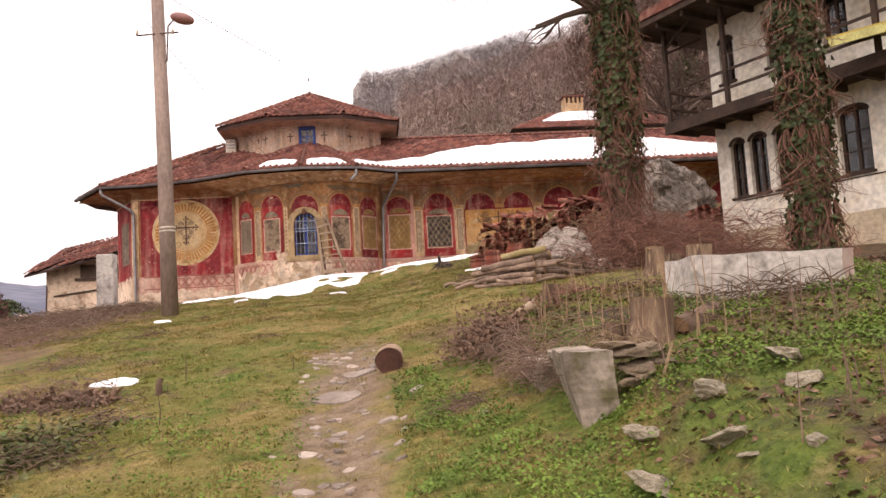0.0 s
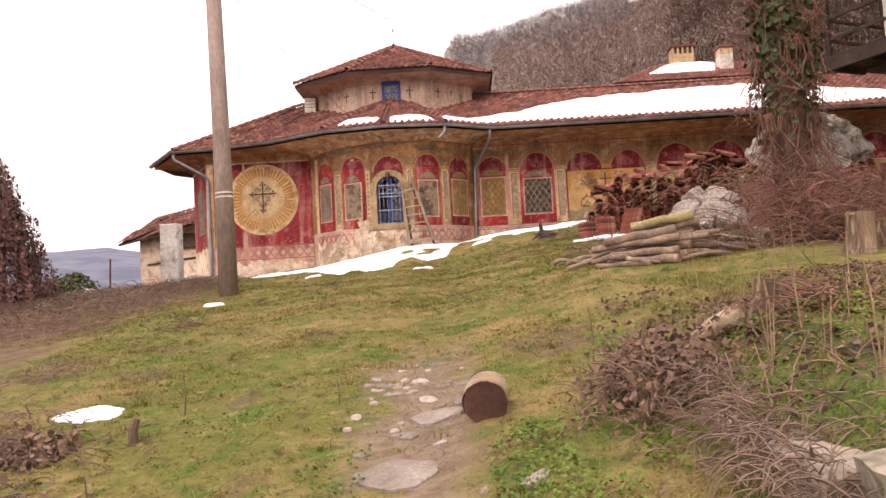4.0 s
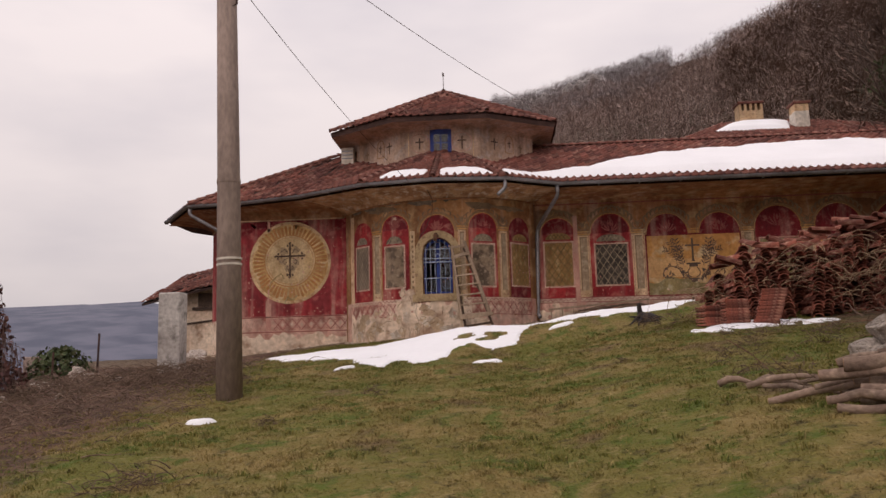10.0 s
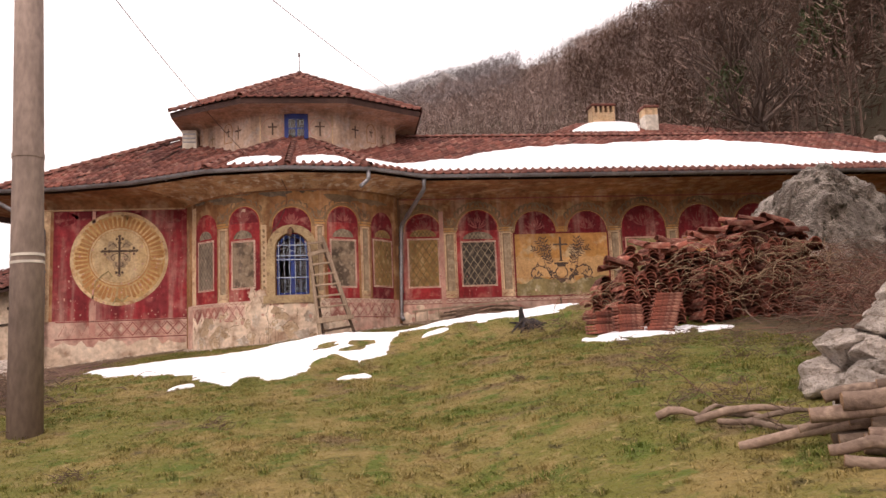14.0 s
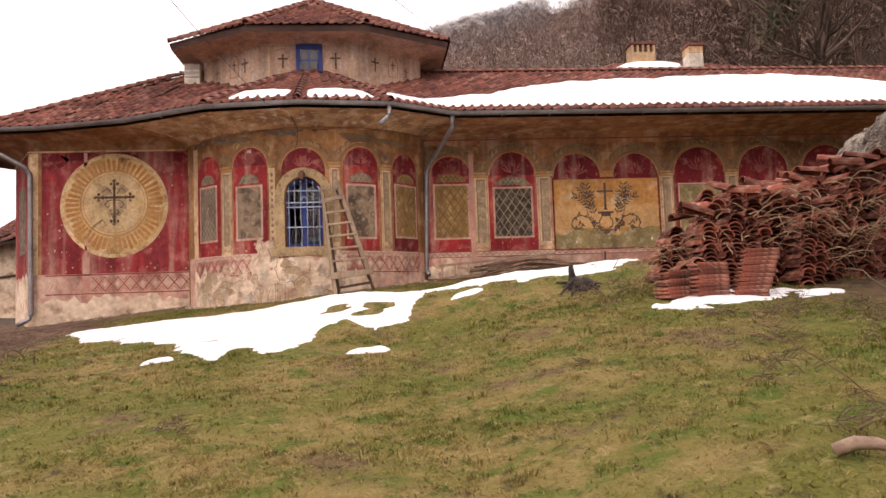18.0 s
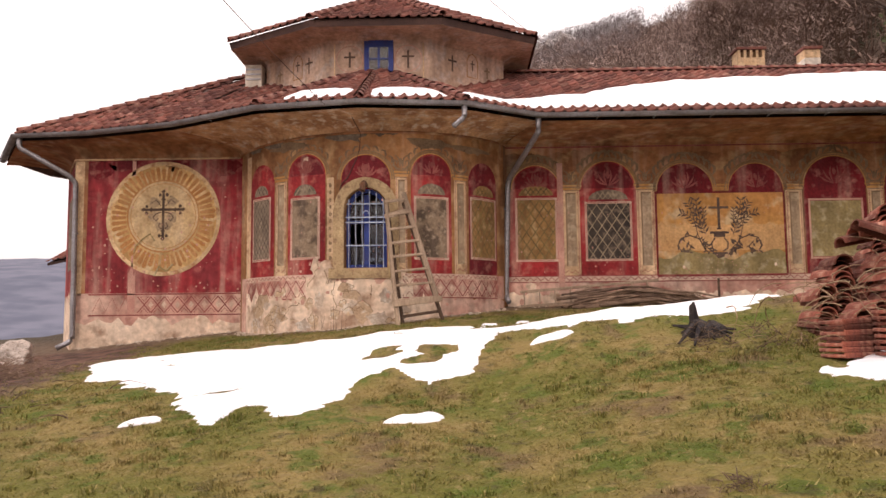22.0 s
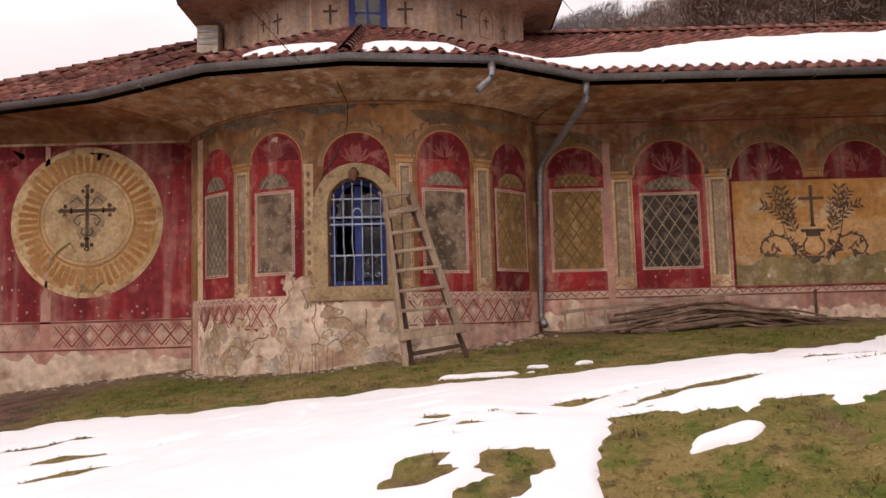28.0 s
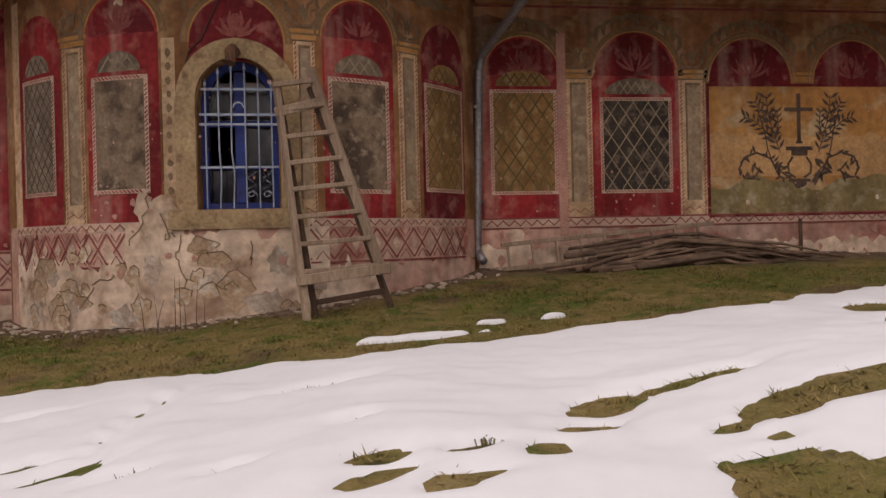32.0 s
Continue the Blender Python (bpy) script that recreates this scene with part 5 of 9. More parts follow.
pilaster(7.37, 7.72, 4.2, 5.98, on_wall, W)
for k, a in enumerate((7.76, 9.44, 11.12, 12.80, 14.48)):
    painted_arch(a, a + 1.30, 4.2, 6.02, on_wall, W, M_DEEP, 6 + k)
    P("painted_panel", [rect(a + 0.12, a + 1.18, 4.55, 5.72)], (M_OLIVE, M_GOLD)[k % 2], 2, on_wall, W)
    P("panel_border", frame_strokes(a + 0.08, a + 1.22, 4.5, 5.77, 0.04), M_ROSE, 3, on_wall, W)
    pilaster(a + 1.33, a + 1.65, 4.2, 5.98, on_wall, W)
# ragged strip of the cornice's ochre plaster along the wall head
P("smoke_zone", jagged(1.5, 16.2, 6.62, 6.62, 51, 0.05, 80) and [[(p[0], z) for p, z in ((q[3], 6.98), (q[2], 6.98), (q[2], q[2][1]), (q[3], q[3][1]))][::-1] for q in jagged(1.5, 16.2, 6.6, 6.80, 51, 0.06, 80)], M_STAINED, 0, on_wall, W)
P("cornice_line", [rect(1.5, 16.2, 6.93, 6.965)], M_LINE, 1, on_wall, W)
PS("wall_scar", [blot(x, z, r, int(x * 40), 11, 1.0) for x, z, r in ((2.0, 3.95, 0.13), (5.2, 4.35, 0.04), (7.1, 4.4, 0.04), (8.6, 4.0, 0.2))], M_PALE, 5, on_wall, W)
P("drip_stain", [rect(2.58, 2.70, 3.9, 6.6)], M_ROSE, 4, on_wall, W)

# ---- frescoes of the apse ----
A = apse
P("dado", [rect(-3.25, 3.28, 3.72, 4.19)], M_PINK, 0, on_apse, A, "pink dado with diamond band")
P("lower_plaster", [jagged(-3.25, 3.28, 2.4, 3.74, 21, 0.05, 60)], M_PINK, 0, on_apse, A)
P("bare_plaster", [jagged(-2.95, -1.1, 2.4, 3.80, 33, 0.12, 24), jagged(-1.15, 0.95, 2.4, 4.14, 34, 0.11, 24), jagged(0.9, 1.5, 2.4, 3.6, 35, 0.15, 12), blot(-0.72, 4.1, 0.3, 6, 15, 1.2), blot(-0.95, 4.35, 0.13, 7, 11, 1.5)], M_PALE, 3, on_apse, A, "bare crumbling white plaster")
rg = random.Random(5)
M_FLAKE = mat("grey_undercoat_plaster", (0.50, 0.40, 0.31), (0.40, 0.30, 0.225), 3.0, 0.95, 0.6, c3=(0.60, 0.52, 0.43), detail=11)
cracks = []
for s0, z0, n in ((-1.75, 3.3, 9), (-0.75, 4.25, 12), (-0.55, 4.05, 14), (-1.1, 3.95, 9), (0.15, 3.95, 6)):
    pts = [(s0, z0)]
    for k in range(n):
        pts.append((pts[-1][0] + rg.uniform(-0.03, 0.11 if s0 < -1 else 0.05), pts[-1][1] + rg.uniform(-0.09, 0.03) if s0 > -1 else pts[-1][1] + rg.uniform(-0.02, 0.09)))
    cracks += stroke(pts, 0.012)
PS("crack", cracks, M_UMBER, 5, on_apse, A)
PS("plaster_flake", [blot(s, z, r, int(r * 900) + k, 19, q) for k, (s, z, r, q) in enumerate(((-2.5, 3.25, 0.22, 0.6), (-1.85, 3.4, 0.17, 1.3), (-0.25, 3.55, 0.20, 0.7), (0.3, 3.35, 0.24, 0.6), (0.42, 3.75, 0.13, 1.2), (-1.2, 3.22, 0.2, 0.7), (-0.85, 3.7, 0.12, 1.4), (-2.15, 3.62, 0.15, 0.6), (0.75, 3.5, 0.15, 1.1)))], M_FLAKE, 4, on_apse, A)
for lo_s, hi_s in ((-2.95, -1.15), (0.75, 3.0)):
    band, cores = lozenges(lo_s, hi_s, 3.76, 4.08, 0.24, 0.02)
    P("zigzag_ground", [rect(lo_s, hi_s, 4.10, 4.19)], M_ROPE, 2, on_apse, A)
    PS("ornament_band", band + zigzag(lo_s, hi_s, 4.115, 4.17, 0.06, 0.016) + [rect(lo_s, hi_s, 3.72, 3.74)], M_LINE, 3, on_apse, A, "diamond pattern band")
    PS("band_diamond", cores, M_ROPE, 4, on_apse, A)
PS("fallen_paint", flecks(110, -2.9, 3.0, 4.56, 5.6, 0.006, 0.02, 91) + flecks(40, -2.9, 3.0, 3.6, 4.15, 0.02, 0.05, 92) + flecks(26, -1.5, -0.8, 4.22, 4.5, 0.015, 0.04, 93), M_ROSE, 6, on_apse, A)
# layered scraps of plaster, the shadow line of their edges painted as dark strokes
scraps, edges = [], []
rg = random.Random(64)
for k in range(30):
    c, z, r = rg.uniform(-2.85, 0.9), rg.uniform(3.0, 4.0), rg.uniform(0.06, 0.2)
    q = blot(c, z, r, 640 + k, 13, rg.uniform(0.5, 1.3))
    scraps.append(q)
    rim = [t[1] for t in q]
    edges += stroke(rim[:rg.randint(5, 9)], 0.011)
PS("plaster_scrap", scraps, mat("warm_undercoat", (0.50, 0.36, 0.235), (0.40, 0.27, 0.17), 3.0, 0.95, 0.5, c3=(0.64, 0.54, 0.42), detail=11), 4, on_apse, A)
PS("broken_edge", edges, M_UMBER, 6, on_apse, A)
# bays
P("bay_red", [arch(-2.78, -1.95, 4.19, 6.05)], M_RED, 1, on_apse, A)
painted_window(-2.64, -2.10, 4.55, 5.74, on_apse, A, M_PALEW, M_DARK, "grey painted window with lattice", 0.165, 0.014)
P("edge_strip", [rect(-2.98, -2.78, 4.19, 6.7)], M_CREAM, 1, on_apse, A)
pilaster(-1.92, -1.62, 4.19, 6.05, on_apse, A)
painted_arch(-1.58, -0.74, 4.19, 6.12, on_apse, A, M_RED, 21)
painted_window(-1.47, -0.90, 4.53, 5.65, on_apse, A, M_MOTTLE, None, "mottled grey painted window")
P("pilaster", [rect(-0.71, -0.57, 4.35, 6.05)], M_CREAM, 1, on_apse, A)
PS("pilaster_ornament", [blot(-0.64, 4.5 + 0.14 * k, 0.035, k, 7, 1.5) for k in range(11)], M_UMBER, 2, on_apse, A)
painted_arch(-0.42, 0.52, 5.8, 6.0, on_apse, A, M_DEEP, 22)
pilaster(0.62, 0.84, 4.19, 6.05, on_apse, A)
painted_arch(0.92, 1.76, 4.19, 6.10, on_apse, A, M_RED, 23)
painted_window(1.02, 1.65, 4.50, 5.64, on_apse, A, M_MOTTLE, None, "mottled grey painted window")
pilaster(1.83, 2.12, 4.19, 6.05, on_apse, A)
P("bay_red", [arch(2.18, 3.02, 4.19, 6.05)], M_DEEP, 1, on_apse, A)
painted_window(2.26, 2.94, 4.54, 5.70, on_apse, A, M_OLIVEW, M_DLATT, "olive painted window with lattice", 0.24, 0.018)
for s, z, r in ((-2.0, 6.9, 0.5), (-1.2, 6.95, 0.45), (-0.3, 6.88, 0.5), (0.4, 6.95, 0.4), (-2.6, 6.8, 0.25)):
    P("peeling_patch", [blot(s, z, r, int(50 + 10 * s), 17, 0.32)], M_GREYP, 1, on_apse, A)
for s, z, r in ((-1.6, 6.72, 0.5), (1.3, 6.74, 0.6), (2.3, 6.7, 0.5)):
    P("damp_stain", [blot(s, z, r, int(70 + 10 * s), 17, 0.2)], M_UMBER, 0, on_apse, A)
PS("fallen_paint", [blot(-1.14 + 0.05 * math.cos(k * 2.3) * k / 6, 6.44 + 0.02 * math.sin(k * 1.7), 0.025, k, 6, 1.2) for k in range(8)], M_PALE, 6, on_apse, A)


# ---- the barred window of the apse ----
win = part("arched_window", bmesh.new(), None, church, "arched blue casement window behind pale iron bars")


def apse_box(a, b, z0, z1, d0, d1):
    bm = bmesh.new()
    q = [on_apse(s, z, d) for d in (d0, d1) for s, z in ((a, z0), (b, z0), (b, z1), (a, z1))]
    v = [bm.verts.new(p) for p in q]
    for i in ((0, 1, 2, 3), (7, 6, 5, 4), (0, 4, 5, 1), (1, 5, 6, 2), (2, 6, 7, 3), (3, 7, 4, 0)):
        bm.faces.new([v[k] for k in i])
    bmesh.ops.recalc_face_normals(bm, faces=bm.faces)
    return bm


def arch_bar(r0, r1, d0, d1, c=None, zs=None):
    """An arched band over the window."""
    c, zs = WC if c is None else c, WSP if zs is None else zs
    bm = bmesh.new()
    n, rows = 16, []
    for k in range(n + 1):
        t = k * math.pi / n
        rows.append([bm.verts.new(on_apse(c + r * math.cos(t), zs + r * math.sin(t), d)) for r, d in ((r0, d0), (r1, d0), (r1, d1), (r0, d1))])
    for a, b in zip(rows, rows[1:]):
        for k in range(4):
            bm.faces.new((a[k], a[(k + 1) % 4], b[(k + 1) % 4], b[k]))
    bm.faces.new(rows[0][::-1])
    bm.faces.new(rows[-1])
    bmesh.ops.recalc_face_normals(bm, faces=bm.faces)
    return bm


surround = part("stone_surround", arch_bar(WR + 0.005, WR + 0.20, -0.05, 0.05), M_STONE, win, "ochre stone arch surround")
part("jamb_stone", apse_box(WS0 - 0.21, WS0 - 0.005, WZ0, WSP, -0.05, 0.048), M_STONE, win)
part("jamb_stone", apse_box(WS1 + 0.005, WS1 + 0.20, WZ0, WSP, -0.05, 0.048), M_STONE, win)
part("window_sill", apse_box(WS0 - 0.28, WS1 + 0.24, WZ0 - 0.20, WZ0 - 0.003, -0.3, 0.10), M_STONE, win, "worn ochre stone sill")
for a, b, z0, z1 in ((WS0, WS0 + 0.07, WZ0, WSP), (WS1 - 0.07, WS1, WZ0, WSP), (WS0 + 0.07, WS1 - 0.07, WZ0, WZ0 + 0.07), (WC - 0.05, WC + 0.05, WZ0 + 0.07, WSP + 0.3), (WS0 + 0.07, WC - 0.05, 5.16, 5.22), (WC + 0.05, WS1 - 0.07, 5.16, 5.22),
                     (WS0 + 0.07, WC - 0.05, 4.72, 4.75), (WC + 0.05, WS1 - 0.07, 4.72, 4.75)):
    part("window_frame", apse_box(a, b, z0, z1, -0.22, -0.15), M_BLUE, win)
part("window_frame", arch_bar(WR - 0.08, WR, -0.22, -0.15), M_BLUE, win)
for a, b, z0, z1 in ((WS0 + 0.07, WC - 0.05, 5.22, 5.62), (WC + 0.05, WS1 - 0.07, 5.22, 5.62), (WC + 0.05, WS1 - 0.07, WZ0 + 0.07, 4.72), (WC + 0.05, WS1 - 0.07, 4.75, 5.16), (WS0 + 0.07, WC - 0.05, WZ0 + 0.07, 4.72)):
    part("pane", apse_box(a, b, z0, z1, -0.19, -0.185), glass, win)
grille = part("window_grille", bmesh.new(), None, win, "pale blue wrought iron bars with spear tips")
for k in range(6):
    s = WS0 + 0.075 + k * (WS1 - WS0 - 0.15) / 5
    top = WSP + math.sqrt(max(0, WR * WR - (s - WC) ** 2)) - 0.10
    part("bar", tube([on_apse(s, WZ0 + 0.01, -0.04), on_apse(s + (0.015 if k in (1, 2) else 0), 4.65, -0.04), on_apse(s - (0.01 if k == 2 else 0), 4.9, -0.04), on_apse(s, top, -0.04), on_apse(s, top + 0.02, -0.04), on_apse(s, top + 0.08, -0.04)],
                     [0.008, 0.008, 0.008, 0.008, 0.017, 0.001], 6), M_BAR, grille)
for z in (4.72, 5.16, 5.26, 5.52):
    part("cross_bar", apse_box(WS0 + 0.01, WS1 - 0.01, z, z + 0.022, -0.055, -0.03), M_BAR, grille)
for s in (WC + 0.12, WC + 0.28):
    pts = []
    for k in range(15):
        t = k / 14 * 2.4 * math.pi
        r = 0.055 * (1 - k / 19)
        pts.append(on_apse(s + r * math.cos(t), 4.42 + r * math.sin(t) + 0.004 * k, -0.035))
    part("scroll", tube(pts, 0.005, 5), M_BAR, grille)
    part("scroll", tube([on_apse(s - 0.05, 4.5, -0.035), on_apse(s + 0.04, 4.55, -0.035), on_apse(s - 0.04, 4.62, -0.035), on_apse(s + 0.05, 4.68, -0.035)], 0.005, 5), M_BAR, grille)
part("arch_ring", arch_bar(0.045, 0.06, -0.05, -0.03, WC, 5.34), M_BAR, grille)
nest = thing("clay_lamp_stub", on_apse(0.0, 5.82, 0.08), "rusty brown metal lamp stub over the window arch", "lamp")
part("stub_body", tube([on_apse(0.02, 5.92, 0.06), on_apse(0.03, 5.86, 0.16), on_apse(0.0, 5.74, 0.20)], [0.05, 0.08, 0.06], 10), mat("rusty_metal", (0.16, 0.075, 0.04), (0.09, 0.05, 0.035), 8, 0.8, 0.4), nest)
part("stub_bracket", tube([on_apse(0.02, 5.97, 0.03), on_apse(0.02, 5.90, 0.10)], 0.015, 6), M_ROOFBOARD, nest)
cable = thing("wall_cable", on_apse(-0.1, 6.9, 0.02), "thin dark cable hanging down the apse", "cable")
part("wire", tube([on_apse(-0.17, 7.2, 0.6), on_apse(-0.12, 7.05, 0.3), on_apse(-0.05, 6.9, 0.03), on_apse(-0.06, 6.6, 0.02), on_apse(-0.12, 6.4, 0.02), on_apse(-0.28, 6.05, 0.02), on_apse(-0.42, 5.9, 0.02), on_apse(-0.5, 5.6, 0.02)], 0.009, 5), M_ROOFBOARD, cable)

# ---- roof tiles, the nearest as pieces of their own ----
near_tiles, rest_tiles = [], []
for m in main_tiles:
    p = m.translation
    (near_tiles if -4.8 < p.x < 3.4 and p.y < 24.75 and len(near_tiles) < 290 else rest_tiles).append(m)
for m in near_tiles:
    ob = new("roof_tile", TILE)
    ob.parent = roof
    ob.matrix_basis = m
joined_tiles("roof_tile_field", rest_tiles, roof)
joined_tiles("drum_tile_field", drum_tiles, drum_roof)
for o in (roof, drum_roof):
    o.matrix_parent_inverse = Matrix.Translation(church.location).inverted()


# ---- snow on the roof ----
def roof_point(x, v, lift):
    """A point of the long south roof slope: v is the share of the way from eave to ridge."""
    return Vector((x, 24.0 + 4.3 * v - 0.44 * lift, 7.30 + 2.15 * v + 0.89 * lift))


def snow_sheet(name, place, us, vs, mask, thick, label, parent=None):
    """A sheet of snow with a ragged edge: mask above zero is snow, its height grows with mask."""
    bm = bmesh.new()
    grid = {}
    for i, u in enumerate(us):
        for j, v in enumerate(vs):
            k = mask(u, v)
            if k > -0.35:
                h = thick * min(1.0, 2.6 * max(0.0, k)) ** 0.7 - (0.03 if k < 0 else 0)
                grid[i, j] = bm.verts.new(place(u, v, h))
    for (i, j) in list(grid):
        q = [(i, j), (i + 1, j), (i + 1, j + 1), (i, j + 1)]
        if all(p in grid for p in q) and max(mask(us[a], vs[b]) for a, b in q if a < len(us) and b < len(vs)) > 0:
            bm.faces.new([grid[p] for p in q])
    bmesh.ops.delete(bm, geom=[v for v in bm.verts if not v.link_faces], context="VERTS")
    for f in bm.faces:
        f.normal_update()
        if f.normal.z < 0:
            f.normal_flip()
    ob = part(name, bm, M_SNOW, parent, label, smooth=True)
    return ob


def roof_snow_mask(x, v):
    nz = 0.05 * noise.noise((x * 1.1, v * 5, 2)) + 0.03 * noise.noise((x * 4, v * 12, 5))
    lo = 0.062 + 0.05 * smoothstep(11.5, 15.2, x) + 0.012 * noise.noise((x * 3, 0, 1))
    hi = 0.17 + 0.50 * smoothstep(0.6, 6.5, x) + 0.12 * smoothstep(6, 10, x) - 0.50 * smoothstep(10.5, 16.4, x) ** 1.5
    return 4 * min(v - lo, hi + nz - v, (x - 0.9) * 0.4)


roof_snow = snow_sheet("roof_snow", roof_point, list(np.arange(0.6, 17.2, 0.09)), list(np.arange(0.04, 0.95, 0.016)), roof_snow_mask, 0.17, "thick white snow sheet on the church roof")
tagged(roof_snow, category="snow")


def face_snow(corners, u0, u1, v0, v1, seed):
    c = [Vector(p) for p in corners]
    n = (c[1] - c[0]).cross(c[2] - c[0]).normalized()
    n = n if n.z > 0 else -n

    def place(u, v, h):
        return c[0].lerp(c[1], u).lerp(c[2], v) + n * (h + 0.03)

    def mask(u, v):
        nz = 0.05 * noise.noise((u * 6, v * 9, seed))
        return 5 * min(v - v0 + 0.2 * nz, v1 + nz - v - 0.35 * (u - 0.5) ** 2, (u - u0) * 0.8, (u1 - u) * 0.8)

    return tagged(snow_sheet("roof_snow", place, list(np.arange(0, 1.0, 0.03)), list(np.arange(0, 0.6, 0.014)), mask, 0.07, "small snow patch between the apse roof hips"), category="snow")


face_snow(roof_faces[3], 0.14, 0.9, 0.06, 0.28, 1)
face_snow(roof_faces[4], 0.10, 0.9, 0.06, 0.28, 2)
face_snow(roof_faces[5], 0.16, 1.2, 0.06, 0.26, 3)


# ---- snow on the lawn ----
def strip_far(x):
    """The far edge of the snow, by x: its distance ahead."""
    xs = (-5.2, -4.7, -4.0, -3.1, -2.6, -2.0, -1.2, -0.2, 0.5, 1.3, 2.55, 3.9, 5.2, 5.9, 6.4)
    ys = (21.5, 22.1, 22.0, 21.4, 21.6, 21.6, 21.3, 21.15, 21.4, 21.6, 21.9, 22.45, 22.85, 23.5, 24.1)
    return float(np.interp(x, xs, ys)) + 0.12 * noise.noise((x * 1.3, 0, 3)) + 0.05 * noise.noise((x * 5, 0, 3))


def strip_near(x):
    xs = (-5.2, -4.16, -3.45, -2.8, -2.4, -1.9, -1.6, -1.5, -1.35, -1.1, -0.75, -0.5, -0.2, -0.08, 0.06, 0.28, 0.5, 0.64, 0.78, 0.95, 1.15, 1.42, 1.73, 1.88, 2.15, 2.41, 2.85, 3.3, 4.0, 5.0, 6.6)
    ys = (21.2, 18.78, 18.15, 17.35, 16.8, 15.85, 15.6, 16.25, 16.3, 15.75, 16.05, 16.7, 16.95, 16.75, 16.5, 16.48, 16.72, 17.0, 17.65, 18.1, 17.98, 17.8, 17.78, 17.76, 17.72, 17.66, 17.56, 17.45, 18.0, 19.4, 22.0)
    return float(np.interp(x, xs, ys))


THAW = ((-0.48, 20.2, 0.26, 0.05), (-0.27, 19.03, 0.07, 0.04), (-0.20, 18.36, 0.12, 0.07), (-0.20, 18.17, 0.12, 0.06), (0.05, 18.07, 0.13, 0.05), (0.15, 18.38, 0.09, 0.04), (0.43, 18.33, 0.10, 0.06), (0.66, 18.64, 0.14, 0.07),
        (0.90, 19.02, 0.18, 0.12), (1.42, 19.18, 0.30, 0.07), (1.75, 18.48, 0.42, 0.15), (1.18, 18.32, 0.10, 0.04), (-3.37, 19.61, 0.26, 0.12), (-3.65, 20.4, 0.22, 0.10), (-4.0, 20.2, 0.25, 0.10), (-2.5, 19.77, 0.16, 0.07), (-0.32, 17.48, 0.17, 0.08),
        (-0.32, 17.31, 0.20, 0.06), (0.27, 17.44, 0.22, 0.14), (0.09, 17.13, 0.20, 0.08), (0.01, 17.99, 0.07, 0.03), (-0.09, 17.82, 0.09, 0.03), (3.15, 18.9, 0.36, 0.10), (-1.6, 19.15, 0.18, 0.06), (-1.21, 18.79, 0.09, 0.04), (-1.84, 19.42, 0.12, 0.05),
        (-0.76, 18.55, 0.08, 0.03), (0.36, 16.62, 0.12, 0.05), (-3.1, 19.0, 0.28, 0.10), (-1.95, 16.75, 0.36, 0.05), (-3.0, 17.75, 0.22, 0.05), (3.9, 20.6, 0.5, 0.14), (4.4, 21.6, 0.6, 0.18), (2.6, 17.6, 0.22, 0.05), (-2.2, 20.6, 0.16, 0.03))


def lawn_snow_mask(x, y):
    nz = 0.12 * noise.noise((x * 1.1, y * 1.1, 7)) + 0.13 * noise.noise((x * 2.8, y * 2.8, 8)) + 0.07 * noise.noise((x * 7, y * 7, 9)) + 0.10 * noise.noise((x * 1.8 + y * 0.4, y * 8, 5))
    k = min(strip_far(x) - y, y - strip_near(x) + nz * 1.6, (x + 5.2) * 0.7 + nz, (6.5 - x) * 0.8 + nz)
    for hx, hy, rx, ry in THAW:
        if abs(x - hx) < 3 * rx and abs(y - hy) < 3 * rx:
            k = min(k, 0.3 * (math.hypot((x - hx) / (1.1 * rx), (y - hy - 0.2 * (x - hx)) / (1.25 * ry)) - 1) + nz * 0.5)
    return k


PRINTS = [(-1.46 - 0.16 * math.sin(2.6 * f) + 0.24 * f * f + 0.09 * (k % 2), 18.95 + 1.85 * f) for k, f in enumerate(np.linspace(0, 1, 15))]


def footprint(x, y):
    """Old half-melted footprints across the snow."""
    return -0.045 * sum(math.exp(-((x - a) / 0.055) ** 2 - ((y - b) / 0.09) ** 2) for a, b in PRINTS if abs(x - a) < 0.3 and abs(y - b) < 0.4)


def lawn_place(x, y, h):
    return Vector((x, y, ground_z(x, y) + h + 0.008 + (0.012 * noise.noise((x * 2, y * 2, 30)) + footprint(x, y) if h > 0 else 0)))


lawn_snow = snow_sheet("lawn_snow", lawn_place, list(np.arange(-5.6, 7.2, 0.042)), list(np.arange(15.2, 24.0, 0.042)), lawn_snow_mask, 0.034, "melting snow patch with thawed grass islands")
tagged(lawn_snow, category="snow")


def patch_mask(cx, cy, rx, ry, seed):
    """A ragged oval of snow."""
    def mask(x, y):
        return 1 - math.hypot((x - cx) / rx, (y - cy - 0.2 * (x - cx)) / ry) + 0.35 * noise.noise((x * 2.2, y * 2.2, seed)) + 0.42 * noise.noise((x * 6, y * 6, seed))
    return mask


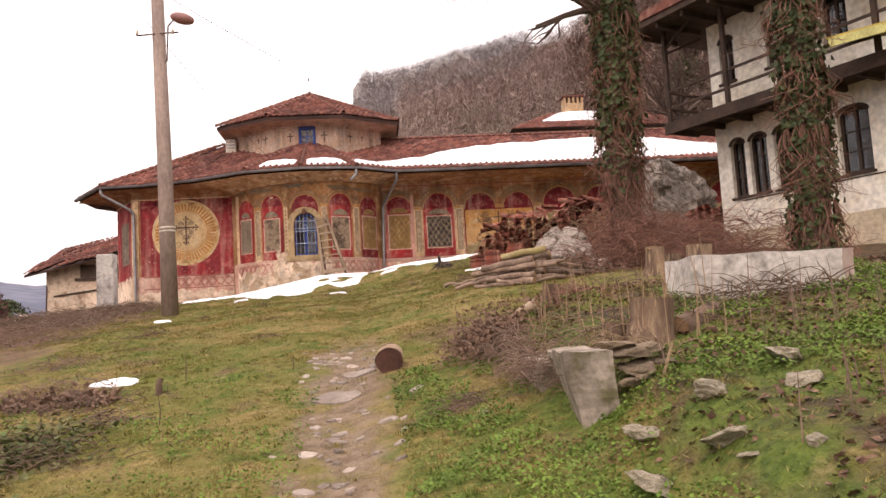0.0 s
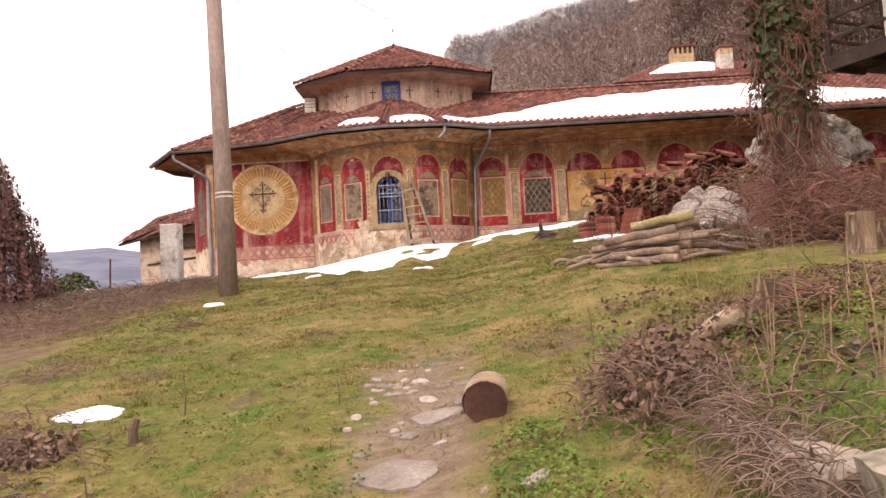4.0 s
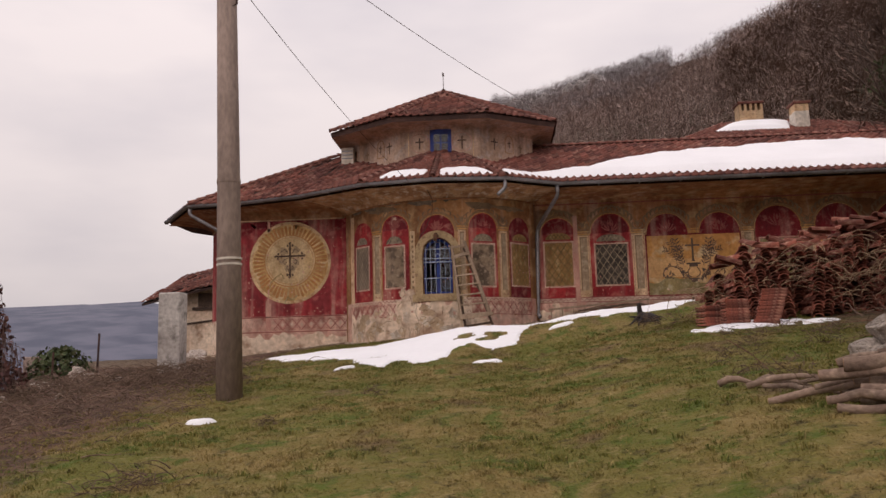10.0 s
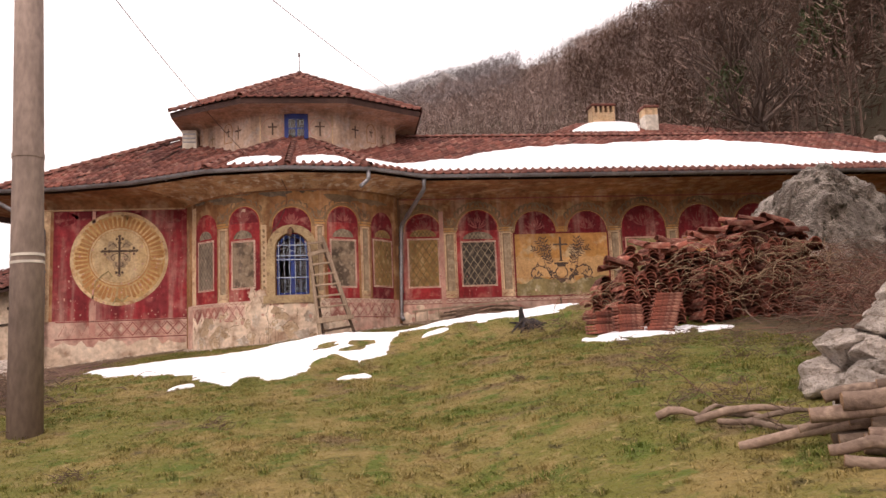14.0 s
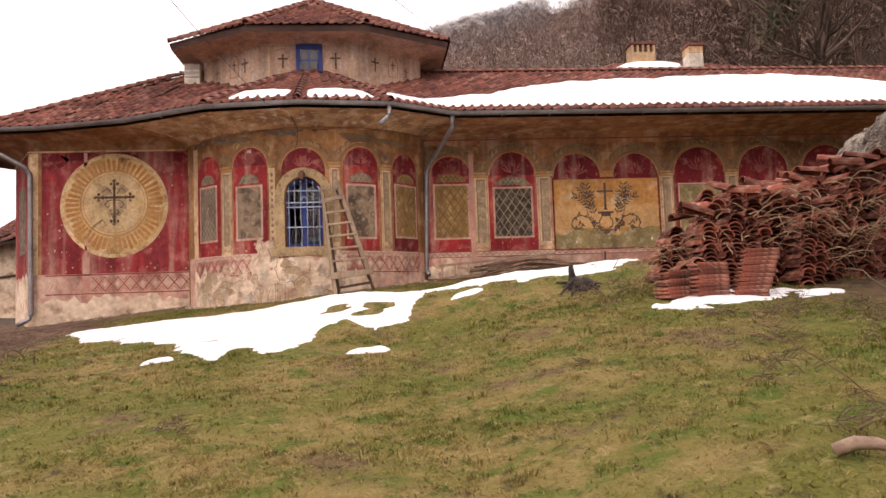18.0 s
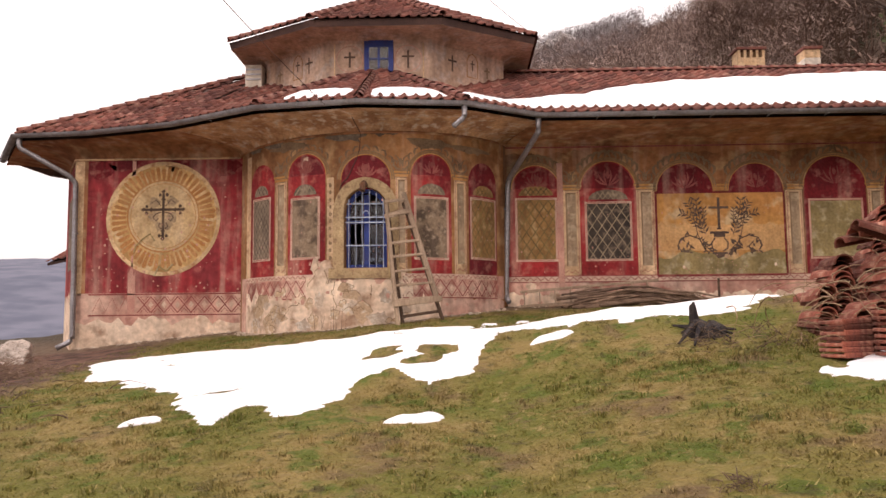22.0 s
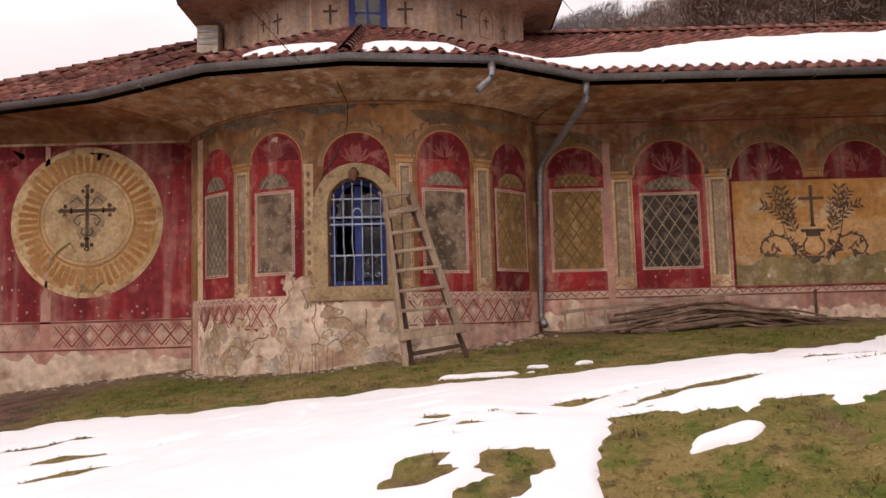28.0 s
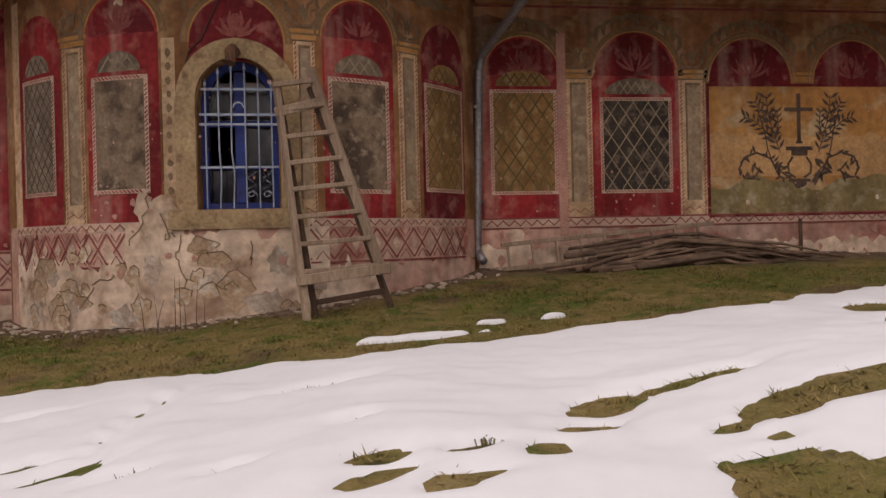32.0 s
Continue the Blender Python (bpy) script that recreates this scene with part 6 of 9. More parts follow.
PATCHES = ((0.12, 15.55, 0.26, 0.10, 2), (1.46, 17.36, 0.30, 0.085, 21), (4.25, 15.25, 0.85, 0.42, 3), (5.3, 15.05, 0.35, 0.14, 9), (-1.8, 4.37, 0.26, 0.16, 5), (-3.1, 11.4, 0.18, 0.1, 6), (0.3, 21.76, 0.55, 0.06, 7), (1.0, 22.2, 0.14, 0.04, 11), (1.54, 22.21, 0.14, 0.04, 12), (-2.3, 15.8, 0.18, 0.06, 8))
for cx, cy, rx, ry, seed in PATCHES:
    o = snow_sheet("snow_patch", lawn_place, list(np.arange(cx - rx * 1.8, cx + rx * 1.8, 0.03)), list(np.arange(cy - ry * 1.9 - 0.1, cy + ry * 1.9 + 0.1, min(0.04, ry / 4))), patch_mask(cx, cy, rx, ry, seed), 0.03, "small leftover patch of old snow on the grass")
    tagged(o, category="snow")

# ---- stepladder against the apse ----
ladder = thing("stepladder", (-0.3, 22.95, 3.15), "weathered wooden double stepladder leaning by the barred window", "ladder")
M_LADDER = mat("grey_ladder_wood", (0.36, 0.265, 0.185), (0.25, 0.175, 0.12), 5, 0.85, 0.4, stretch=(1, 1, 0.2))
M_LADDERD = mat("dark_ladder_wood", (0.12, 0.075, 0.05), (0.08, 0.05, 0.035), 5, 0.85, 0.4)


def beam(p, q, w, h, bevel=0.006, up=(0, 0, 1)):
    """A squared timber from p to q."""
    p, q = Vector(p), Vector(q)
    d = (q - p).normalized()
    s = d.cross(Vector(up))
    s = s.normalized() if s.length > 1e-3 else Vector((1, 0, 0))
    u = s.cross(d)
    m = Matrix((s, d, u)).transposed().to_4x4()
    return box((-w / 2, 0, -h / 2), (w / 2, (q - p).length, h / 2), bevel, Matrix.Translation(p) @ m)


part("rail", beam((-0.61, 22.92, ground_z(-0.61, 22.92) - 0.02), (-0.88, 23.50, 5.56), 0.055, 0.085), M_LADDER, ladder)
part("rail", beam((0.11, 22.98, 3.62), (-0.54, 23.50, 5.68), 0.055, 0.085), M_LADDER, ladder)
for z in (3.66, 3.92, 4.18, 4.45, 4.71, 4.97, 5.25):
    f0, f1 = (z - 3.13) / (5.56 - 3.13), (z - 3.62) / (5.68 - 3.62)
    a = (-0.61 - 0.27 * f0, 22.92 + 0.58 * f0 - 0.01, z)
    b = (0.11 - 0.65 * f1, 22.98 + 0.52 * f1 - 0.01, z + 0.05)
    part("rung", beam(a, b, 0.06, 0.045), M_LADDER, ladder)
part("bottom_plank", beam((-0.70, 22.94, 3.58), (0.18, 22.94, 3.68), 0.035, 0.10), M_LADDER, ladder)
part("top_plank", beam((-0.90, 23.44, 5.50), (-0.50, 23.44, 5.55), 0.05, 0.05), M_LADDER, ladder)
part("top_plank", beam((-0.89, 23.40, 5.22), (-0.42, 23.40, 5.33), 0.03, 0.10), M_LADDER, ladder)
part("rear_leg", beam((0.19, 23.08, ground_z(0.19, 23.08) - 0.02), (-0.55, 23.54, 5.5), 0.045, 0.06), M_LADDERD, ladder)
part("rear_leg", beam((-0.53, 23.06, ground_z(-0.53, 23.06) - 0.02), (-0.86, 23.54, 5.5), 0.045, 0.06), M_LADDERD, ladder)
part("rear_brace", beam((-0.56, 23.09, 3.36), (0.15, 23.11, 3.46), 0.03, 0.055), M_LADDERD, ladder)

lying = thing("lying_ladder", (2.6, 25.2, 3.6), "old wooden ladder lying on edge along the wall", "ladder")
part("rail", beam((1.74, 25.25, 3.86), (4.6, 25.28, 4.08), 0.04, 0.055), M_LADDER, lying)
part("rail", beam((1.74, 25.12, 3.56), (4.6, 25.15, 3.74), 0.04, 0.055), M_LADDER, lying)
for k in range(9):
    f = (k + 0.25) / 9
    part("rung", beam((1.74 + 2.86 * f, 25.12 + 0.03 * f, 3.56 + 0.18 * f), (1.74 + 2.86 * f, 25.25 + 0.03 * f, 3.86 + 0.22 * f), 0.03, 0.03, 0.004, (0, 1, 0)), M_LADDER, lying)

# ---- pile of sticks by the wall ----
M_STICK = mat("dry_branch_bark", (0.25, 0.165, 0.115), (0.14, 0.09, 0.062), 6, 0.9, 0.5, rand=0.3)
rg = random.Random(17)
for k in range(58):
    cx, cy = rg.gauss(4.2, 0.45), rg.uniform(24.72, 25.2)
    ln = rg.uniform(1.2, 2.7)
    lay = k / 58
    z = ground_z(cx, cy) + 0.03 + 0.40 * lay * (1 - min(1, abs(cx - 4.1) / 1.6))
    t = rg.gauss(0, 0.09)
    pts = []
    for j in range(6):
        f = j / 5 - 0.5
        x = cx + f * ln * math.cos(t)
        yy = cy + f * ln * math.sin(t)
        pts.append((x, yy, max(ground_z(x, yy) + 0.015, z - 0.16 * abs(f) * 2 + rg.gauss(0, 0.025) + f * 0.05 * rg.uniform(-1, 1))))
    r0 = rg.uniform(0.014, 0.04)
    stick = tagged(part("dry_stick", tube(pts, [r0, r0 * 0.95, r0 * 0.85, r0 * 0.75, r0 * 0.6, r0 * 0.35], 6), M_STICK, smooth=True), "dry brown branch on the stick pile by the wall", "branch", "sticks piled along the church wall")
stake = tagged(part("wooden_stake", beam((5.84, 25.3, ground_z(5.84, 25.3) - 0.05), (5.845, 25.32, 4.11), 0.045, 0.03), M_LADDERD), "short dark wooden stake driven in at the wall", "stake")


# ---- concrete pole, its lamp and the wires ----
PX, PY = -3.42, 13.3
PZ = ground_z(PX, PY)
pole = thing("utility_pole", (PX, PY, PZ), "round tapering concrete utility pole standing on the lawn", "pole")
part("shaft", tube([(PX, PY, PZ - 0.2), (PX - 0.045, PY, PZ + 3.1), (PX - 0.14, PY, PZ + 7.6)], [0.182, 0.16, 0.134], 24), M_CONC, pole, smooth=True)
part("joint_ring", tube([(PX - 0.045, PY, PZ + 3.03), (PX - 0.046, PY, PZ + 3.08)], 0.168, 24), M_CONC, pole)
for z in (PZ + 1.84, PZ + 1.92):
    part("paint_mark", tube([(PX - 0.024, PY, z), (PX - 0.025, PY, z + 0.03)], 0.176, 24), M_WHITE, pole)
arm = part("lamp_arm", tube([(PX - 0.1, PY - 0.05, PZ + 5.65), (PX + 0.08, PY - 0.1, PZ + 5.7), (PX + 0.12, PY - 0.12, PZ + 6.5), (PX + 0.26, PY - 0.22, PZ + 6.6)], 0.018, 8), M_ROOFBOARD, pole)
bm = bmesh.new()
bmesh.ops.create_uvsphere(bm, u_segments=16, v_segments=8, radius=0.5, matrix=Matrix.Translation((PX + 0.48, PY - 0.3, PZ + 6.6)) @ Matrix.Rotation(0.25, 4, "Y") @ Matrix.Diagonal((0.55, 0.32, 0.25, 1)))
lamp = part("lamp_head", bm, mat("faded_red_enamel", (0.34, 0.16, 0.14), (0.26, 0.13, 0.12), 5, 0.5, 0.1), pole, "faded red street lamp head", smooth=True)
part("cross_arm", beam((PX - 0.58, PY - 0.12, PZ + 6.3), (PX + 0.35, PY - 0.12, PZ + 6.36), 0.03, 0.03), M_ROOFBOARD, pole)
for x in (PX - 0.56, PX + 0.22):
    part("insulator", tube([(x, PY - 0.12, PZ + 6.32), (x, PY - 0.12, PZ + 6.38), (x, PY - 0.12, PZ + 6.43)], [0.025, 0.035, 0.02], 8), M_WHITE, pole)


def wire(p, q, sag, r, label):
    p, q = Vector(p), Vector(q)
    pts = [p.lerp(q, k / 24) - Vector((0, 0, sag * 4 * (k / 24) * (1 - k / 24))) for k in range(25)]
    return tagged(part("overhead_wire", tube(pts, r, 5), M_ROOFBOARD), label, "wire")


wire((-3.75, 12.8, 8.65), (-1.9, 22.85, 7.2), 0.2, 0.006, "thin black service wire from pole to church eave")
wire((-3.45, 12.8, 9.25), (8.31, 45.0, 14.1), 0.95, 0.007, "sagging black overhead wire above the church")


# ---- rocks ----
def rock_mesh(name, seed, cuts=14, sub=3, rough=0.06, lo=0.62, hi=0.95):
    """A broken rock: a ball cut by random planes, then roughened."""
    rg = random.Random(seed)
    bm = bmesh.new()
    bmesh.ops.create_icosphere(bm, subdivisions=sub, radius=1.0)
    for _ in range(cuts):
        n = Vector((rg.gauss(0, 1), rg.gauss(0, 1), rg.gauss(0, 1))).normalized()
        d = rg.uniform(lo, hi)
        for v in bm.verts:
            e = v.co.dot(n) - d
            if e > 0:
                v.co -= n * e * 0.97
    for v in bm.verts:
        v.co *= 1 + rough * noise.noise(v.co * 2.3 + Vector((seed, 0, 0))) + 0.5 * rough * noise.noise(v.co * 6 + Vector((0, seed, 0)))
    me = bpy.data.meshes.new(name)
    bm.to_mesh(me)
    bm.free()
    return me


M_BOULDER = mat("lichen_limestone", (0.50, 0.43, 0.37), (0.27, 0.225, 0.19), 2.6, 0.93, 1.0, c3=(0.13, 0.115, 0.085), detail=12, bump_dist=0.14)
bm = bmesh.new()
for p in ((8.75, 20.3, 5.1), (8.7, 20.8, 4.2), (9.3, 19.7, 4.3), (9.35, 20.0, 5.75), (9.6, 21.2, 6.0), (10.1, 19.5, 5.9), (10.2, 20.4, 6.35), (10.75, 20.1, 6.5), (11.1, 21.0, 6.55), (11.4, 20.2, 6.2), (12.2, 20.4, 5.5), (12.5, 21.0, 5.2),
          (12.3, 20.2, 4.3), (11.3, 19.4, 4.2), (10.3, 19.2, 4.2), (9.6, 22.4, 4.6), (11.8, 22.4, 4.8), (8.9, 21.4, 3.2), (9.4, 19.6, 3.2), (11.9, 19.8, 3.2), (12.3, 21.8, 3.2), (10.4, 19.1, 3.2)):
    bm.verts.new(p)
hull = bmesh.ops.convex_hull(bm, input=bm.verts[:])
bmesh.ops.delete(bm, geom=[v for v in bm.verts if not v.link_faces], context="VERTS")
bmesh.ops.subdivide_edges(bm, edges=bm.edges[:], cuts=13, use_grid_fill=True)
for v in bm.verts:
    c = v.co
    v.co = c + Vector((noise.noise(c * 1.4), noise.noise(c * 1.4 + Vector((7, 0, 0))), noise.noise(c * 1.4 + Vector((0, 7, 0))))) * 0.26 + Vector((noise.noise(c * 12), noise.noise(c * 12 + Vector((7, 0, 0))), noise.noise(c * 12 + Vector((0, 7, 0))))) * 0.05 + Vector((noise.noise(c * 5), noise.noise(c * 5 + Vector((7, 0, 0))), noise.noise(c * 5 + Vector((0, 7, 0))))) * 0.13
bmesh.ops.recalc_face_normals(bm, faces=bm.faces)
boulder = tagged(part("boulder", bm, M_BOULDER), "huge angular grey limestone boulder near the church wall", "boulder")
M_STONES = mat("pale_field_stone", (0.64, 0.56, 0.49), (0.44, 0.365, 0.31), 4.0, 0.93, 0.8, c3=(0.25, 0.20, 0.15), rand=0.2, bump_dist=0.04)
ROCKS = []
for k in range(5):
    me = rock_mesh("stone", 20 + k, 13, 4, 0.2, 0.42, 0.8)
    me.materials.append(M_STONES)
    ROCKS.append(me)


def put_rock(x, y, size, seed, sink=0.25, squash=0.75, z=None, label="pale rough field stone", group="", name="stone", material=None):
    rg = random.Random(seed)
    ob = new(name, ROCKS[seed % 5])
    zz = ground_z(x, y) if z is None else z
    ob.matrix_basis = Matrix.Translation((x, y, zz + size * squash * (1 - sink * 2) * 0.5)) @ Euler((rg.uniform(-0.3, 0.3), rg.uniform(-0.3, 0.3), rg.uniform(0, 6))).to_matrix().to_4x4() @ Matrix.Diagonal((size * rg.uniform(0.85, 1.2), size * rg.uniform(0.75, 1.1), size * squash, 1))
    if material:
        ob.material_slots[0].link = "OBJECT"
        ob.material_slots[0].material = material
    return tagged(ob, label, "stone", group)


rg = random.Random(8)
k = 0
for count, rx, ry, lift, size in ((15, 0.78, 0.62, 0.02, 0.27), (7, 0.40, 0.32, 0.04, 0.25), (10, 0.56, 0.44, 0.24, 0.27), (4, 0.2, 0.16, 0.30, 0.26), (6, 0.32, 0.24, 0.44, 0.29), (3, 0.14, 0.10, 0.60, 0.30)):
    for i in range(count):
        a = (i + 0.5 * k + rg.uniform(-0.25, 0.25)) * math.tau / count
        x, y = 4.42 + rx * math.cos(a) + 0.35 * lift, 9.86 + ry * math.sin(a) + 0.45 * lift
        put_rock(x, y, size * rg.uniform(0.8, 1.2), 40 + k, 0.2, rg.uniform(0.62, 0.85), ground_z(x, y) + lift, "pale grey rough stone in the heap by the logs", "stones of the heap")
        k += 1
for i in range(12):
    x, y = 3.85 + rg.gauss(0, 0.18), 9.55 + rg.gauss(0, 0.25)
    put_rock(x, y, rg.uniform(0.05, 0.12), 130 + i, 0.2, 0.7, None, "small pale stone fallen from the heap", "stones of the heap")
for k, (x, y, s) in enumerate(((-10.2, 20.5, 0.42), (-9.6, 20.9, 0.35), (-9.0, 20.3, 0.3), (-10.9, 21.2, 0.4), (-8.5, 16.5, 0.24), (-7.9, 15.0, 0.18), (-7.0, 17.2, 0.14), (-9.8, 19.2, 0.25), (-6.6, 14.6, 0.12), (-8.0, 23.9, 0.5), (-8.9, 24.4, 0.35))):
    put_rock(x, y, s, 90 + k, 0.2, 0.7, None, "pale rubble stone on the bramble bank", "rubble stones")

# ---- pile of old clay roof tiles ----
M_BARREL = mat("old_barrel_tile", (0.29, 0.088, 0.056), (0.15, 0.055, 0.042), 4.0, 0.9, 0.4, c3=(0.34, 0.17, 0.12), rand=0.55)


def barrel_mesh(r=0.095, ln=0.42, t=0.014):
    bm = bmesh.new()
    rows = []
    for y, rr in ((0, r), (ln, r * 0.86)):
        rows.append([[bm.verts.new((q * math.cos(k * math.pi / 6), y, q * math.sin(k * math.pi / 6))) for k in range(7)] for q in (rr, rr - t)])
    (o0, i0), (o1, i1) = rows
    for k in range(6):
        bm.faces.new((o0[k], o0[k + 1], o1[k + 1], o1[k]))
        bm.faces.new((i0[k + 1], i0[k], i1[k], i1[k + 1]))
        bm.faces.new((o0[k + 1], o0[k], i0[k], i0[k + 1]))
        bm.faces.new((o1[k], o1[k + 1], i1[k + 1], i1[k]))
    bmesh.ops.recalc_face_normals(bm, faces=bm.faces)
    me = bpy.data.meshes.new("barrel_tile")
    bm.to_mesh(me)
    bm.free()
    me.materials.append(M_BARREL)
    return me


BARREL = barrel_mesh()
rg = random.Random(31)
for row in range(2):
    for k in range(22):
        x = 3.95 + 0.195 * k + rg.uniform(-0.02, 0.02)
        y = 15.75 + 0.62 * row + 0.10 * (x - 4) + rg.uniform(-0.16, 0.12)
        if row == 0 and k in (7, 12, 17):
            continue
        base = ground_z(x, y)
        h = 0.55 + 0.55 * smoothstep(3.9, 4.7, x) + 0.30 * smoothstep(5.6, 6.3, x) - 0.55 * smoothstep(6.9, 8.1, x) + rg.uniform(-0.34, 0.06) + 0.12 * row
        st = thing("tile_stack", (x, y, base), "stack of old curved clay roof tiles on the pile", "tile stack", "stacks of the tile pile")
        lean = rg.uniform(-0.12, 0.12)
        n = max(4, int(h / 0.052))
        for j in range(n):
            ob = new("barrel_tile", BARREL)
            ob.parent = st
            ob.matrix_basis = Matrix.Translation((lean * j * 0.05 + rg.uniform(-0.012, 0.012), rg.uniform(-0.06, 0.06), 0.052 * j - 0.02)) @ Euler((rg.uniform(-0.06, 0.04), rg.uniform(-0.14, 0.14), rg.uniform(-0.22, 0.22))).to_matrix().to_4x4()
for k in range(44):
    x = rg.uniform(4.2, 7.9)
    y = 15.7 + 0.1 * (x - 4) + rg.uniform(-0.1, 0.5)
    h = 0.55 + 0.55 * smoothstep(3.9, 4.7, x) + 0.30 * smoothstep(5.6, 6.3, x) - 0.55 * smoothstep(6.9, 8.1, x)
    ob = tagged(new("loose_tile", BARREL), "loose curved clay tile lying on the pile", "tile", "loose tiles on the pile")
    ob.matrix_basis = Matrix.Translation((x, y, ground_z(x, y) + h + 0.04 + rg.uniform(0, 0.08))) @ Euler((rg.uniform(-0.35, 0.35), rg.uniform(-0.3, 0.3), rg.uniform(1.1, 2.0) if k % 3 else rg.uniform(-0.4, 0.4))).to_matrix().to_4x4()


for k in range(9):
    x, y = 10.2 + 0.21 * (k % 5), 16.6 + 0.5 * (k // 5)
    st = thing("tile_stack", (x, y, ground_z(x, y)), "stack of old curved clay roof tiles beyond the boulder", "tile stack", "stacks of the far tile pile")
    for j in range(15 + k % 4):
        ob = new("barrel_tile", BARREL)
        ob.parent = st
        ob.matrix_basis = Matrix.Translation((rg.uniform(-0.015, 0.015), rg.uniform(-0.03, 0.03), 0.058 * j)) @ Euler((0, rg.uniform(-0.08, 0.08), rg.uniform(-0.1, 0.1))).to_matrix().to_4x4()


def flat_tile_mesh():
    bm = box((-0.19, -0.12, 0), (0.19, 0.12, 0.03), 0.006)
    add_box(bm, (-0.19, -0.125, 0.02), (0.19, -0.10, 0.045), 0.004)
    me = bpy.data.meshes.new("flat_tile")
    bm.to_mesh(me)
    bm.free()
    me.materials.append(M_BARREL)
    return me


FLAT = flat_tile_mesh()
for x, y, n, t, tilt in ((4.06, 15.30, 9, 0.1, 0.0), (4.50, 15.22, 12, -0.15, 0.06), (3.74, 15.6, 7, 0.5, 0.0)):
    st = thing("tile_stack", (x, y, ground_z(x, y)), "neat stack of orange clay tiles", "tile stack", "neat stacks of flat tiles")
    for j in range(n):
        ob = new("flat_tile", FLAT)
        ob.parent = st
        ob.matrix_basis = Matrix.Translation((tilt * j * 0.25 + rg.uniform(-0.01, 0.01), rg.uniform(-0.01, 0.01), 0.047 * j)) @ Euler((0, rg.uniform(-0.03, 0.03), t + rg.uniform(-0.06, 0.06))).to_matrix().to_4x4()
# dry vines over the pile
M_VINE = mat("dry_vine", (0.38, 0.26, 0.16), (0.24, 0.15, 0.095), 6, 0.9, 0.3)


def tangle(name, n, centre, size, ln, r, seed, material, label, droop=0.5, on_ground=True, seg=6):
    """Thin dry stems arching over one another, too many to count."""
    rg = random.Random(seed)
    bm = bmesh.new()
    for _ in range(n):
        x, y = centre[0] + rg.gauss(0, size[0]), centre[1] + rg.gauss(0, size[1])
        top = size[2] * math.exp(-((x - centre[0]) / (1.8 * size[0])) ** 2)
        z = ground_z(x, y) + centre[2] + rg.uniform(0, top)
        a, el = rg.uniform(0, math.tau), rg.uniform(-0.1, 0.9)
        p, pts = Vector((x, y, z)), []
        l1 = ln * rg.uniform(0.5, 1.3)
        for k in range(seg):
            pts.append(p.copy())
            p += Vector((math.cos(a) * math.cos(el), math.sin(a) * math.cos(el), math.sin(el))) * l1 / seg
            el -= droop * rg.uniform(0.3, 1.0)
            a += rg.gauss(0, 0.3)
            if on_ground:
                p.z = max(p.z, ground_z(p.x, p.y) + 0.01)
        rr = r * rg.uniform(0.5, 1.3)
        add_tube(bm, pts, [rr * (1 - 0.8 * k / (seg - 1)) for k in range(seg)], 4, False)
    ob = part(name, bm, material)
    return tagged(ob, label, "brush", kind="stuff")


tangle("dry_vine", 110, (5.9, 15.55, 0.5), (1.2, 0.14, 0.8), 0.8, 0.008, 3, M_VINE, "dry vines trailing over the tile pile", 0.45)
tangle("dry_vine", 120, (6.9, 15.6, 0.3), (0.7, 0.3, 0.9), 1.0, 0.008, 4, M_VINE, "dry vines trailing over the tile pile", 0.45)
tangle("dry_vine", 60, (3.75, 15.9, 0.1), (0.25, 0.3, 0.6), 0.7, 0.006, 5, M_VINE, "dry stems beside the tile pile", 0.4)

# ---- log pile ----
M_LOGS = mat("smooth_log_bark", (0.245, 0.17, 0.125), (0.15, 0.10, 0.075), 3.0, 0.88, 0.7, c3=(0.31, 0.225, 0.165), detail=9, rand=0.35)
M_LOGY = mat("mossy_log_bark", (0.34, 0.27, 0.11), (0.26, 0.20, 0.10), 3.0, 0.85, 0.5, c3=(0.40, 0.33, 0.20))
M_CUT = mat("cut_wood_end", (0.33, 0.20, 0.11), (0.22, 0.13, 0.075), 14, 0.9, 0.4)


def log_thing(pts, r0, r1, label, material, category="log", group="", name="log", seg=14):
    """A log: bark and two cut ends as parts."""
    mid = pts[len(pts) // 2]
    th = thing(name, mid, label, category, group)
    n = len(pts)
    rs = [r0 + (r1 - r0) * k / (n - 1) for k in range(n)]
    bm = bmesh.new()
    add_tube(bm, pts, rs, seg, False)
    for v in bm.verts:
        v.co += Vector((noise.noise(v.co * 5), noise.noise(v.co * 5 + Vector((9, 0, 0))), noise.noise(v.co * 5 + Vector((0, 9, 0))))) * r0 * 0.10
    part("bark", bm, material, th, smooth=True)
    for a, b, r in ((pts[0], pts[1], r0), (pts[-1], pts[-2], r1)):
        d = (Vector(b) - Vector(a)).normalized()
        part("cut_end", tube([Vector(a) - d * 0.004, Vector(a) + d * 0.02], [r * 0.97, r * 0.95], seg), M_CUT, th)
    return th


rg = random.Random(77)


def pile_log(p, q, r, bend=0.02, mossy=False):
    """A cut pole of the pile between two ends, a little crooked."""
    p, q, pts = Vector(p), Vector(q), []
    for g in (0, 0.17, 0.34, 0.5, 0.67, 0.84, 1.0):
        o = p.lerp(q, g)
        pts.append((o.x, o.y + 0.012 * math.sin(7 * g + 9 * p.x), o.z + bend * math.sin(math.pi * g) + 0.009 * math.sin(11 * g + 7 * p.y)))
    log_thing(pts, r * 0.86, r, "thick mossy log on top of the log pile" if mossy else "cut grey-brown pole in the log pile", M_LOGY if mossy else M_LOGS, "log", "logs of the pile", "cut_log", 12)


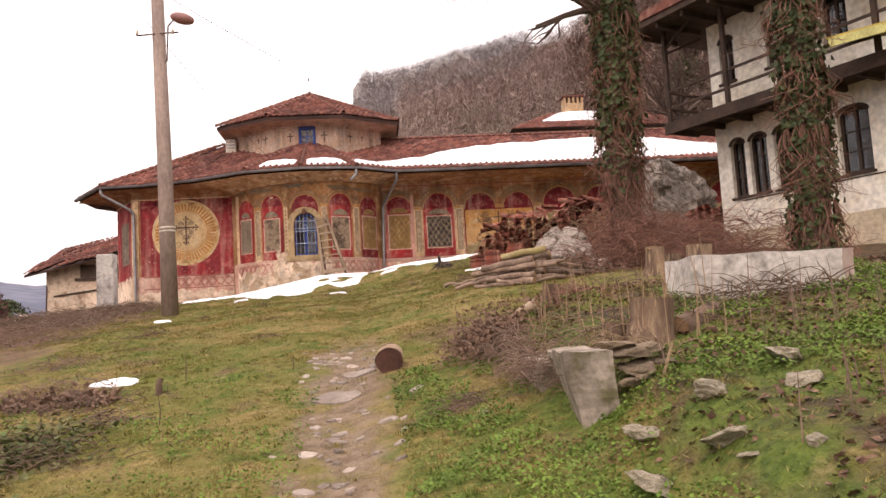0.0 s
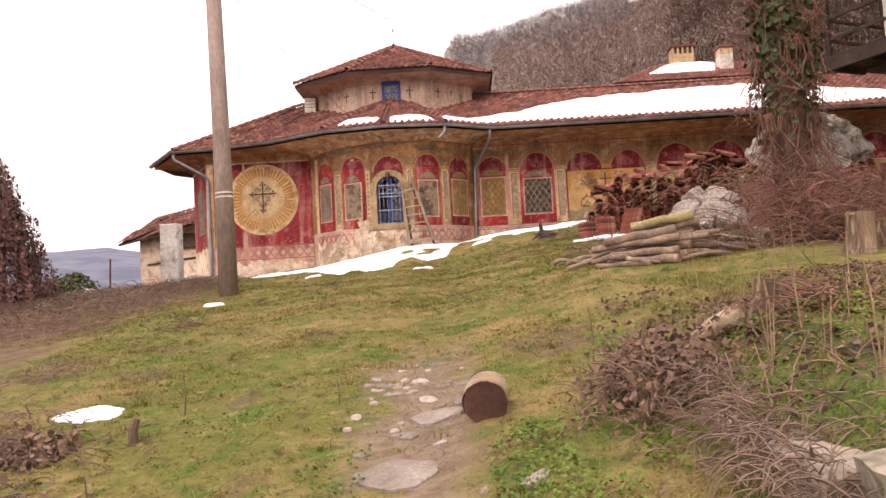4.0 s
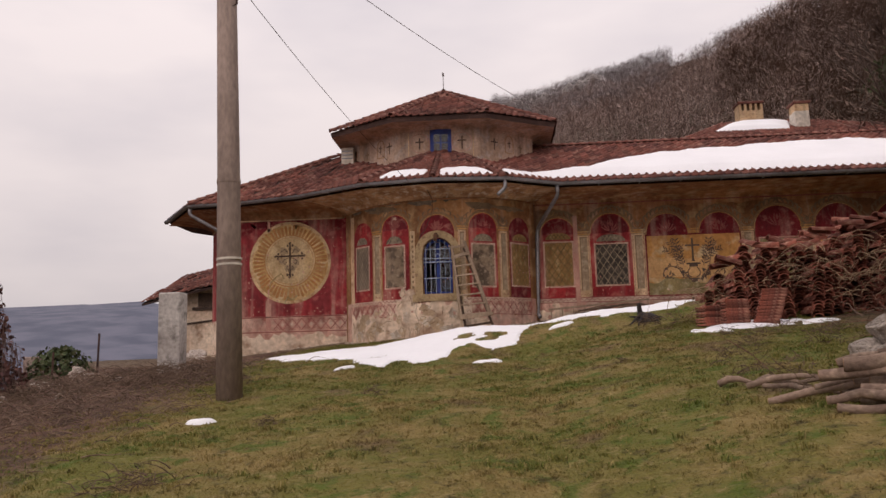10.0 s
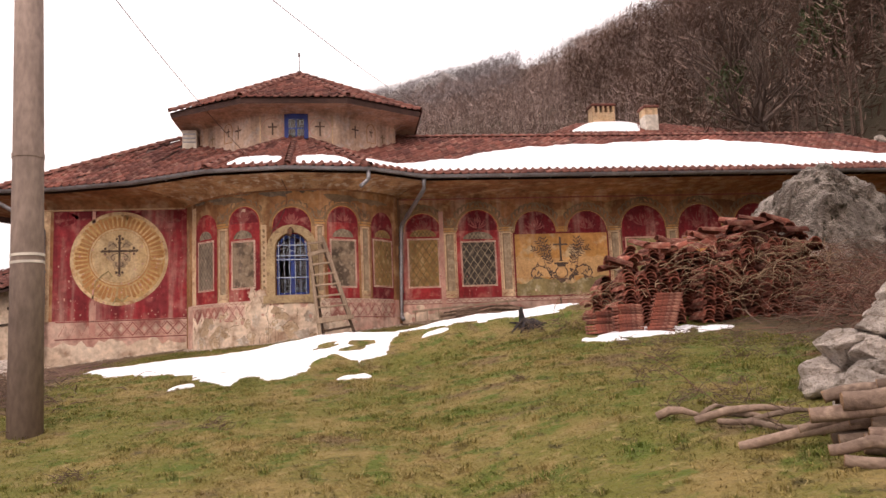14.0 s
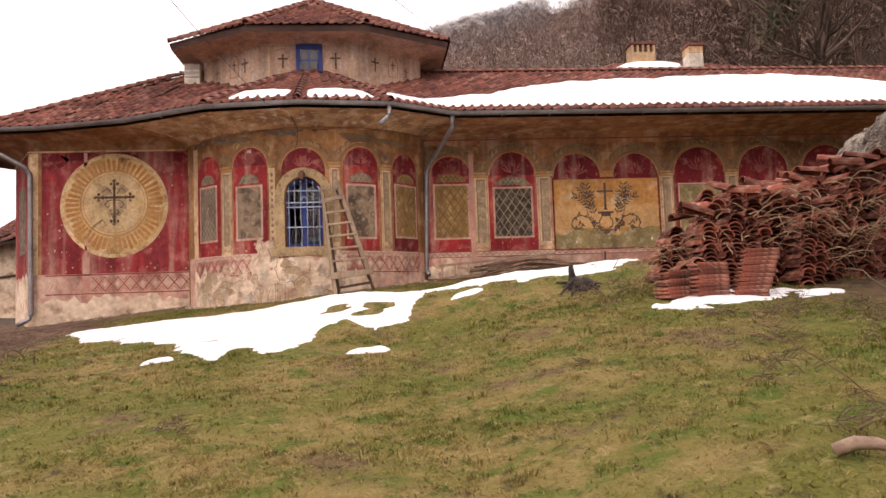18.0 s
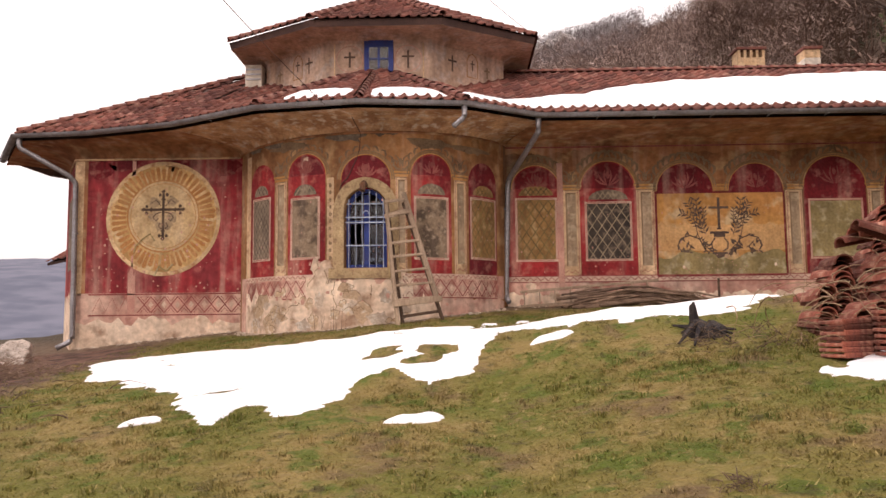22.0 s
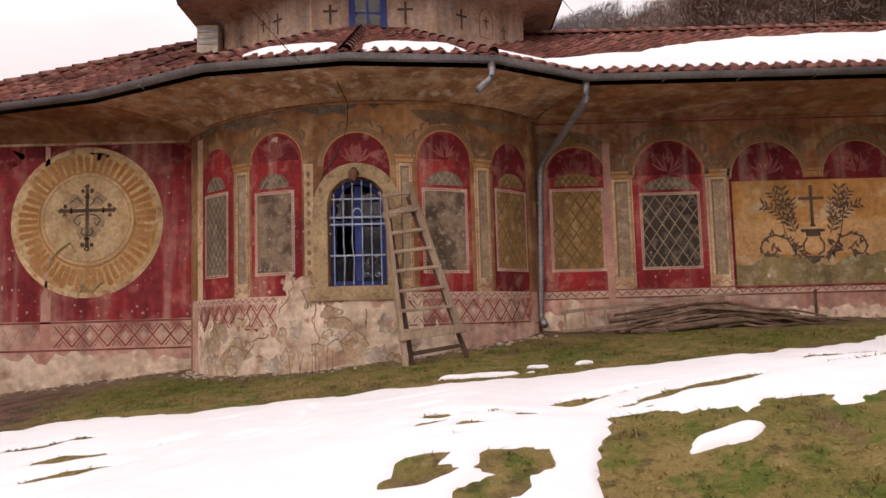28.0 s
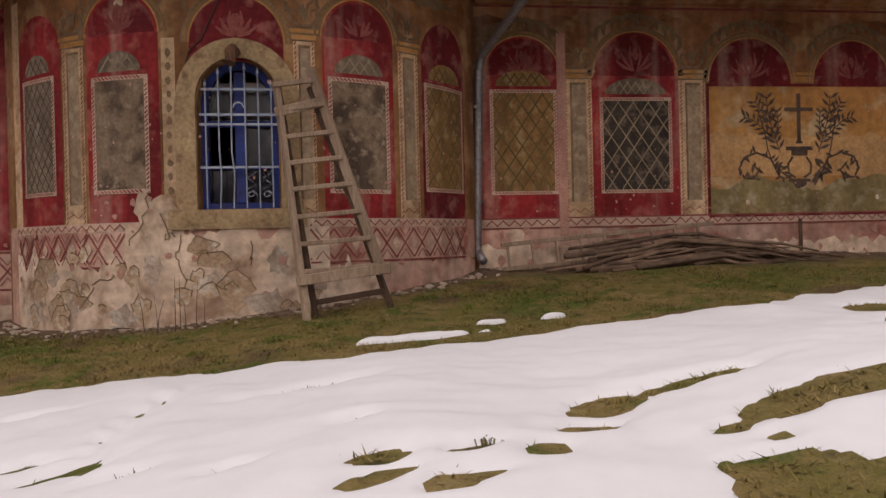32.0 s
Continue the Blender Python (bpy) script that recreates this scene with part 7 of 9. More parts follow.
pile_log((3.16, 8.42, 2.53), (3.88, 8.26, 2.62), 0.062, 0.015, True)
for p, q, r, bend in (((3.15, 8.62, 2.44), (3.92, 8.20, 2.53), 0.048, 0.01), ((2.84, 8.50, 2.36), (3.62, 8.09, 2.45), 0.066, 0.0), ((2.92, 8.80, 2.38), (3.45, 8.50, 2.45), 0.045, 0.01), ((2.70, 8.62, 2.29), (3.64, 8.02, 2.35), 0.052, 0.01),
                      ((2.44, 8.98, 2.08), (3.98, 8.00, 2.37), 0.036, 0.05), ((2.64, 8.37, 2.11), (3.00, 8.10, 2.15), 0.036, 0.03), ((2.95, 8.16, 2.16), (3.24, 7.86, 2.06), 0.036, 0.0), ((2.68, 8.30, 2.06), (3.22, 7.92, 2.06), 0.040, 0.0),
                      ((2.88, 8.34, 2.18), (3.60, 7.92, 2.20), 0.050, 0.01), ((3.10, 8.16, 2.09), (3.58, 7.86, 2.10), 0.062, 0.0), ((2.72, 8.78, 2.20), (4.10, 7.95, 2.40), 0.030, 0.03), ((3.60, 8.40, 2.25), (4.12, 8.10, 2.25), 0.036, 0.0),
                      ((3.62, 8.30, 2.19), (4.12, 8.00, 2.14), 0.040, 0.01), ((3.85, 8.60, 2.42), (4.72, 8.62, 2.30), 0.024, 0.04), ((3.95, 8.72, 2.34), (4.72, 8.46, 2.22), 0.036, 0.0), ((3.42, 8.55, 2.47), (3.95, 8.25, 2.52), 0.078, 0.0),
                      ((2.90, 8.38, 2.14), (3.36, 7.88, 2.06), 0.020, 0.02), ((2.58, 9.55, 2.19), (2.98, 8.95, 2.14), 0.025, 0.01), ((2.70, 9.90, 2.20), (2.95, 9.45, 2.17), 0.020, 0.03), ((3.95, 8.40, 2.28), (4.45, 8.10, 2.18), 0.030, 0.01)):
    pile_log(p, q, r, bend)
# the inner logs of the pile
for lay in range(3):
    for i in range(5 - lay):
        x, y, r = 2.95 + 0.06 * lay + rg.uniform(-0.08, 0.12), 8.86 - 0.11 * i, rg.uniform(0.045, 0.062)
        pile_log((x, y, ground_z(x, y) + 0.05 + 0.105 * lay), (x + 0.78, y - 0.40, ground_z(x + 0.78, y - 0.4) + 0.07 + 0.115 * lay), r, 0.01)
for k, (x, y, t, ln, r) in enumerate(((2.34, 10.05, -0.6, 0.30, 0.035), (2.5, 9.75, -0.35, 0.75, 0.03), (2.75, 9.5, -0.3, 0.6, 0.02), (2.6, 9.9, 0.4, 0.3, 0.02), (3.6, 8.0, -0.2, 0.6, 0.025), (5.3, 9.2, 0.5, 1.2, 0.03), (5.5, 9.8, -0.3, 1.1, 0.025))):
    pts = [(x + ln * g * math.cos(t), y + ln * g * math.sin(t), ground_z(x + ln * g * math.cos(t), y + ln * g * math.sin(t)) + r + 0.05 * math.sin(g * 3)) for g in (0, 0.3, 0.6, 1)]
    tagged(part("fallen_branch", tube(pts, [r, r, r * 0.8, r * 0.5], 8), M_LOGS, smooth=True), "short branch lying in grass beside the logs", "branch", "branches beside the log pile")

# ---- burnt root and dark clumps on the lawn ----
M_CHAR = mat("charred_wood", (0.022, 0.018, 0.02), (0.05, 0.04, 0.035), 8, 0.8, 0.6)
rg = random.Random(3)
gx, gy = 2.94, 16.9
gzz = ground_z(gx, gy)
char = thing("charred_stump", (gx, gy, gzz), "small black charred stump at the snow edge", "stump")
bm = bmesh.new()
add_tube(bm, [(gx, gy, gzz - 0.03), (gx - 0.03, gy, gzz + 0.06), (gx - 0.08, gy, gzz + 0.15), (gx - 0.10, gy, gzz + 0.27), (gx - 0.09, gy, gzz + 0.33)], [0.16, 0.13, 0.05, 0.03, 0.008], 11)
add_tube(bm, [(gx + 0.10, gy, gzz - 0.03), (gx + 0.10, gy, gzz + 0.08), (gx + 0.09, gy, gzz + 0.16)], [0.15, 0.12, 0.03], 11)
for v in bm.verts:
    v.co += Vector((noise.noise(v.co * 11), noise.noise(v.co * 11 + Vector((3, 0, 0))), noise.noise(v.co * 9))) * 0.035
part("stub", bm, M_CHAR, char)
for k in range(12):
    a, q = k * 0.53 + rg.uniform(-0.2, 0.2), rg.uniform(0.2, 0.42)
    part("root", tube([(gx, gy, gzz + 0.07), (gx + 0.4 * q * math.cos(a), gy + 0.4 * q * math.sin(a), gzz + rg.uniform(0.04, 0.11)), (gx + q * math.cos(a), gy + q * math.sin(a), ground_z(gx + q * math.cos(a), gy + q * math.sin(a)) + 0.015)], [0.035, rg.uniform(0.015, 0.035), 0.01], 5), M_CHAR, char)
M_DEAD = mat("dead_stalk", (0.16, 0.105, 0.07), (0.10, 0.068, 0.046), 8, 0.9, 0.2)
M_STRAW = mat("straw_stem", (0.33, 0.235, 0.135), (0.21, 0.145, 0.085), 8, 0.9, 0.2)
for k, (x, y, s) in enumerate(((3.3, 16.2, 0.35), (2.85, 16.5, 0.3), (4.3, 13.9, 0.3), (5.0, 14.0, 0.25), (3.4, 12.6, 0.22), (4.9, 12.4, 0.3), (1.9, 13.0, 0.12), (2.9, 11.6, 0.3), (3.9, 13.6, 0.25), (4.6, 13.1, 0.25), (2.75, 10.3, 0.3), (2.95, 9.15, 0.28), (-1.3, 12.4, 0.18), (3.1, 10.2, 0.3), (-2.2, 11.0, 0.15), (4.2, 12.2, 0.3), (3.6, 14.1, 0.2))):
    tangle("dead_weed", 60, (x, y, 0.0), (s * 0.5, s * 0.35, s * 0.6), s * 0.8, 0.004, 50 + k, M_DEAD, "clump of dead dark weed stalks on the lawn", 0.25, True, 4)

tangle("dead_bramble", 200, (4.5, 8.9, 0.0), (0.25, 0.35, 0.3), 0.6, 0.006, 59, M_DEAD, "dark dead bramble behind the log ends", 0.35)


# ---- things beside the path ----
M_BURNT = mat("dark_log_end", (0.12, 0.055, 0.04), (0.07, 0.035, 0.028), 14, 0.9, 0.5)
short = log_thing([(1.15, 3.22, ground_z(1.16, 3.2) + 0.105), (1.16, 3.36, ground_z(1.17, 3.36) + 0.105), (1.165, 3.50, ground_z(1.18, 3.5) + 0.105)], 0.135, 0.132, "short sawn log with dark end lying beside the path", mat("pale_log_bark", (0.46, 0.34, 0.22), (0.26, 0.17, 0.11), 7, 0.9, 0.8, bump_dist=0.03), seg=20)
for ob in short.children:
    if ob.name.startswith("cut_end"):
        ob.data.materials[0] = M_BURNT
M_PATHST = mat("worn_path_stone", (0.37, 0.305, 0.255), (0.26, 0.205, 0.165), 5, 0.9, 0.5, rand=0.35)


def flat_stone(x, y, a, b, h, seed, label, group="", material=None, name="path_stone"):
    rg = random.Random(seed)
    bm = bmesh.new()
    n = 11
    ring = [(a * rg.uniform(0.75, 1.1) * math.cos(k * math.tau / n), b * rg.uniform(0.75, 1.1) * math.sin(k * math.tau / n)) for k in range(n)]
    z0 = ground_z(x, y)
    lo = [bm.verts.new((x + u, y + v, ground_z(x + u, y + v) - 0.03)) for u, v in ring]
    mi = [bm.verts.new((x + u, y + v, ground_z(x + u, y + v) + h * 0.7)) for u, v in ring]
    hi = [bm.verts.new((x + u * 0.86, y + v * 0.86, ground_z(x + u, y + v) + h + rg.uniform(-0.006, 0.006))) for u, v in ring]
    for k in range(n):
        j = (k + 1) % n
        bm.faces.new((lo[k], lo[j], mi[j], mi[k]))
        bm.faces.new((mi[k], mi[j], hi[j], hi[k]))
    bm.faces.new(hi)
    bmesh.ops.recalc_face_normals(bm, faces=bm.faces)
    return tagged(part(name, bm, material or M_PATHST, smooth=False), label, "stone", group)


flat_stone(0.68, 2.66, 0.24, 0.2, 0.022, 3, "large flat pinkish stone slab in the path")
flat_stone(0.85, 3.6, 0.2, 0.13, 0.03, 4, "flat pale stone in the trodden path", "stones of the path")
rg = random.Random(12)
for k in range(170):
    y = rg.uniform(-2.8, 5.2)
    x = 0.80 - 0.05 * max(0, y - 2) + rg.gauss(0, 0.22)
    if abs(x - 0.72) < 0.4 and abs(y - 2.62) < 0.36 or math.hypot(x - 1.2, y - 3.4) < 0.42:
        continue
    s = rg.choice((0.015, 0.02, 0.025, 0.03, 0.04, 0.055))
    flat_stone(x, y, s * rg.uniform(1, 1.5), s, rg.uniform(0.008, 0.02), 100 + k, "small worn stone set in the trodden path", "stones of the path")
M_WEEDST = mat("mossy_pale_stone", (0.46, 0.40, 0.32), (0.33, 0.27, 0.19), 4.0, 0.95, 0.7, c3=(0.20, 0.19, 0.07), detail=10, bump_dist=0.03)
for k, (x, y, s) in enumerate(((2.24, -1.02, 0.15), (2.49, -1.15, 0.13), (2.5, -1.38, 0.055), (2.66, -1.6, 0.06), (2.62, -0.75, 0.14), (3.0, -0.9, 0.10), (3.15, -0.55, 0.12), (2.35, -0.6, 0.14), (3.4, -1.1, 0.09), (1.5, -1.2, 0.04), (1.75, 1.0, 0.05))):
    put_rock(x, y, s, 200 + k, 0.2, 0.42, None, "flat mossy stone lying in the weeds", "stones in the weeds", "stone", M_WEEDST)

# low ruined retaining wall: concrete slab and stones
slab_t = thing("retaining_wall", (2.25, 0.15, 0.85), "low leaning concrete retaining wall in the bank", "wall")
bm = bmesh.new()
q = [(2.20, -0.02, 0.70), (2.40, -0.10, 0.72), (2.48, 0.95, 0.84), (2.34, 0.95, 0.82), (2.08, -0.02, 1.24), (2.37, -0.07, 1.24), (2.40, 0.95, 1.25), (2.20, 0.95, 1.22)]
v = [bm.verts.new(p) for p in q]
for i in ((0, 1, 5, 4), (1, 2, 6, 5), (2, 3, 7, 6), (3, 0, 4, 7), (4, 5, 6, 7), (3, 2, 1, 0)):
    bm.faces.new([v[k] for k in i])
bmesh.ops.subdivide_edges(bm, edges=bm.edges[:], cuts=9, use_grid_fill=True)
for vv in bm.verts:
    vv.co += Vector((noise.noise(vv.co * 6), noise.noise(vv.co * 6 + Vector((5, 0, 0))), noise.noise(vv.co * 7 + Vector((0, 5, 0))))) * 0.018
bmesh.ops.recalc_face_normals(bm, faces=bm.faces)
part("wall_body", bm, mat("stained_wall_concrete", (0.42, 0.35, 0.285), (0.29, 0.235, 0.18), 3.2, 0.95, 0.5, c3=(0.17, 0.15, 0.08), detail=12, streak=0.35, bump_dist=0.02), slab_t)
bm = box((2.16, 1.02, 0.70), (2.36, 2.35, 1.18), 0.02)
bmesh.ops.subdivide_edges(bm, edges=bm.edges[:], cuts=7, use_grid_fill=True)
for vv in bm.verts:
    vv.co += Vector((noise.noise(vv.co * 5) * 2, noise.noise(vv.co * 5 + Vector((5, 0, 0))), noise.noise(vv.co * 4 + Vector((0, 5, 0))) * 2)) * 0.02
part("wall_rest", bm, bpy.data.materials["stained_wall_concrete"], slab_t)
M_ROT = mat("rotten_stump_wood", (0.24, 0.16, 0.105), (0.11, 0.07, 0.05), 9, 0.92, 0.9, c3=(0.36, 0.26, 0.16), stretch=(1, 1, 0.12), bump_dist=0.04)
M_BANKST = mat("mossy_brown_stone", (0.40, 0.30, 0.215), (0.27, 0.195, 0.14), 5.0, 0.95, 0.8, c3=(0.21, 0.19, 0.075), detail=10, bump_dist=0.03, rand=0.3)
for k, (x, y, w, z) in enumerate(((2.50, 0.02, 0.15, 1.20), (2.55, 0.00, 0.14, 1.12), (2.50, -0.02, 0.13, 1.05), (2.58, -0.03, 0.14, 0.98), (2.50, -0.04, 0.13, 0.91), (2.72, 0.03, 0.13, 1.13), (2.74, 0.02, 0.12, 1.06), (2.70, -0.03, 0.14, 0.99), (2.86, 0.03, 0.11, 1.14), (2.90, 0.0, 0.10, 1.08), (2.62, 0.10, 0.15, 1.22), (2.66, -0.08, 0.11, 0.93), (2.44, 0.08, 0.12, 1.25))):
    put_rock(x, y, w * 0.88, 230 + k, 0.2, 0.40, z, "flat mossy brown stone of the ruined bank wall", "stones of the bank wall", "stone", M_BANKST)
log_thing([(2.78, -0.10, 1.06), (2.84, 0.04, 1.08), (2.92, 0.2, 1.12)], 0.062, 0.06, "short log with red-brown end stuck in the bank", M_ROT, seg=14)

# concrete trough on the bank
trough = thing("concrete_trough", (4.1, 1.7, 1.4), "long weathered white concrete trough on the bank", "trough")
tx0, tx1, ty0, ty1, tz0, tz1 = 3.52, 4.84, 1.46, 2.05, 1.28, 1.87
for lo3, hi3 in (((tx0, ty0, tz0), (tx0 + 0.09, ty1, tz1)), ((tx1 - 0.09, ty0, tz0), (tx1, ty1, tz1)), ((tx0 + 0.09, ty0, tz0), (tx1 - 0.09, ty0 + 0.09, tz1)), ((tx0 + 0.09, ty1 - 0.09, tz0), (tx1 - 0.09, ty1, tz1)), ((tx0 + 0.09, ty0 + 0.09, tz0), (tx1 - 0.09, ty1 - 0.09, tz0 + 0.3))):
    bm = box(lo3, hi3)
    bmesh.ops.subdivide_edges(bm, edges=bm.edges[:], cuts=6, use_grid_fill=True)
    for vv in bm.verts:
        vv.co += Vector((noise.noise(vv.co * 5), noise.noise(vv.co * 5 + Vector((5, 0, 0))), noise.noise(vv.co * 4))) * 0.014
    part("trough_wall", bm, mat("limed_concrete", (0.60, 0.55, 0.50), (0.45, 0.40, 0.36), 2.5, 0.92, 0.5, c3=(0.30, 0.27, 0.24)) if hi3[1] < 1.7 or hi3[0] < 3.7 else M_CONC, trough)




def stump(x, y, r, h, seed, label, splinters=0, z=None):
    rg = random.Random(seed)
    z0 = ground_z(x, y) if z is None else z
    st = thing("tree_stump", (x, y, z0), label, "stump", "tree stumps on the bank")
    pts = [(x, y, z0 - 0.08), (x, y, z0 + 0.05), (x + 0.02, y, z0 + h * 0.5), (x + 0.03, y, z0 + h)]
    bm = bmesh.new()
    add_tube(bm, pts, [r * 1.35, r * 1.1, r, r * 0.95], 16, False)
    for v in bm.verts:
        v.co += Vector((v.co.x - x, v.co.y - y, 0)) * 0.22 * noise.noise(Vector((v.co.x * 9, v.co.y * 9, v.co.z * 1.5)))
    part("bark", bm, M_ROT, st, smooth=True)
    part("cut_top", tube([(x + 0.03, y, z0 + h - 0.03), (x + 0.03, y, z0 + h - 0.005)], [r * 0.93, r * 0.9], 16), M_CUT, st)
    for k in range(splinters):
        a, rr = rg.uniform(0, math.tau), r * rg.uniform(0.5, 1.1)
        bx, by = x + rr * math.cos(a), y + rr * math.sin(a)
        part("splinter", tube([(bx, by, z0), (bx + rg.uniform(-0.03, 0.03), by, z0 + h * rg.uniform(0.8, 1.25))], [0.012, 0.004], 5), M_STRAW, st)
    return st


stump(2.82, 0.56, 0.145, 0.26, 1, "rotten splintered tree stump with straw-coloured slivers", 18)
stump(2.62, 0.74, 0.085, 0.13, 2, "small split tree stump", 6)
stump(5.17, 6.87, 0.14, 0.42, 3, "sawn grey tree stump on the bank")
stump(4.72, 4.2, 0.145, 0.40, 4, "sawn grey tree stump on the bank")
stump(2.66, 2.78, 0.085, 0.19, 5, "reddish broken tree stump among brush", 5)
stump(5.55, 7.1, 0.14, 0.26, 6, "sawn grey tree stump on the bank")
log_thing([(3.0, 0.55, 1.32), (3.2, 0.75, 1.36), (3.45, 1.0, 1.42)], 0.085, 0.085, "dark rotten log end on the bank", M_STICK, seg=14)
log_thing([(2.33, 2.98, ground_z(2.35, 2.97) + 0.07), (2.42, 2.93, ground_z(2.42, 2.93) + 0.085), (2.56, 2.84, ground_z(2.56, 2.84) + 0.055)], 0.055, 0.06, "pale broken log among the brush", mat("bleached_wood", (0.46, 0.35, 0.25), (0.28, 0.19, 0.12), 6, 0.9, 0.4), seg=12)
small = thing("broken_post", (-1.12, 3.6, ground_z(-1.12, 3.6)), "short broken dark fence post in the lawn", "post")
part("post_body", tube([(-1.12, 3.6, ground_z(-1.12, 3.6) - 0.05), (-1.12, 3.6, ground_z(-1.12, 3.6) + 0.1), (-1.10, 3.61, ground_z(-1.12, 3.6) + 0.16)], [0.035, 0.033, 0.028], 8), M_STICK, small)
for k, (x, y, h) in enumerate(((-1.0, 4.2, 0.32), (-0.75, 2.2, 0.25), (0.15, 4.0, 0.16), (1.9, 3.9, 0.4))):
    tagged(part("dry_stalk", tube([(x, y, ground_z(x, y) - 0.02), (x + 0.01, y, ground_z(x, y) + h * 0.5), (x - 0.01, y + 0.02, ground_z(x, y) + h)], [0.006, 0.005, 0.003], 5), M_DEAD), "single upright dry stalk in the grass", "stalk", "dry stalks in the lawn")

# brush heaps, dead leaves and reeds
M_REDBR = mat("red_bramble", (0.27, 0.135, 0.095), (0.16, 0.08, 0.06), 5, 0.9, 0.3)
M_BRUSH = mat("dead_bramble", (0.24, 0.16, 0.115), (0.15, 0.10, 0.075), 5, 0.9, 0.3)
tangle("dead_bramble", 420, (2.0, 2.65, 0.04), (0.17, 0.30, 0.22), 0.30, 0.005, 61, M_BRUSH, "heap of dead bramble over the retaining wall", 0.4)
tangle("dead_bramble", 150, (2.14, 1.15, 0.10), (0.06, 0.25, 0.16), 0.34, 0.0045, 165, M_BRUSH, "dead bramble trailing down the retaining wall", 0.55)
tangle("dead_bramble", 150, (2.5, 0.6, 0.06), (0.14, 0.3, 0.05), 0.26, 0.004, 166, M_STRAW, "straw and dead stems on the retaining wall", 0.45)
tangle("dead_bramble", 130, (2.42, 0.95, 0.10), (0.12, 0.4, 0.06), 0.28, 0.004, 66, M_BRUSH, "dead bramble on top of the retaining wall", 0.4)
tangle("dead_bramble", 340, (2.13, 1.75, 0.08), (0.10, 0.34, 0.2), 0.32, 0.004, 67, M_BRUSH, "dead bramble hanging over the retaining wall", 0.5)
tangle("dead_bramble", 120, (1.62, 1.32, -0.01), (0.12, 0.11, 0.07), 0.22, 0.004, 62, M_BRUSH, "low dead bramble at the bank foot", 0.35)
tangle("dead_bramble", 150, (2.78, 2.75, 0.0), (0.2, 0.16, 0.12), 0.28, 0.005, 63, M_REDBR, "reddish dead bramble round the stump", 0.35)
for k, (x, y, q, w) in enumerate(((-2.2, 3.8, 260, 0.42), (-1.65, 1.5, 260, 0.35), (-1.25, 2.5, 60, 0.14), (-2.6, 2.4, 160, 0.3), (-3.0, 6.0, 120, 0.3), (-2.6, 8.6, 80, 0.2))):
    tangle("dead_bramble", q, (x, y, -0.02), (w, w * 0.8, 0.14), 0.3, 0.005, 260 + k, (M_BRUSH, M_DEAD)[k % 2], "clod of dead brown bramble in the lawn", 0.35)
tangle("dead_bramble", 120, (-1.75, 3.3, -0.02), (0.35, 0.3, 0.12), 0.28, 0.005, 64, M_DEAD, "low clod of dead bramble in the lawn", 0.35)
tangle("dead_bramble", 200, (4.0, 1.3, 0.0), (0.55, 0.10, 0.14), 0.35, 0.005, 65, M_DEAD, "dead bramble at the trough foot", 0.3)
for k, (x, y) in enumerate(((7.0, 12.0), (7.4, 13.4), (8.6, 13.8), (6.6, 10.2), (8.2, 17.0), (9.0, 18.6), (8.0, 9.5), (7.6, 14.6), (6.9, 12.8), (8.8, 15.4), (9.6, 17.6), (5.75, 9.35), (5.4, 9.0), (6.4, 9.2))):
    tangle("dead_bramble", 300, (x, y, 0.0), (0.7, 0.7, 0.85), 1.0, 0.007, 72 + k, M_REDBR if k < 8 or k > 10 else M_BRUSH, "wild reddish dead bramble thicket on the slope", 0.3)


def reeds(name, n, cx, cy, sx, sy, h, seed, material, label):
    rg = random.Random(seed)
    bm = bmesh.new()
    for _ in range(n):
        x, y = cx + rg.gauss(0, sx), cy + rg.gauss(0, sy)
        z = ground_z(x, y)
        hh = h * rg.uniform(0.5, 1.2)
        dx, dy = rg.gauss(0, 0.09) * hh, rg.gauss(0, 0.09) * hh
        add_tube(bm, [(x, y, z - 0.02), (x + dx * 0.4, y + dy * 0.4, z + hh * 0.5), (x + dx * 1.2, y + dy * 1.2, z + hh)], [0.0045, 0.0035, 0.0015], 4, False)
    return tagged(part(name, bm, material), label, "brush", kind="stuff")


reeds("dry_reed", 20, 2.55, 1.9, 0.2, 0.5, 0.34, 81, M_VINE, "tall dry reddish shoots on the bank")
reeds("dry_reed", 26, 2.95, 0.75, 0.2, 0.3, 0.5, 82, M_VINE, "tall dry reddish shoots on the bank")
reeds("dry_reed", 14, 3.5, 0.1, 0.4, 0.3, 0.42, 83, M_BRUSH, "tall dry shoots before the trough")
reeds("dry_reed", 18, 3.2, -1.3, 0.3, 0.2, 0.28, 84, M_BRUSH, "dry shoots beside the path")
reeds("dry_reed", 14, 3.3, 3.6, 0.4, 0.6, 0.42, 85, M_VINE, "tall dry reddish shoots on the bank")
reeds("wall_twig", 8, -1.85, 23.45, 0.14, 0.05, 0.5, 86, M_DEAD, "bare twigs growing at the apse foot")
tagged(part("leaning_stick", tube([(2.52, -0.22, 0.86), (2.60, -0.20, 1.08), (2.68, -0.17, 1.26)], [0.012, 0.011, 0.008], 6), M_STRAW), "pale stick leaning on the bank wall", "stick")


# ---- white house with timber balcony ----
house = thing("house", (12.0, 11.0, 3.0), "old white house with dark timber balcony", "house")
HX, HY, HDX, HDY = 10.20, 15.25, 0.42, -0.9075     # corner and direction of its long face


def on_house(s, out, z):
    """A point along the house front: s metres from the corner, out metres before it."""
    return (HX + HDX * s - 0.9075 * out, HY + HDY * s - 0.42 * out, z)


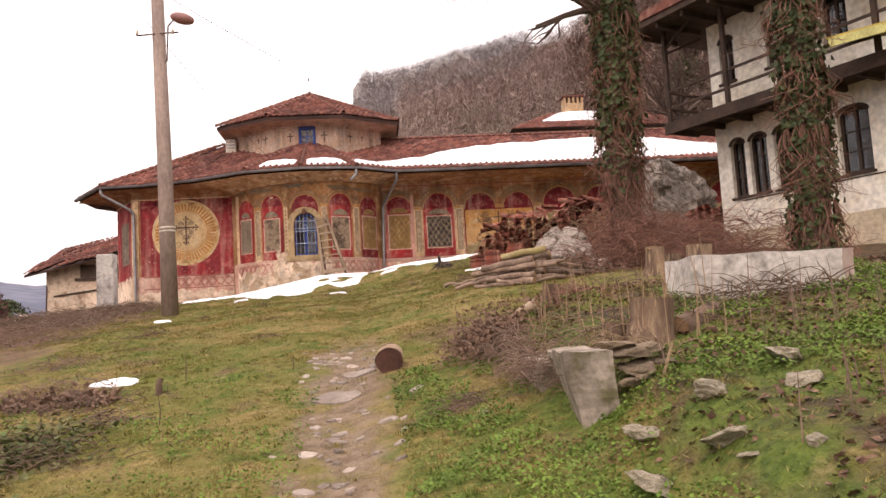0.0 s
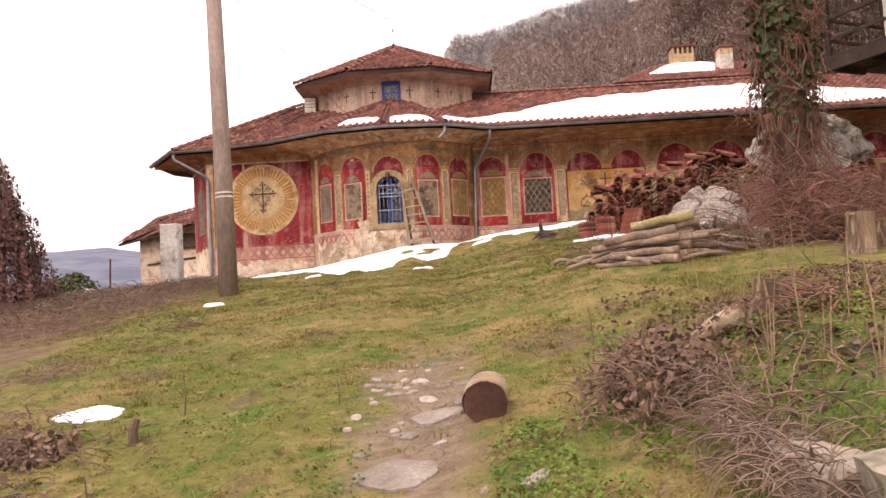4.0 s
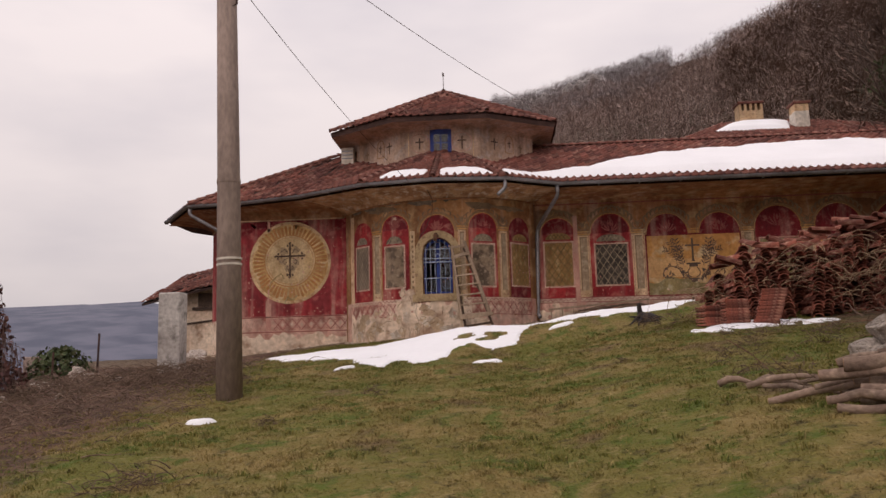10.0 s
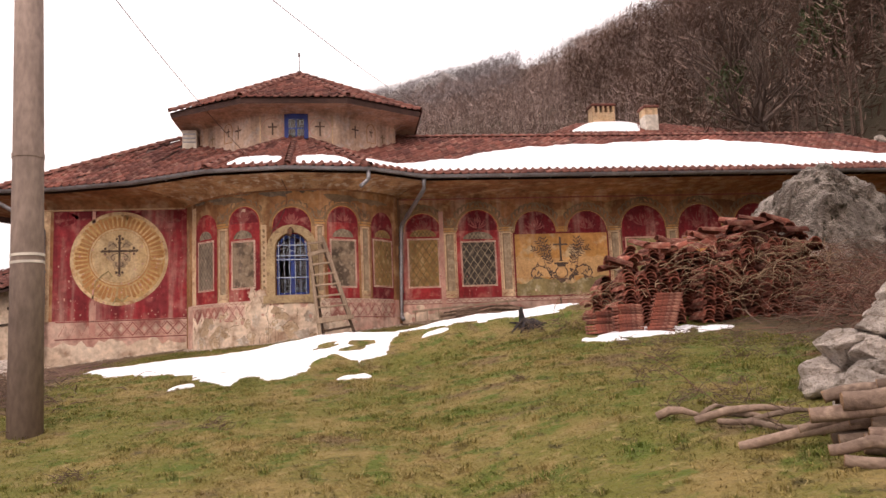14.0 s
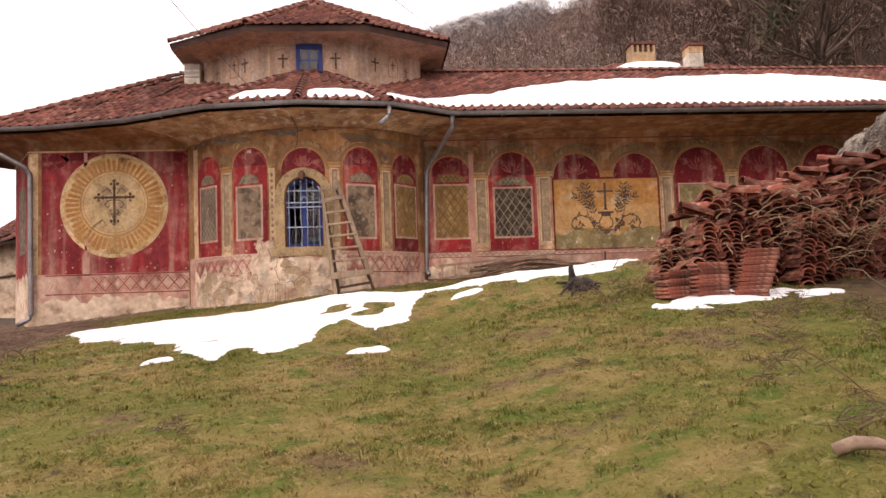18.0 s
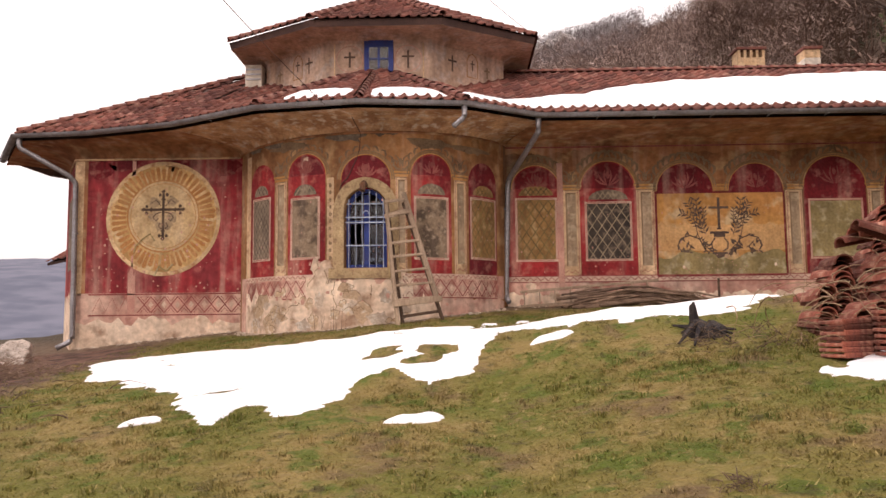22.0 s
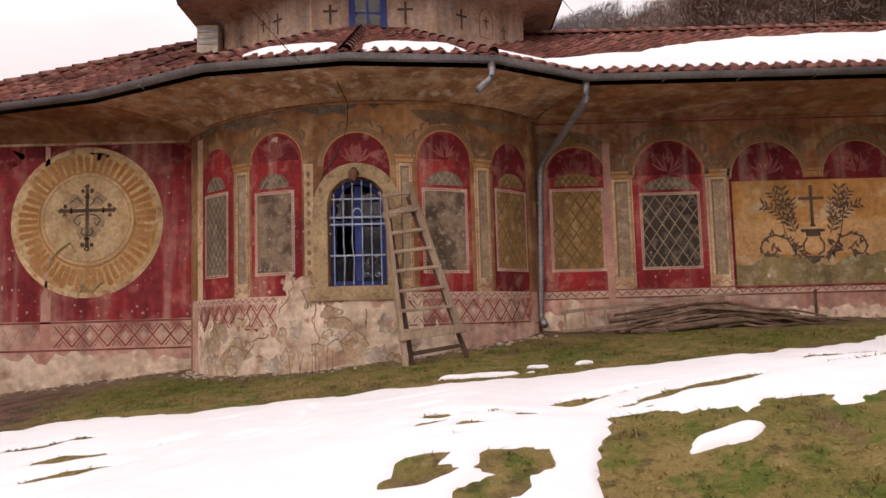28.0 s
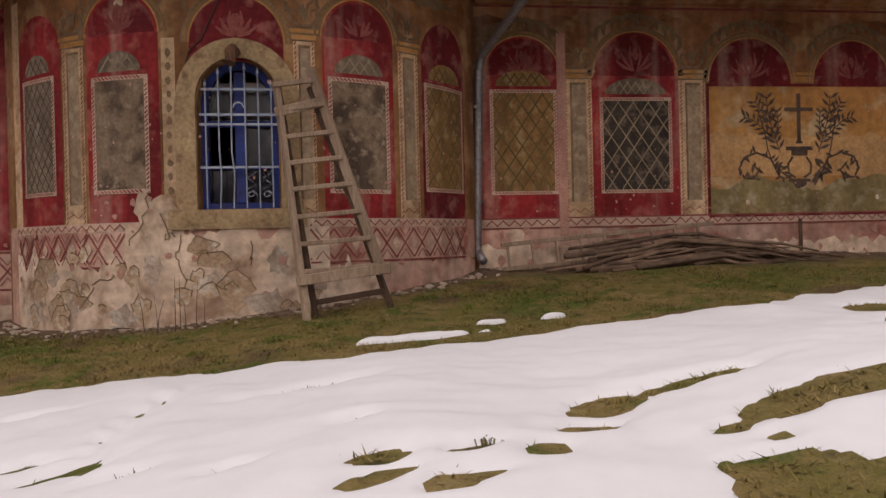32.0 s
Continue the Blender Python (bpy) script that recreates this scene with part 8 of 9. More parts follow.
def house_box(s0, s1, o0, o1, z0, z1, bevel=0.0):
    bm = bmesh.new()
    v = [bm.verts.new(on_house(s, o, z)) for z in (z0, z1) for s, o in ((s0, o0), (s1, o0), (s1, o1), (s0, o1))]
    for i in ((3, 2, 1, 0), (4, 5, 6, 7), (0, 1, 5, 4), (1, 2, 6, 5), (2, 3, 7, 6), (3, 0, 4, 7)):
        bm.faces.new([v[k] for k in i])
    bmesh.ops.recalc_face_normals(bm, faces=bm.faces)
    if bevel:
        bmesh.ops.bevel(bm, geom=bm.edges[:], offset=bevel, segments=1, affect="EDGES")
    return bm


M_HWOOD = mat("dark_house_timber", (0.075, 0.048, 0.035), (0.045, 0.03, 0.024), 4, 0.85, 0.4)
M_HWALL = mat("old_white_limewash", (0.84, 0.79, 0.70), (0.75, 0.68, 0.57), 0.9, 0.93, 0.3, c3=(0.66, 0.57, 0.45), detail=9, stain=0.08)
LOWS = ((0.42, 0.86), (1.0, 1.52), (1.72, 2.24), (3.4, 4.15), (5.2, 5.9))
UPS = ((0.35, 0.80), (1.75, 2.3), (3.3, 3.9))


def facade(z0, z1, w0, w1, openings, end):
    """One storey's front wall with real openings."""
    out, s = [], 0.0
    for a, b in openings:
        out.append((s, a, z0, z1))
        out.append((a, b, z0, w0))
        out.append((a, b, w1, z1))
        s = b
    out.append((s, end, z0, z1))
    bm = bmesh.new()
    for a, b in openings:
        for e, f in ((a, 1), (b, -1)):
            h = 0.42 * (b - a)
            ring = [(e, w1)] + [(e + f * h * (1 - math.cos(t)), w1 - 0.16 * (1 - math.sin(t))) for t in (0, 0.4, 0.8, 1.2, math.pi / 2)]
            fr, bk = [bm.verts.new(on_house(u, 0, z)) for u, z in ring], [bm.verts.new(on_house(u, -0.3, z)) for u, z in ring]
            bm.faces.new(fr)
            bm.faces.new(bk[::-1])
            for i in range(len(ring)):
                bm.faces.new((fr[i], fr[i - 1], bk[i - 1], bk[i]))
    for a, b, c, d in out:
        q = house_box(a, b, 0, -0.45, c, d)
        me = bpy.data.meshes.new("t")
        q.to_mesh(me)
        q.free()
        bm.from_mesh(me)
        bpy.data.meshes.remove(me)
    bmesh.ops.remove_doubles(bm, verts=bm.verts[:], dist=1e-4)
    bmesh.ops.recalc_face_normals(bm, faces=bm.faces)
    return bm


part("lower_wall", facade(2.3, 6.35, 4.32, 5.82, LOWS, 10.0), M_HWALL, house)
part("plinth", house_box(-0.02, 10.0, 0.0, 0.05, 2.2, 3.45), mat("ochre_plinth", (0.55, 0.45, 0.32), (0.42, 0.34, 0.24), 1.2, 0.93, 0.3), house)
part("upper_wall", facade(6.35, 9.4, 7.35, 8.55, UPS, 10.0), M_HWALL, house)
part("end_wall", house_box(-0.003, 0.45, -0.45, -7.0, 2.2, 9.4), M_HWALL, house)
part("back_wall", house_box(-0.003, 10.0, -7.0, -7.4, 2.2, 9.4), M_HWALL, house)
part("south_wall", house_box(9.6, 10.0, -0.45, -7.0, 2.2, 9.4), M_HWALL, house)
for (a, b), z0, z1 in [(o, 4.32, 5.82) for o in LOWS] + [(o, 7.35, 8.55) for o in UPS]:
    # dark panel behind the panes stands in for the unlit room
    wd = part("window", house_box(a + 0.05, b - 0.05, -0.26, -0.28, z0 + 0.05, z1 - 0.05), M_SLATE, house, "dark timber casement window")
    for s0, s1, zz0, zz1 in ((a, a + 0.07, z0, z1), (b - 0.07, b, z0, z1), (a + 0.07, b - 0.07, z0, z0 + 0.06), (a + 0.07, b - 0.07, z1 - 0.10, z1), ((a + b) / 2 - 0.03, (a + b) / 2 + 0.03, z0 + 0.06, z1 - 0.10), (a + 0.07, b - 0.07, z0 + 0.5, z0 + 0.53), (a + 0.07, b - 0.07, z0 + 0.95, z0 + 0.98)):
        part("frame", house_box(s0, s1, -0.12, -0.20, zz0, zz1), M_HWOOD, wd)
    part("pane", house_box(a + 0.07, b - 0.07, -0.16, -0.165, z0 + 0.06, z1 - 0.10), glass, wd)
    part("sill", house_box(a - 0.05, b + 0.05, 0.06, -0.12, z0 - 0.06, z0 - 0.004), M_HWOOD, wd)
    h = 0.42 * (b - a)
    rim = [(a + h * (1 - math.cos(t)), z1 - 0.16 * (1 - math.sin(t))) for t in (0, 0.4, 0.8, 1.2, math.pi / 2)]
    rim += [(a + b - u, z) for u, z in rim[::-1]]
    part("lintel", tube([on_house(u, 0.0, z) for u, z in rim], 0.042, 6), M_HWOOD, wd)
part("tie_line", house_box(0.7, 10.0, 0.0, 0.02, 4.20, 4.225), M_HWOOD, house)
balcony = part("balcony", house_box(-0.75, 10.0, 0.0, 0.95, 6.30, 6.45), M_HWOOD, house, "dark timber balcony with thin rails")
for k in range(13):
    s = -0.6 + 0.85 * k
    part("joist", house_box(s, s + 0.10, 0.002, 0.98, 6.16, 6.298), M_HWOOD, balcony)
part("edge_beam", house_box(-0.75, 10.0, 0.95, 1.05, 6.18, 6.48), M_HWOOD, balcony)
for s in (-0.70, 1.2, 3.1, 5.0, 7.0, 9.0):
    part("post", house_box(s, s + 0.11, 0.86, 0.97, 6.45, 9.0, 0.01), M_HWOOD, balcony)
for z in (6.85, 7.30):
    part("rail", house_box(-0.7, 10.0, 0.89, 0.94, z, z + 0.06), M_HWOOD, balcony)
    part("rail", house_box(-0.72, -0.66, -0.9, 0.9, z, z + 0.06), M_HWOOD, balcony)
part("post", house_box(-0.72, -0.62, -0.95, -0.85, 6.3, 9.0), M_HWOOD, balcony)
part("brace", beam(on_house(-0.66, 0.9, 8.5), on_house(0.3, 0.9, 9.05), 0.06, 0.06), M_HWOOD, balcony)
part("brace", beam(on_house(-0.66, 0.85, 8.4), on_house(-0.66, -0.5, 9.0), 0.06, 0.06), M_HWOOD, balcony)
part("deck_end", house_box(-0.75, -0.003, -1.0, -0.003, 6.28, 6.43), M_HWOOD, balcony)
hroof = part("roof", house_box(-1.3, 10.6, 1.7, -8.0, 9.0, 9.16), M_HWOOD, house, "wide dark eaves under tiles")
part("roof_covering", house_box(-1.35, 10.65, 1.75, -8.05, 9.165, 9.4), M_TILES, hroof)
for k in range(14):
    s = -1.1 + 0.85 * k
    part("rafter", house_box(s, s + 0.09, 1.6, 0.0, 8.86, 8.998), M_HWOOD, hroof)
awning = thing("awning", on_house(5.0, 1.3, 6.6), "small faded yellow awning on the balcony", "awning")
part("canopy", beam(on_house(4.4, 1.1, 6.95), on_house(6.4, 1.35, 6.7), 0.9, 0.04), mat("yellow_canvas", (0.62, 0.47, 0.10), (0.50, 0.36, 0.09), 3, 0.8, 0.2), awning)
part("valance", beam(on_house(4.4, 1.56, 6.83), on_house(6.4, 1.82, 6.58), 0.02, 0.18), mat("pale_yellow_canvas", (0.66, 0.62, 0.25), (0.55, 0.5, 0.2), 3, 0.8, 0.2), awning)

tangle("dead_bramble", 130, (3.4, 0.95, 0.0), (0.4, 0.3, 0.08), 0.35, 0.005, 68, M_DEAD, "dark dead bramble between wall and trough", 0.35)
tangle("dead_bramble", 90, (3.5, 3.2, 0.0), (0.5, 0.5, 0.10), 0.35, 0.005, 69, M_BRUSH, "dead bramble on the bank behind the trough", 0.35)


# ---- trees ----
def branch_tree(bm, p, d, ln, r, depth, rg, spread_a=0.6, up=0.15, seg=4, kids=(2, 4)):
    """Limbs that fork again and again, from thick to thin."""
    pts, rs = [p.copy()], [r]
    q, dd = p.copy(), d.copy()
    for k in range(seg):
        dd = (dd + Vector((rg.gauss(0, 0.13), rg.gauss(0, 0.13), rg.gauss(0, 0.08) + up * 0.15))).normalized()
        q = q + dd * ln / seg
        pts.append(q.copy())
        rs.append(r * (1 - 0.55 * (k + 1) / seg))
    add_tube(bm, pts, rs, 6 if r > 0.04 else 4 if r > 0.015 else 3, False)
    if depth == 0:
        return
    for k in range(rg.randint(*kids)):
        i = rg.randint(max(1, seg - 3), seg)
        a = rg.uniform(0, math.tau)
        side = dd.cross(Vector((0.3, 0.2, 0.9))).normalized()
        oth = dd.cross(side)
        nd = (dd + (side * math.cos(a) + oth * math.sin(a)) * spread_a * rg.uniform(0.6, 1.4) + Vector((0, 0, up))).normalized()
        branch_tree(bm, pts[i], nd, ln * rg.uniform(0.55, 0.85), rs[i] * rg.uniform(0.55, 0.8), depth - 1, rg, spread_a, up, seg, kids)


M_BARK = mat("grey_brown_bark", (0.13, 0.09, 0.07), (0.08, 0.055, 0.045), 5, 0.92, 0.7)
M_VINEBARK = mat("vine_grown_bark", (0.19, 0.11, 0.08), (0.10, 0.06, 0.045), 7, 0.95, 1.0, stretch=(1, 1, 0.15), bump_dist=0.05)
M_TWIG = mat("winter_twig", (0.19, 0.125, 0.095), (0.13, 0.085, 0.065), 2, 0.92, 0.2)
M_IVY = mat("ivy_leaf", (0.035, 0.055, 0.018), (0.06, 0.075, 0.025), 3, 0.6, 0.2, c3=(0.10, 0.075, 0.035))


def leaf_cloud(name, places, size, material, parent, seed, label=""):
    """Many small pointed leaves at given places with given facing."""
    rg = np.random.RandomState(seed)
    n = len(places)
    c = np.array([p for p, _ in places])
    nrm = np.array([d for _, d in places])
    nrm = nrm + rg.normal(0, 0.5, (n, 3))
    nrm /= np.linalg.norm(nrm, axis=1)[:, None]
    t = np.cross(nrm, rg.normal(0, 1, (n, 3)))
    t /= np.linalg.norm(t, axis=1)[:, None]
    b = np.cross(nrm, t)
    s = size * rg.uniform(0.6, 1.3, (n, 1))
    vs = np.stack([c - b * s * 0.6, c + t * s * 0.55 + nrm * s * 0.12, c + b * s * 0.8, c - t * s * 0.55 + nrm * s * 0.12], 1).reshape(-1, 3)
    me = bpy.data.meshes.new(name)
    me.from_pydata(vs.tolist(), [], [(4 * k, 4 * k + 1, 4 * k + 2, 4 * k + 3) for k in range(n)])
    me.materials.append(material)
    ob = new(name, me)
    if parent:
        ob.parent = parent
        ob.matrix_parent_inverse = Matrix.Translation(parent.location).inverted()
    return tagged(ob, label, kind="stuff")


def ivy_tree(x, y, h, r, lean, seed, crown, label, leaves, bare_from):
    rg = random.Random(seed)
    z0 = ground_z(x, y)
    tr = thing("ivy_tree", (x, y, z0), label, "tree")
    line = [Vector((x + lean[0] * f * h, y + lean[1] * f * h, z0 - 0.2 + f * h)) + Vector((0.08 * math.sin(5 * f + seed), 0.06 * math.cos(4 * f), 0)) for f in np.linspace(0, 1, 9)]
    bm = bmesh.new()
    add_tube(bm, line, [r * (1.3 if k == 0 else 1 - 0.06 * k) for k in range(9)], 14, False)
    part("trunk", bm, M_VINEBARK, tr, smooth=True)
    bm = bmesh.new()
    for k in range(crown):
        f = rg.uniform(0.62, 1.0)
        i = int(f * 8)
        a = rg.uniform(0, math.tau)
        d = Vector((math.cos(a), math.sin(a), rg.uniform(0.2, 0.9))).normalized()
        branch_tree(bm, line[i], d, h * rg.uniform(0.16, 0.28), r * 0.38, 3, rg, 0.65, 0.08)
    part("crown", bm, M_BARK, tr, "bare forked winter branches")
    pl = []
    for _ in range(leaves):
        f = rg.random() ** 0.8
        if f < bare_from * rg.uniform(0.5, 1.1):
            continue
        p = line[min(7, int(f * 8))].lerp(line[min(8, int(f * 8) + 1)], f * 8 % 1)
        a = rg.uniform(0, math.tau)
        bulge = 1 + 0.45 * noise.noise((math.cos(a) * 1.5, math.sin(a) * 1.5, p.z * 0.9 + seed)) + abs(rg.gauss(0, 0.22))
        d = Vector((math.cos(a), math.sin(a), 0.25))
        pl.append(((p.x + d.x * r * 1.05 * bulge, p.y + d.y * r * 1.05 * bulge, p.z + rg.uniform(-0.1, 0.1)), tuple(d)))
    leaf_cloud("ivy", pl, 0.085, M_IVY, tr, seed, "dark evergreen ivy clothing the trunk")
    bm = bmesh.new()
    for _ in range(520):
        f = rg.uniform(0.1, 0.8)
        p = line[int(f * 8)]
        a = rg.uniform(0, math.tau)
        q = Vector((p.x + r * 1.25 * math.cos(a), p.y + r * 1.25 * math.sin(a), p.z))
        pts = [q + Vector((rg.gauss(0, 0.07) * k, rg.gauss(0, 0.07) * k, -0.28 * k)) for k in range(5)]
        add_tube(bm, pts, [0.008, 0.008, 0.007, 0.006, 0.003], 3, False)
    part("dead_vine", bm, M_REDBR, tr, "brown dead vines hanging down the trunk")
    return tr


ivy_tree(5.86, 9.75, 8.0, 0.31, (-0.01, 0.0), 3, 9, "tall ivy-clad tree with bare crown beside the logs", 5600, 0.35)
ivy_tree(8.1, 7.3, 9.5, 0.27, (-0.035, 0.0), 5, 5, "ivy-clad tree trunk before the white house", 6400, 0.0)

# weeping bush at the edge of the plateau
rgw = random.Random(23)
weep = thing("weeping_tree", (-9.1, 15.4, ground_z(-9.1, 15.4)), "cone-shaped bare tree hung with brown drooping twigs", "tree")
zb = ground_z(-9.1, 15.4)
part("trunk", tube([(-9.1, 15.4, zb - 0.2), (-9.08, 15.4, zb + 2), (-9.1, 15.4, zb + 3.6)], [0.12, 0.08, 0.02], 8), M_BARK, weep)
bm = bmesh.new()
pl = []
for _ in range(800):
    f = rgw.random() ** 0.7
    z = zb + 3.6 * (1 - f * 0.97)
    a, rr = rgw.uniform(0, math.tau), 1.5 * f ** 0.7 * rgw.uniform(0.5, 1.0)
    top = Vector((-9.1 + 0.5 * rr * math.cos(a), 15.4 + 0.5 * rr * math.sin(a), z + 0.25))
    mid = Vector((-9.1 + rr * math.cos(a), 15.4 + rr * math.sin(a), z))
    low = mid + Vector((rgw.gauss(0, 0.06), rgw.gauss(0, 0.06), -min(1.2, z - zb) * rgw.uniform(0.4, 0.95)))
    add_tube(bm, [top, mid, low], [0.008, 0.006, 0.003], 3, False)
    for _ in range(12):
        p = mid.lerp(low, rgw.random())
        pl.append(((p.x + rgw.gauss(0, 0.04), p.y + rgw.gauss(0, 0.04), p.z), (math.cos(a), math.sin(a), 0.2)))
tagged(part("drooping_twig", bm, M_TWIG, weep), kind="stuff")
leaf_cloud("dry_leaf", pl, 0.07, mat("dry_purple_leaf", (0.17, 0.08, 0.065), (0.11, 0.055, 0.05), 3, 0.85, 0.2), weep, 4, "dry purple-brown leaves")
pl = []
for _ in range(900):
    a, e = rgw.uniform(0, math.tau), rgw.uniform(0, 1.4)
    rr = rgw.uniform(0.6, 1.0)
    pl.append(((-10.6 + 0.9 * rr * math.cos(a) * math.cos(e), 21.6 + 0.7 * rr * math.sin(a) * math.cos(e), ground_z(-10.6, 21.6) + 0.85 * rr * math.sin(e)), (math.cos(a), math.sin(a), 0.5)))
bush = thing("green_bush", (-10.6, 21.6, ground_z(-10.6, 21.6)), "small evergreen bush on the rubble bank", "bush")
part("stem", tube([(-10.6, 21.6, ground_z(-10.6, 21.6) - 0.1), (-10.6, 21.6, ground_z(-10.6, 21.6) + 0.5)], [0.03, 0.015], 6), M_BARK, bush)
leaf_cloud("foliage", pl, 0.09, M_IVY, bush, 6)

# ---- ruined shed, concrete pillar and bank on the left ----
shed = thing("ruined_shed", (-10.6, 31.0, 2.8), "ruined pale shed with broken red tile roof", "shed")
bm = box((-11.9, 30.0, -4.0), (-8.6, 30.25, 4.62))
for v in bm.verts:
    if v.co.z > 0 and v.co.x > -9:
        v.co.z = 5.25
part("front_wall", bm, M_PALE, shed)
# dark panel on the solid wall stands in for the shade inside the loft
part("loft_opening", box((-10.6, 29.985, 4.28), (-8.65, 29.999, 4.78)), M_DARK, shed)
part("side_wall", box((-11.9, 30.25, -4.0), (-11.65, 34.0, 4.3)), M_PALE, shed)
part("back_wall", box((-11.65, 33.75, -4.0), (-8.6, 34.0, 5.2)), M_PALE, shed)
part("loft_board", box((-10.8, 29.93, 4.16), (-8.6, 29.984, 4.27)), M_HWOOD, shed)
part("tie_beam", beam((-11.6, 29.97, 3.6), (-8.8, 29.97, 3.9), 0.05, 0.06), M_HWOOD, shed)
part("corner_post", beam((-9.4, 29.98, 3.2), (-9.4, 29.98, 5.3), 0.12, 0.12), M_HWOOD, shed)
sroof = part("roof", slab([(-12.5, 29.4, 4.42), (-8.6, 29.4, 5.22), (-8.6, 33.4, 6.62), (-12.5, 33.4, 5.82)], 0.08), M_ROOFBOARD, shed, "sagging broken tile roof")
rg = random.Random(6)
sp = [m for m in tile_places([(-12.5, 29.4, 4.47), (-8.6, 29.4, 5.27), (-8.6, 33.4, 6.67), (-12.5, 33.4, 5.87)], rg) if rg.random() > 0.12]
joined_tiles("shed_tile_field", sp, sroof)
part("flue", box((-9.3, 31.6, 5.6), (-9.05, 31.9, 6.45)), M_ROOFBOARD, shed)
# the shed stands far beyond the lawn
SHED_C, SHED_S = Vector((0.8, 0.0, 1.5)), 1.93
shed.matrix_basis = Matrix.Translation(SHED_C) @ Matrix.Scale(SHED_S, 4) @ Matrix.Translation(-SHED_C) @ Matrix.Translation(shed.location)
pill = thing("concrete_pillar", (-6.6, 18.6, 2.5), "free-standing pale concrete pillar stained with damp", "pillar")
part("pillar_body", box((-6.65, 18.25, 2.1), (-6.19, 18.65, 4.04), 0.02), mat("stained_concrete", (0.50, 0.46, 0.42), (0.38, 0.34, 0.31), 1.6, 0.93, 0.4, c3=(0.20, 0.18, 0.16), detail=9), pill)
slab2 = tagged(part("concrete_block", box((-12.2, 22.6, 1.6), (-11.5, 22.9, 2.9), 0.02), M_CONC), "grey upright concrete block on the bank", "block")
for k, (x, y) in enumerate(((-9.6, 19.5), (-8.3, 19.0), (-10.8, 19.0), (-11.6, 18.5))):
    z = ground_z(x, y)
    tagged(part("iron_post", tube([(x, y, z - 0.1), (x + 0.03, y, z + 1.0 + 0.5 * (k == 2))], 0.022, 6), M_ROOFBOARD), "thin rusty iron fence post", "post", "posts of the old fence")
for k, (x, y, s) in enumerate(((-5.2, 12.6, 0.8), (-6.6, 14.2, 0.9), (-5.6, 10.2, 0.8), (-7.4, 16.2, 0.9), (-6.2, 17.4, 0.8), (-5.1, 15.8, 0.6), (-8.4, 18.2, 0.9), (-7.0, 12.0, 0.9), (-6.4, 20.0, 0.6))):
    tangle("dead_bramble", 420, (x, y, 0.0), (s, s, 0.2), 0.5, 0.007, 140 + k, (M_BRUSH, M_DEAD, M_STICK)[k % 3], "flattened dead bramble on the earth bank", 0.45)

# ---- monastery wing behind the church, with chimneys ----
wing = thing("monastery_wing", (16, 48, 6), "tall rear building with snowy hipped tile roof", "building")
part("wall", box((11.0, 44.6, 2.0), (24.0, 51.5, 13.7)), M_WHITE, wing)
wr = bmesh.new()
wv = [wr.verts.new(p) for p in ((10.2, 43.8, 13.7), (24.8, 43.8, 13.7), (24.8, 52.3, 13.7), (10.2, 52.3, 13.7), (13.6, 48.0, 15.7), (18.6, 48.0, 15.7))]
for i in ((0, 1, 5, 4), (1, 2, 5), (2, 3, 4, 5), (3, 0, 4), (3, 2, 1, 0)):
    wr.faces.new([wv[k] for k in i])
bmesh.ops.recalc_face_normals(wr, faces=wr.faces)
wroof = part("roof", wr, M_ROOFBOARD, wing)
joined_tiles("wing_tile_field", tile_places([(10.2, 43.8, 13.72), (24.8, 43.8, 13.72), (18.6, 48.0, 15.72), (13.6, 48.0, 15.72)], rg), wroof).matrix_parent_inverse = Matrix.Identity(4)


def wing_snow(u, v, h):
    return Vector((10.2 + 14.6 * u, 43.8 + 4.2 * v, 13.78 + 2.0 * v + h))


tagged(snow_sheet("roof_snow", wing_snow, list(np.arange(0.05, 0.6, 0.012)), list(np.arange(0.3, 1.0, 0.03)), lambda u, v: 6 * min(u - 0.08 - 0.2 * v, 0.49 - u - 0.1 * (1 - v), v - 0.42 + 0.03 * noise.noise((u * 20, 0, 1)), 0.95 - v), 0.2, "rounded snow patch on the rear building roof"), category="snow")
for x, y, z0, z1, w, cap in ((17.35, 46.2, 14.0, 16.15, 0.38, False), (15.75, 49.6, 14.6, 17.35, 0.7, True)):
    ch = part("chimney", box((x - w, y - 0.45, z0), (x + w, y + 0.45, z1 - 0.55), 0.02), M_WHITE if not cap else M_CREAM, wing, "plastered chimney with open brick crown")
    for k in range(5):
        xx = x - w + 0.08 + k * (2 * w - 0.16) / 4
        part("crown_pier", box((xx - 0.07, y - 0.45, z1 - 0.549), (xx + 0.07, y + 0.45, z1 - 0.15)), M_CREAM, ch)
    part("chimney_cap", box((x - w - 0.08, y - 0.53, z1 - 0.149), (x + w + 0.08, y + 0.53, z1), 0.02), M_TILE, ch)

# ---- wooded hill ----
# brown hill trees, paled a little by haze mixed into the colour
M_WOODS = mat("bare_winter_woods", (0.365, 0.27, 0.235), (0.255, 0.185, 0.16), 0.09, 0.95, 0.0, c3=(0.43, 0.33, 0.28), lo=0.42, hi=0.58)
# far ridge trees: distance haze is put into the colour as grey
M_HAZEWOODS = mat("haze_grey_woods", (0.34, 0.295, 0.29), (0.24, 0.21, 0.21), 0.06, 0.95, 0.0, c3=(0.41, 0.365, 0.36), lo=0.42, hi=0.58)
M_THICKET = mat("dark_winter_thicket", (0.20, 0.128, 0.098), (0.12, 0.078, 0.06), 0.22, 0.95, 0.0, c3=(0.27, 0.19, 0.145))
wn2, wl2 = nodes_of(M_WOODS)
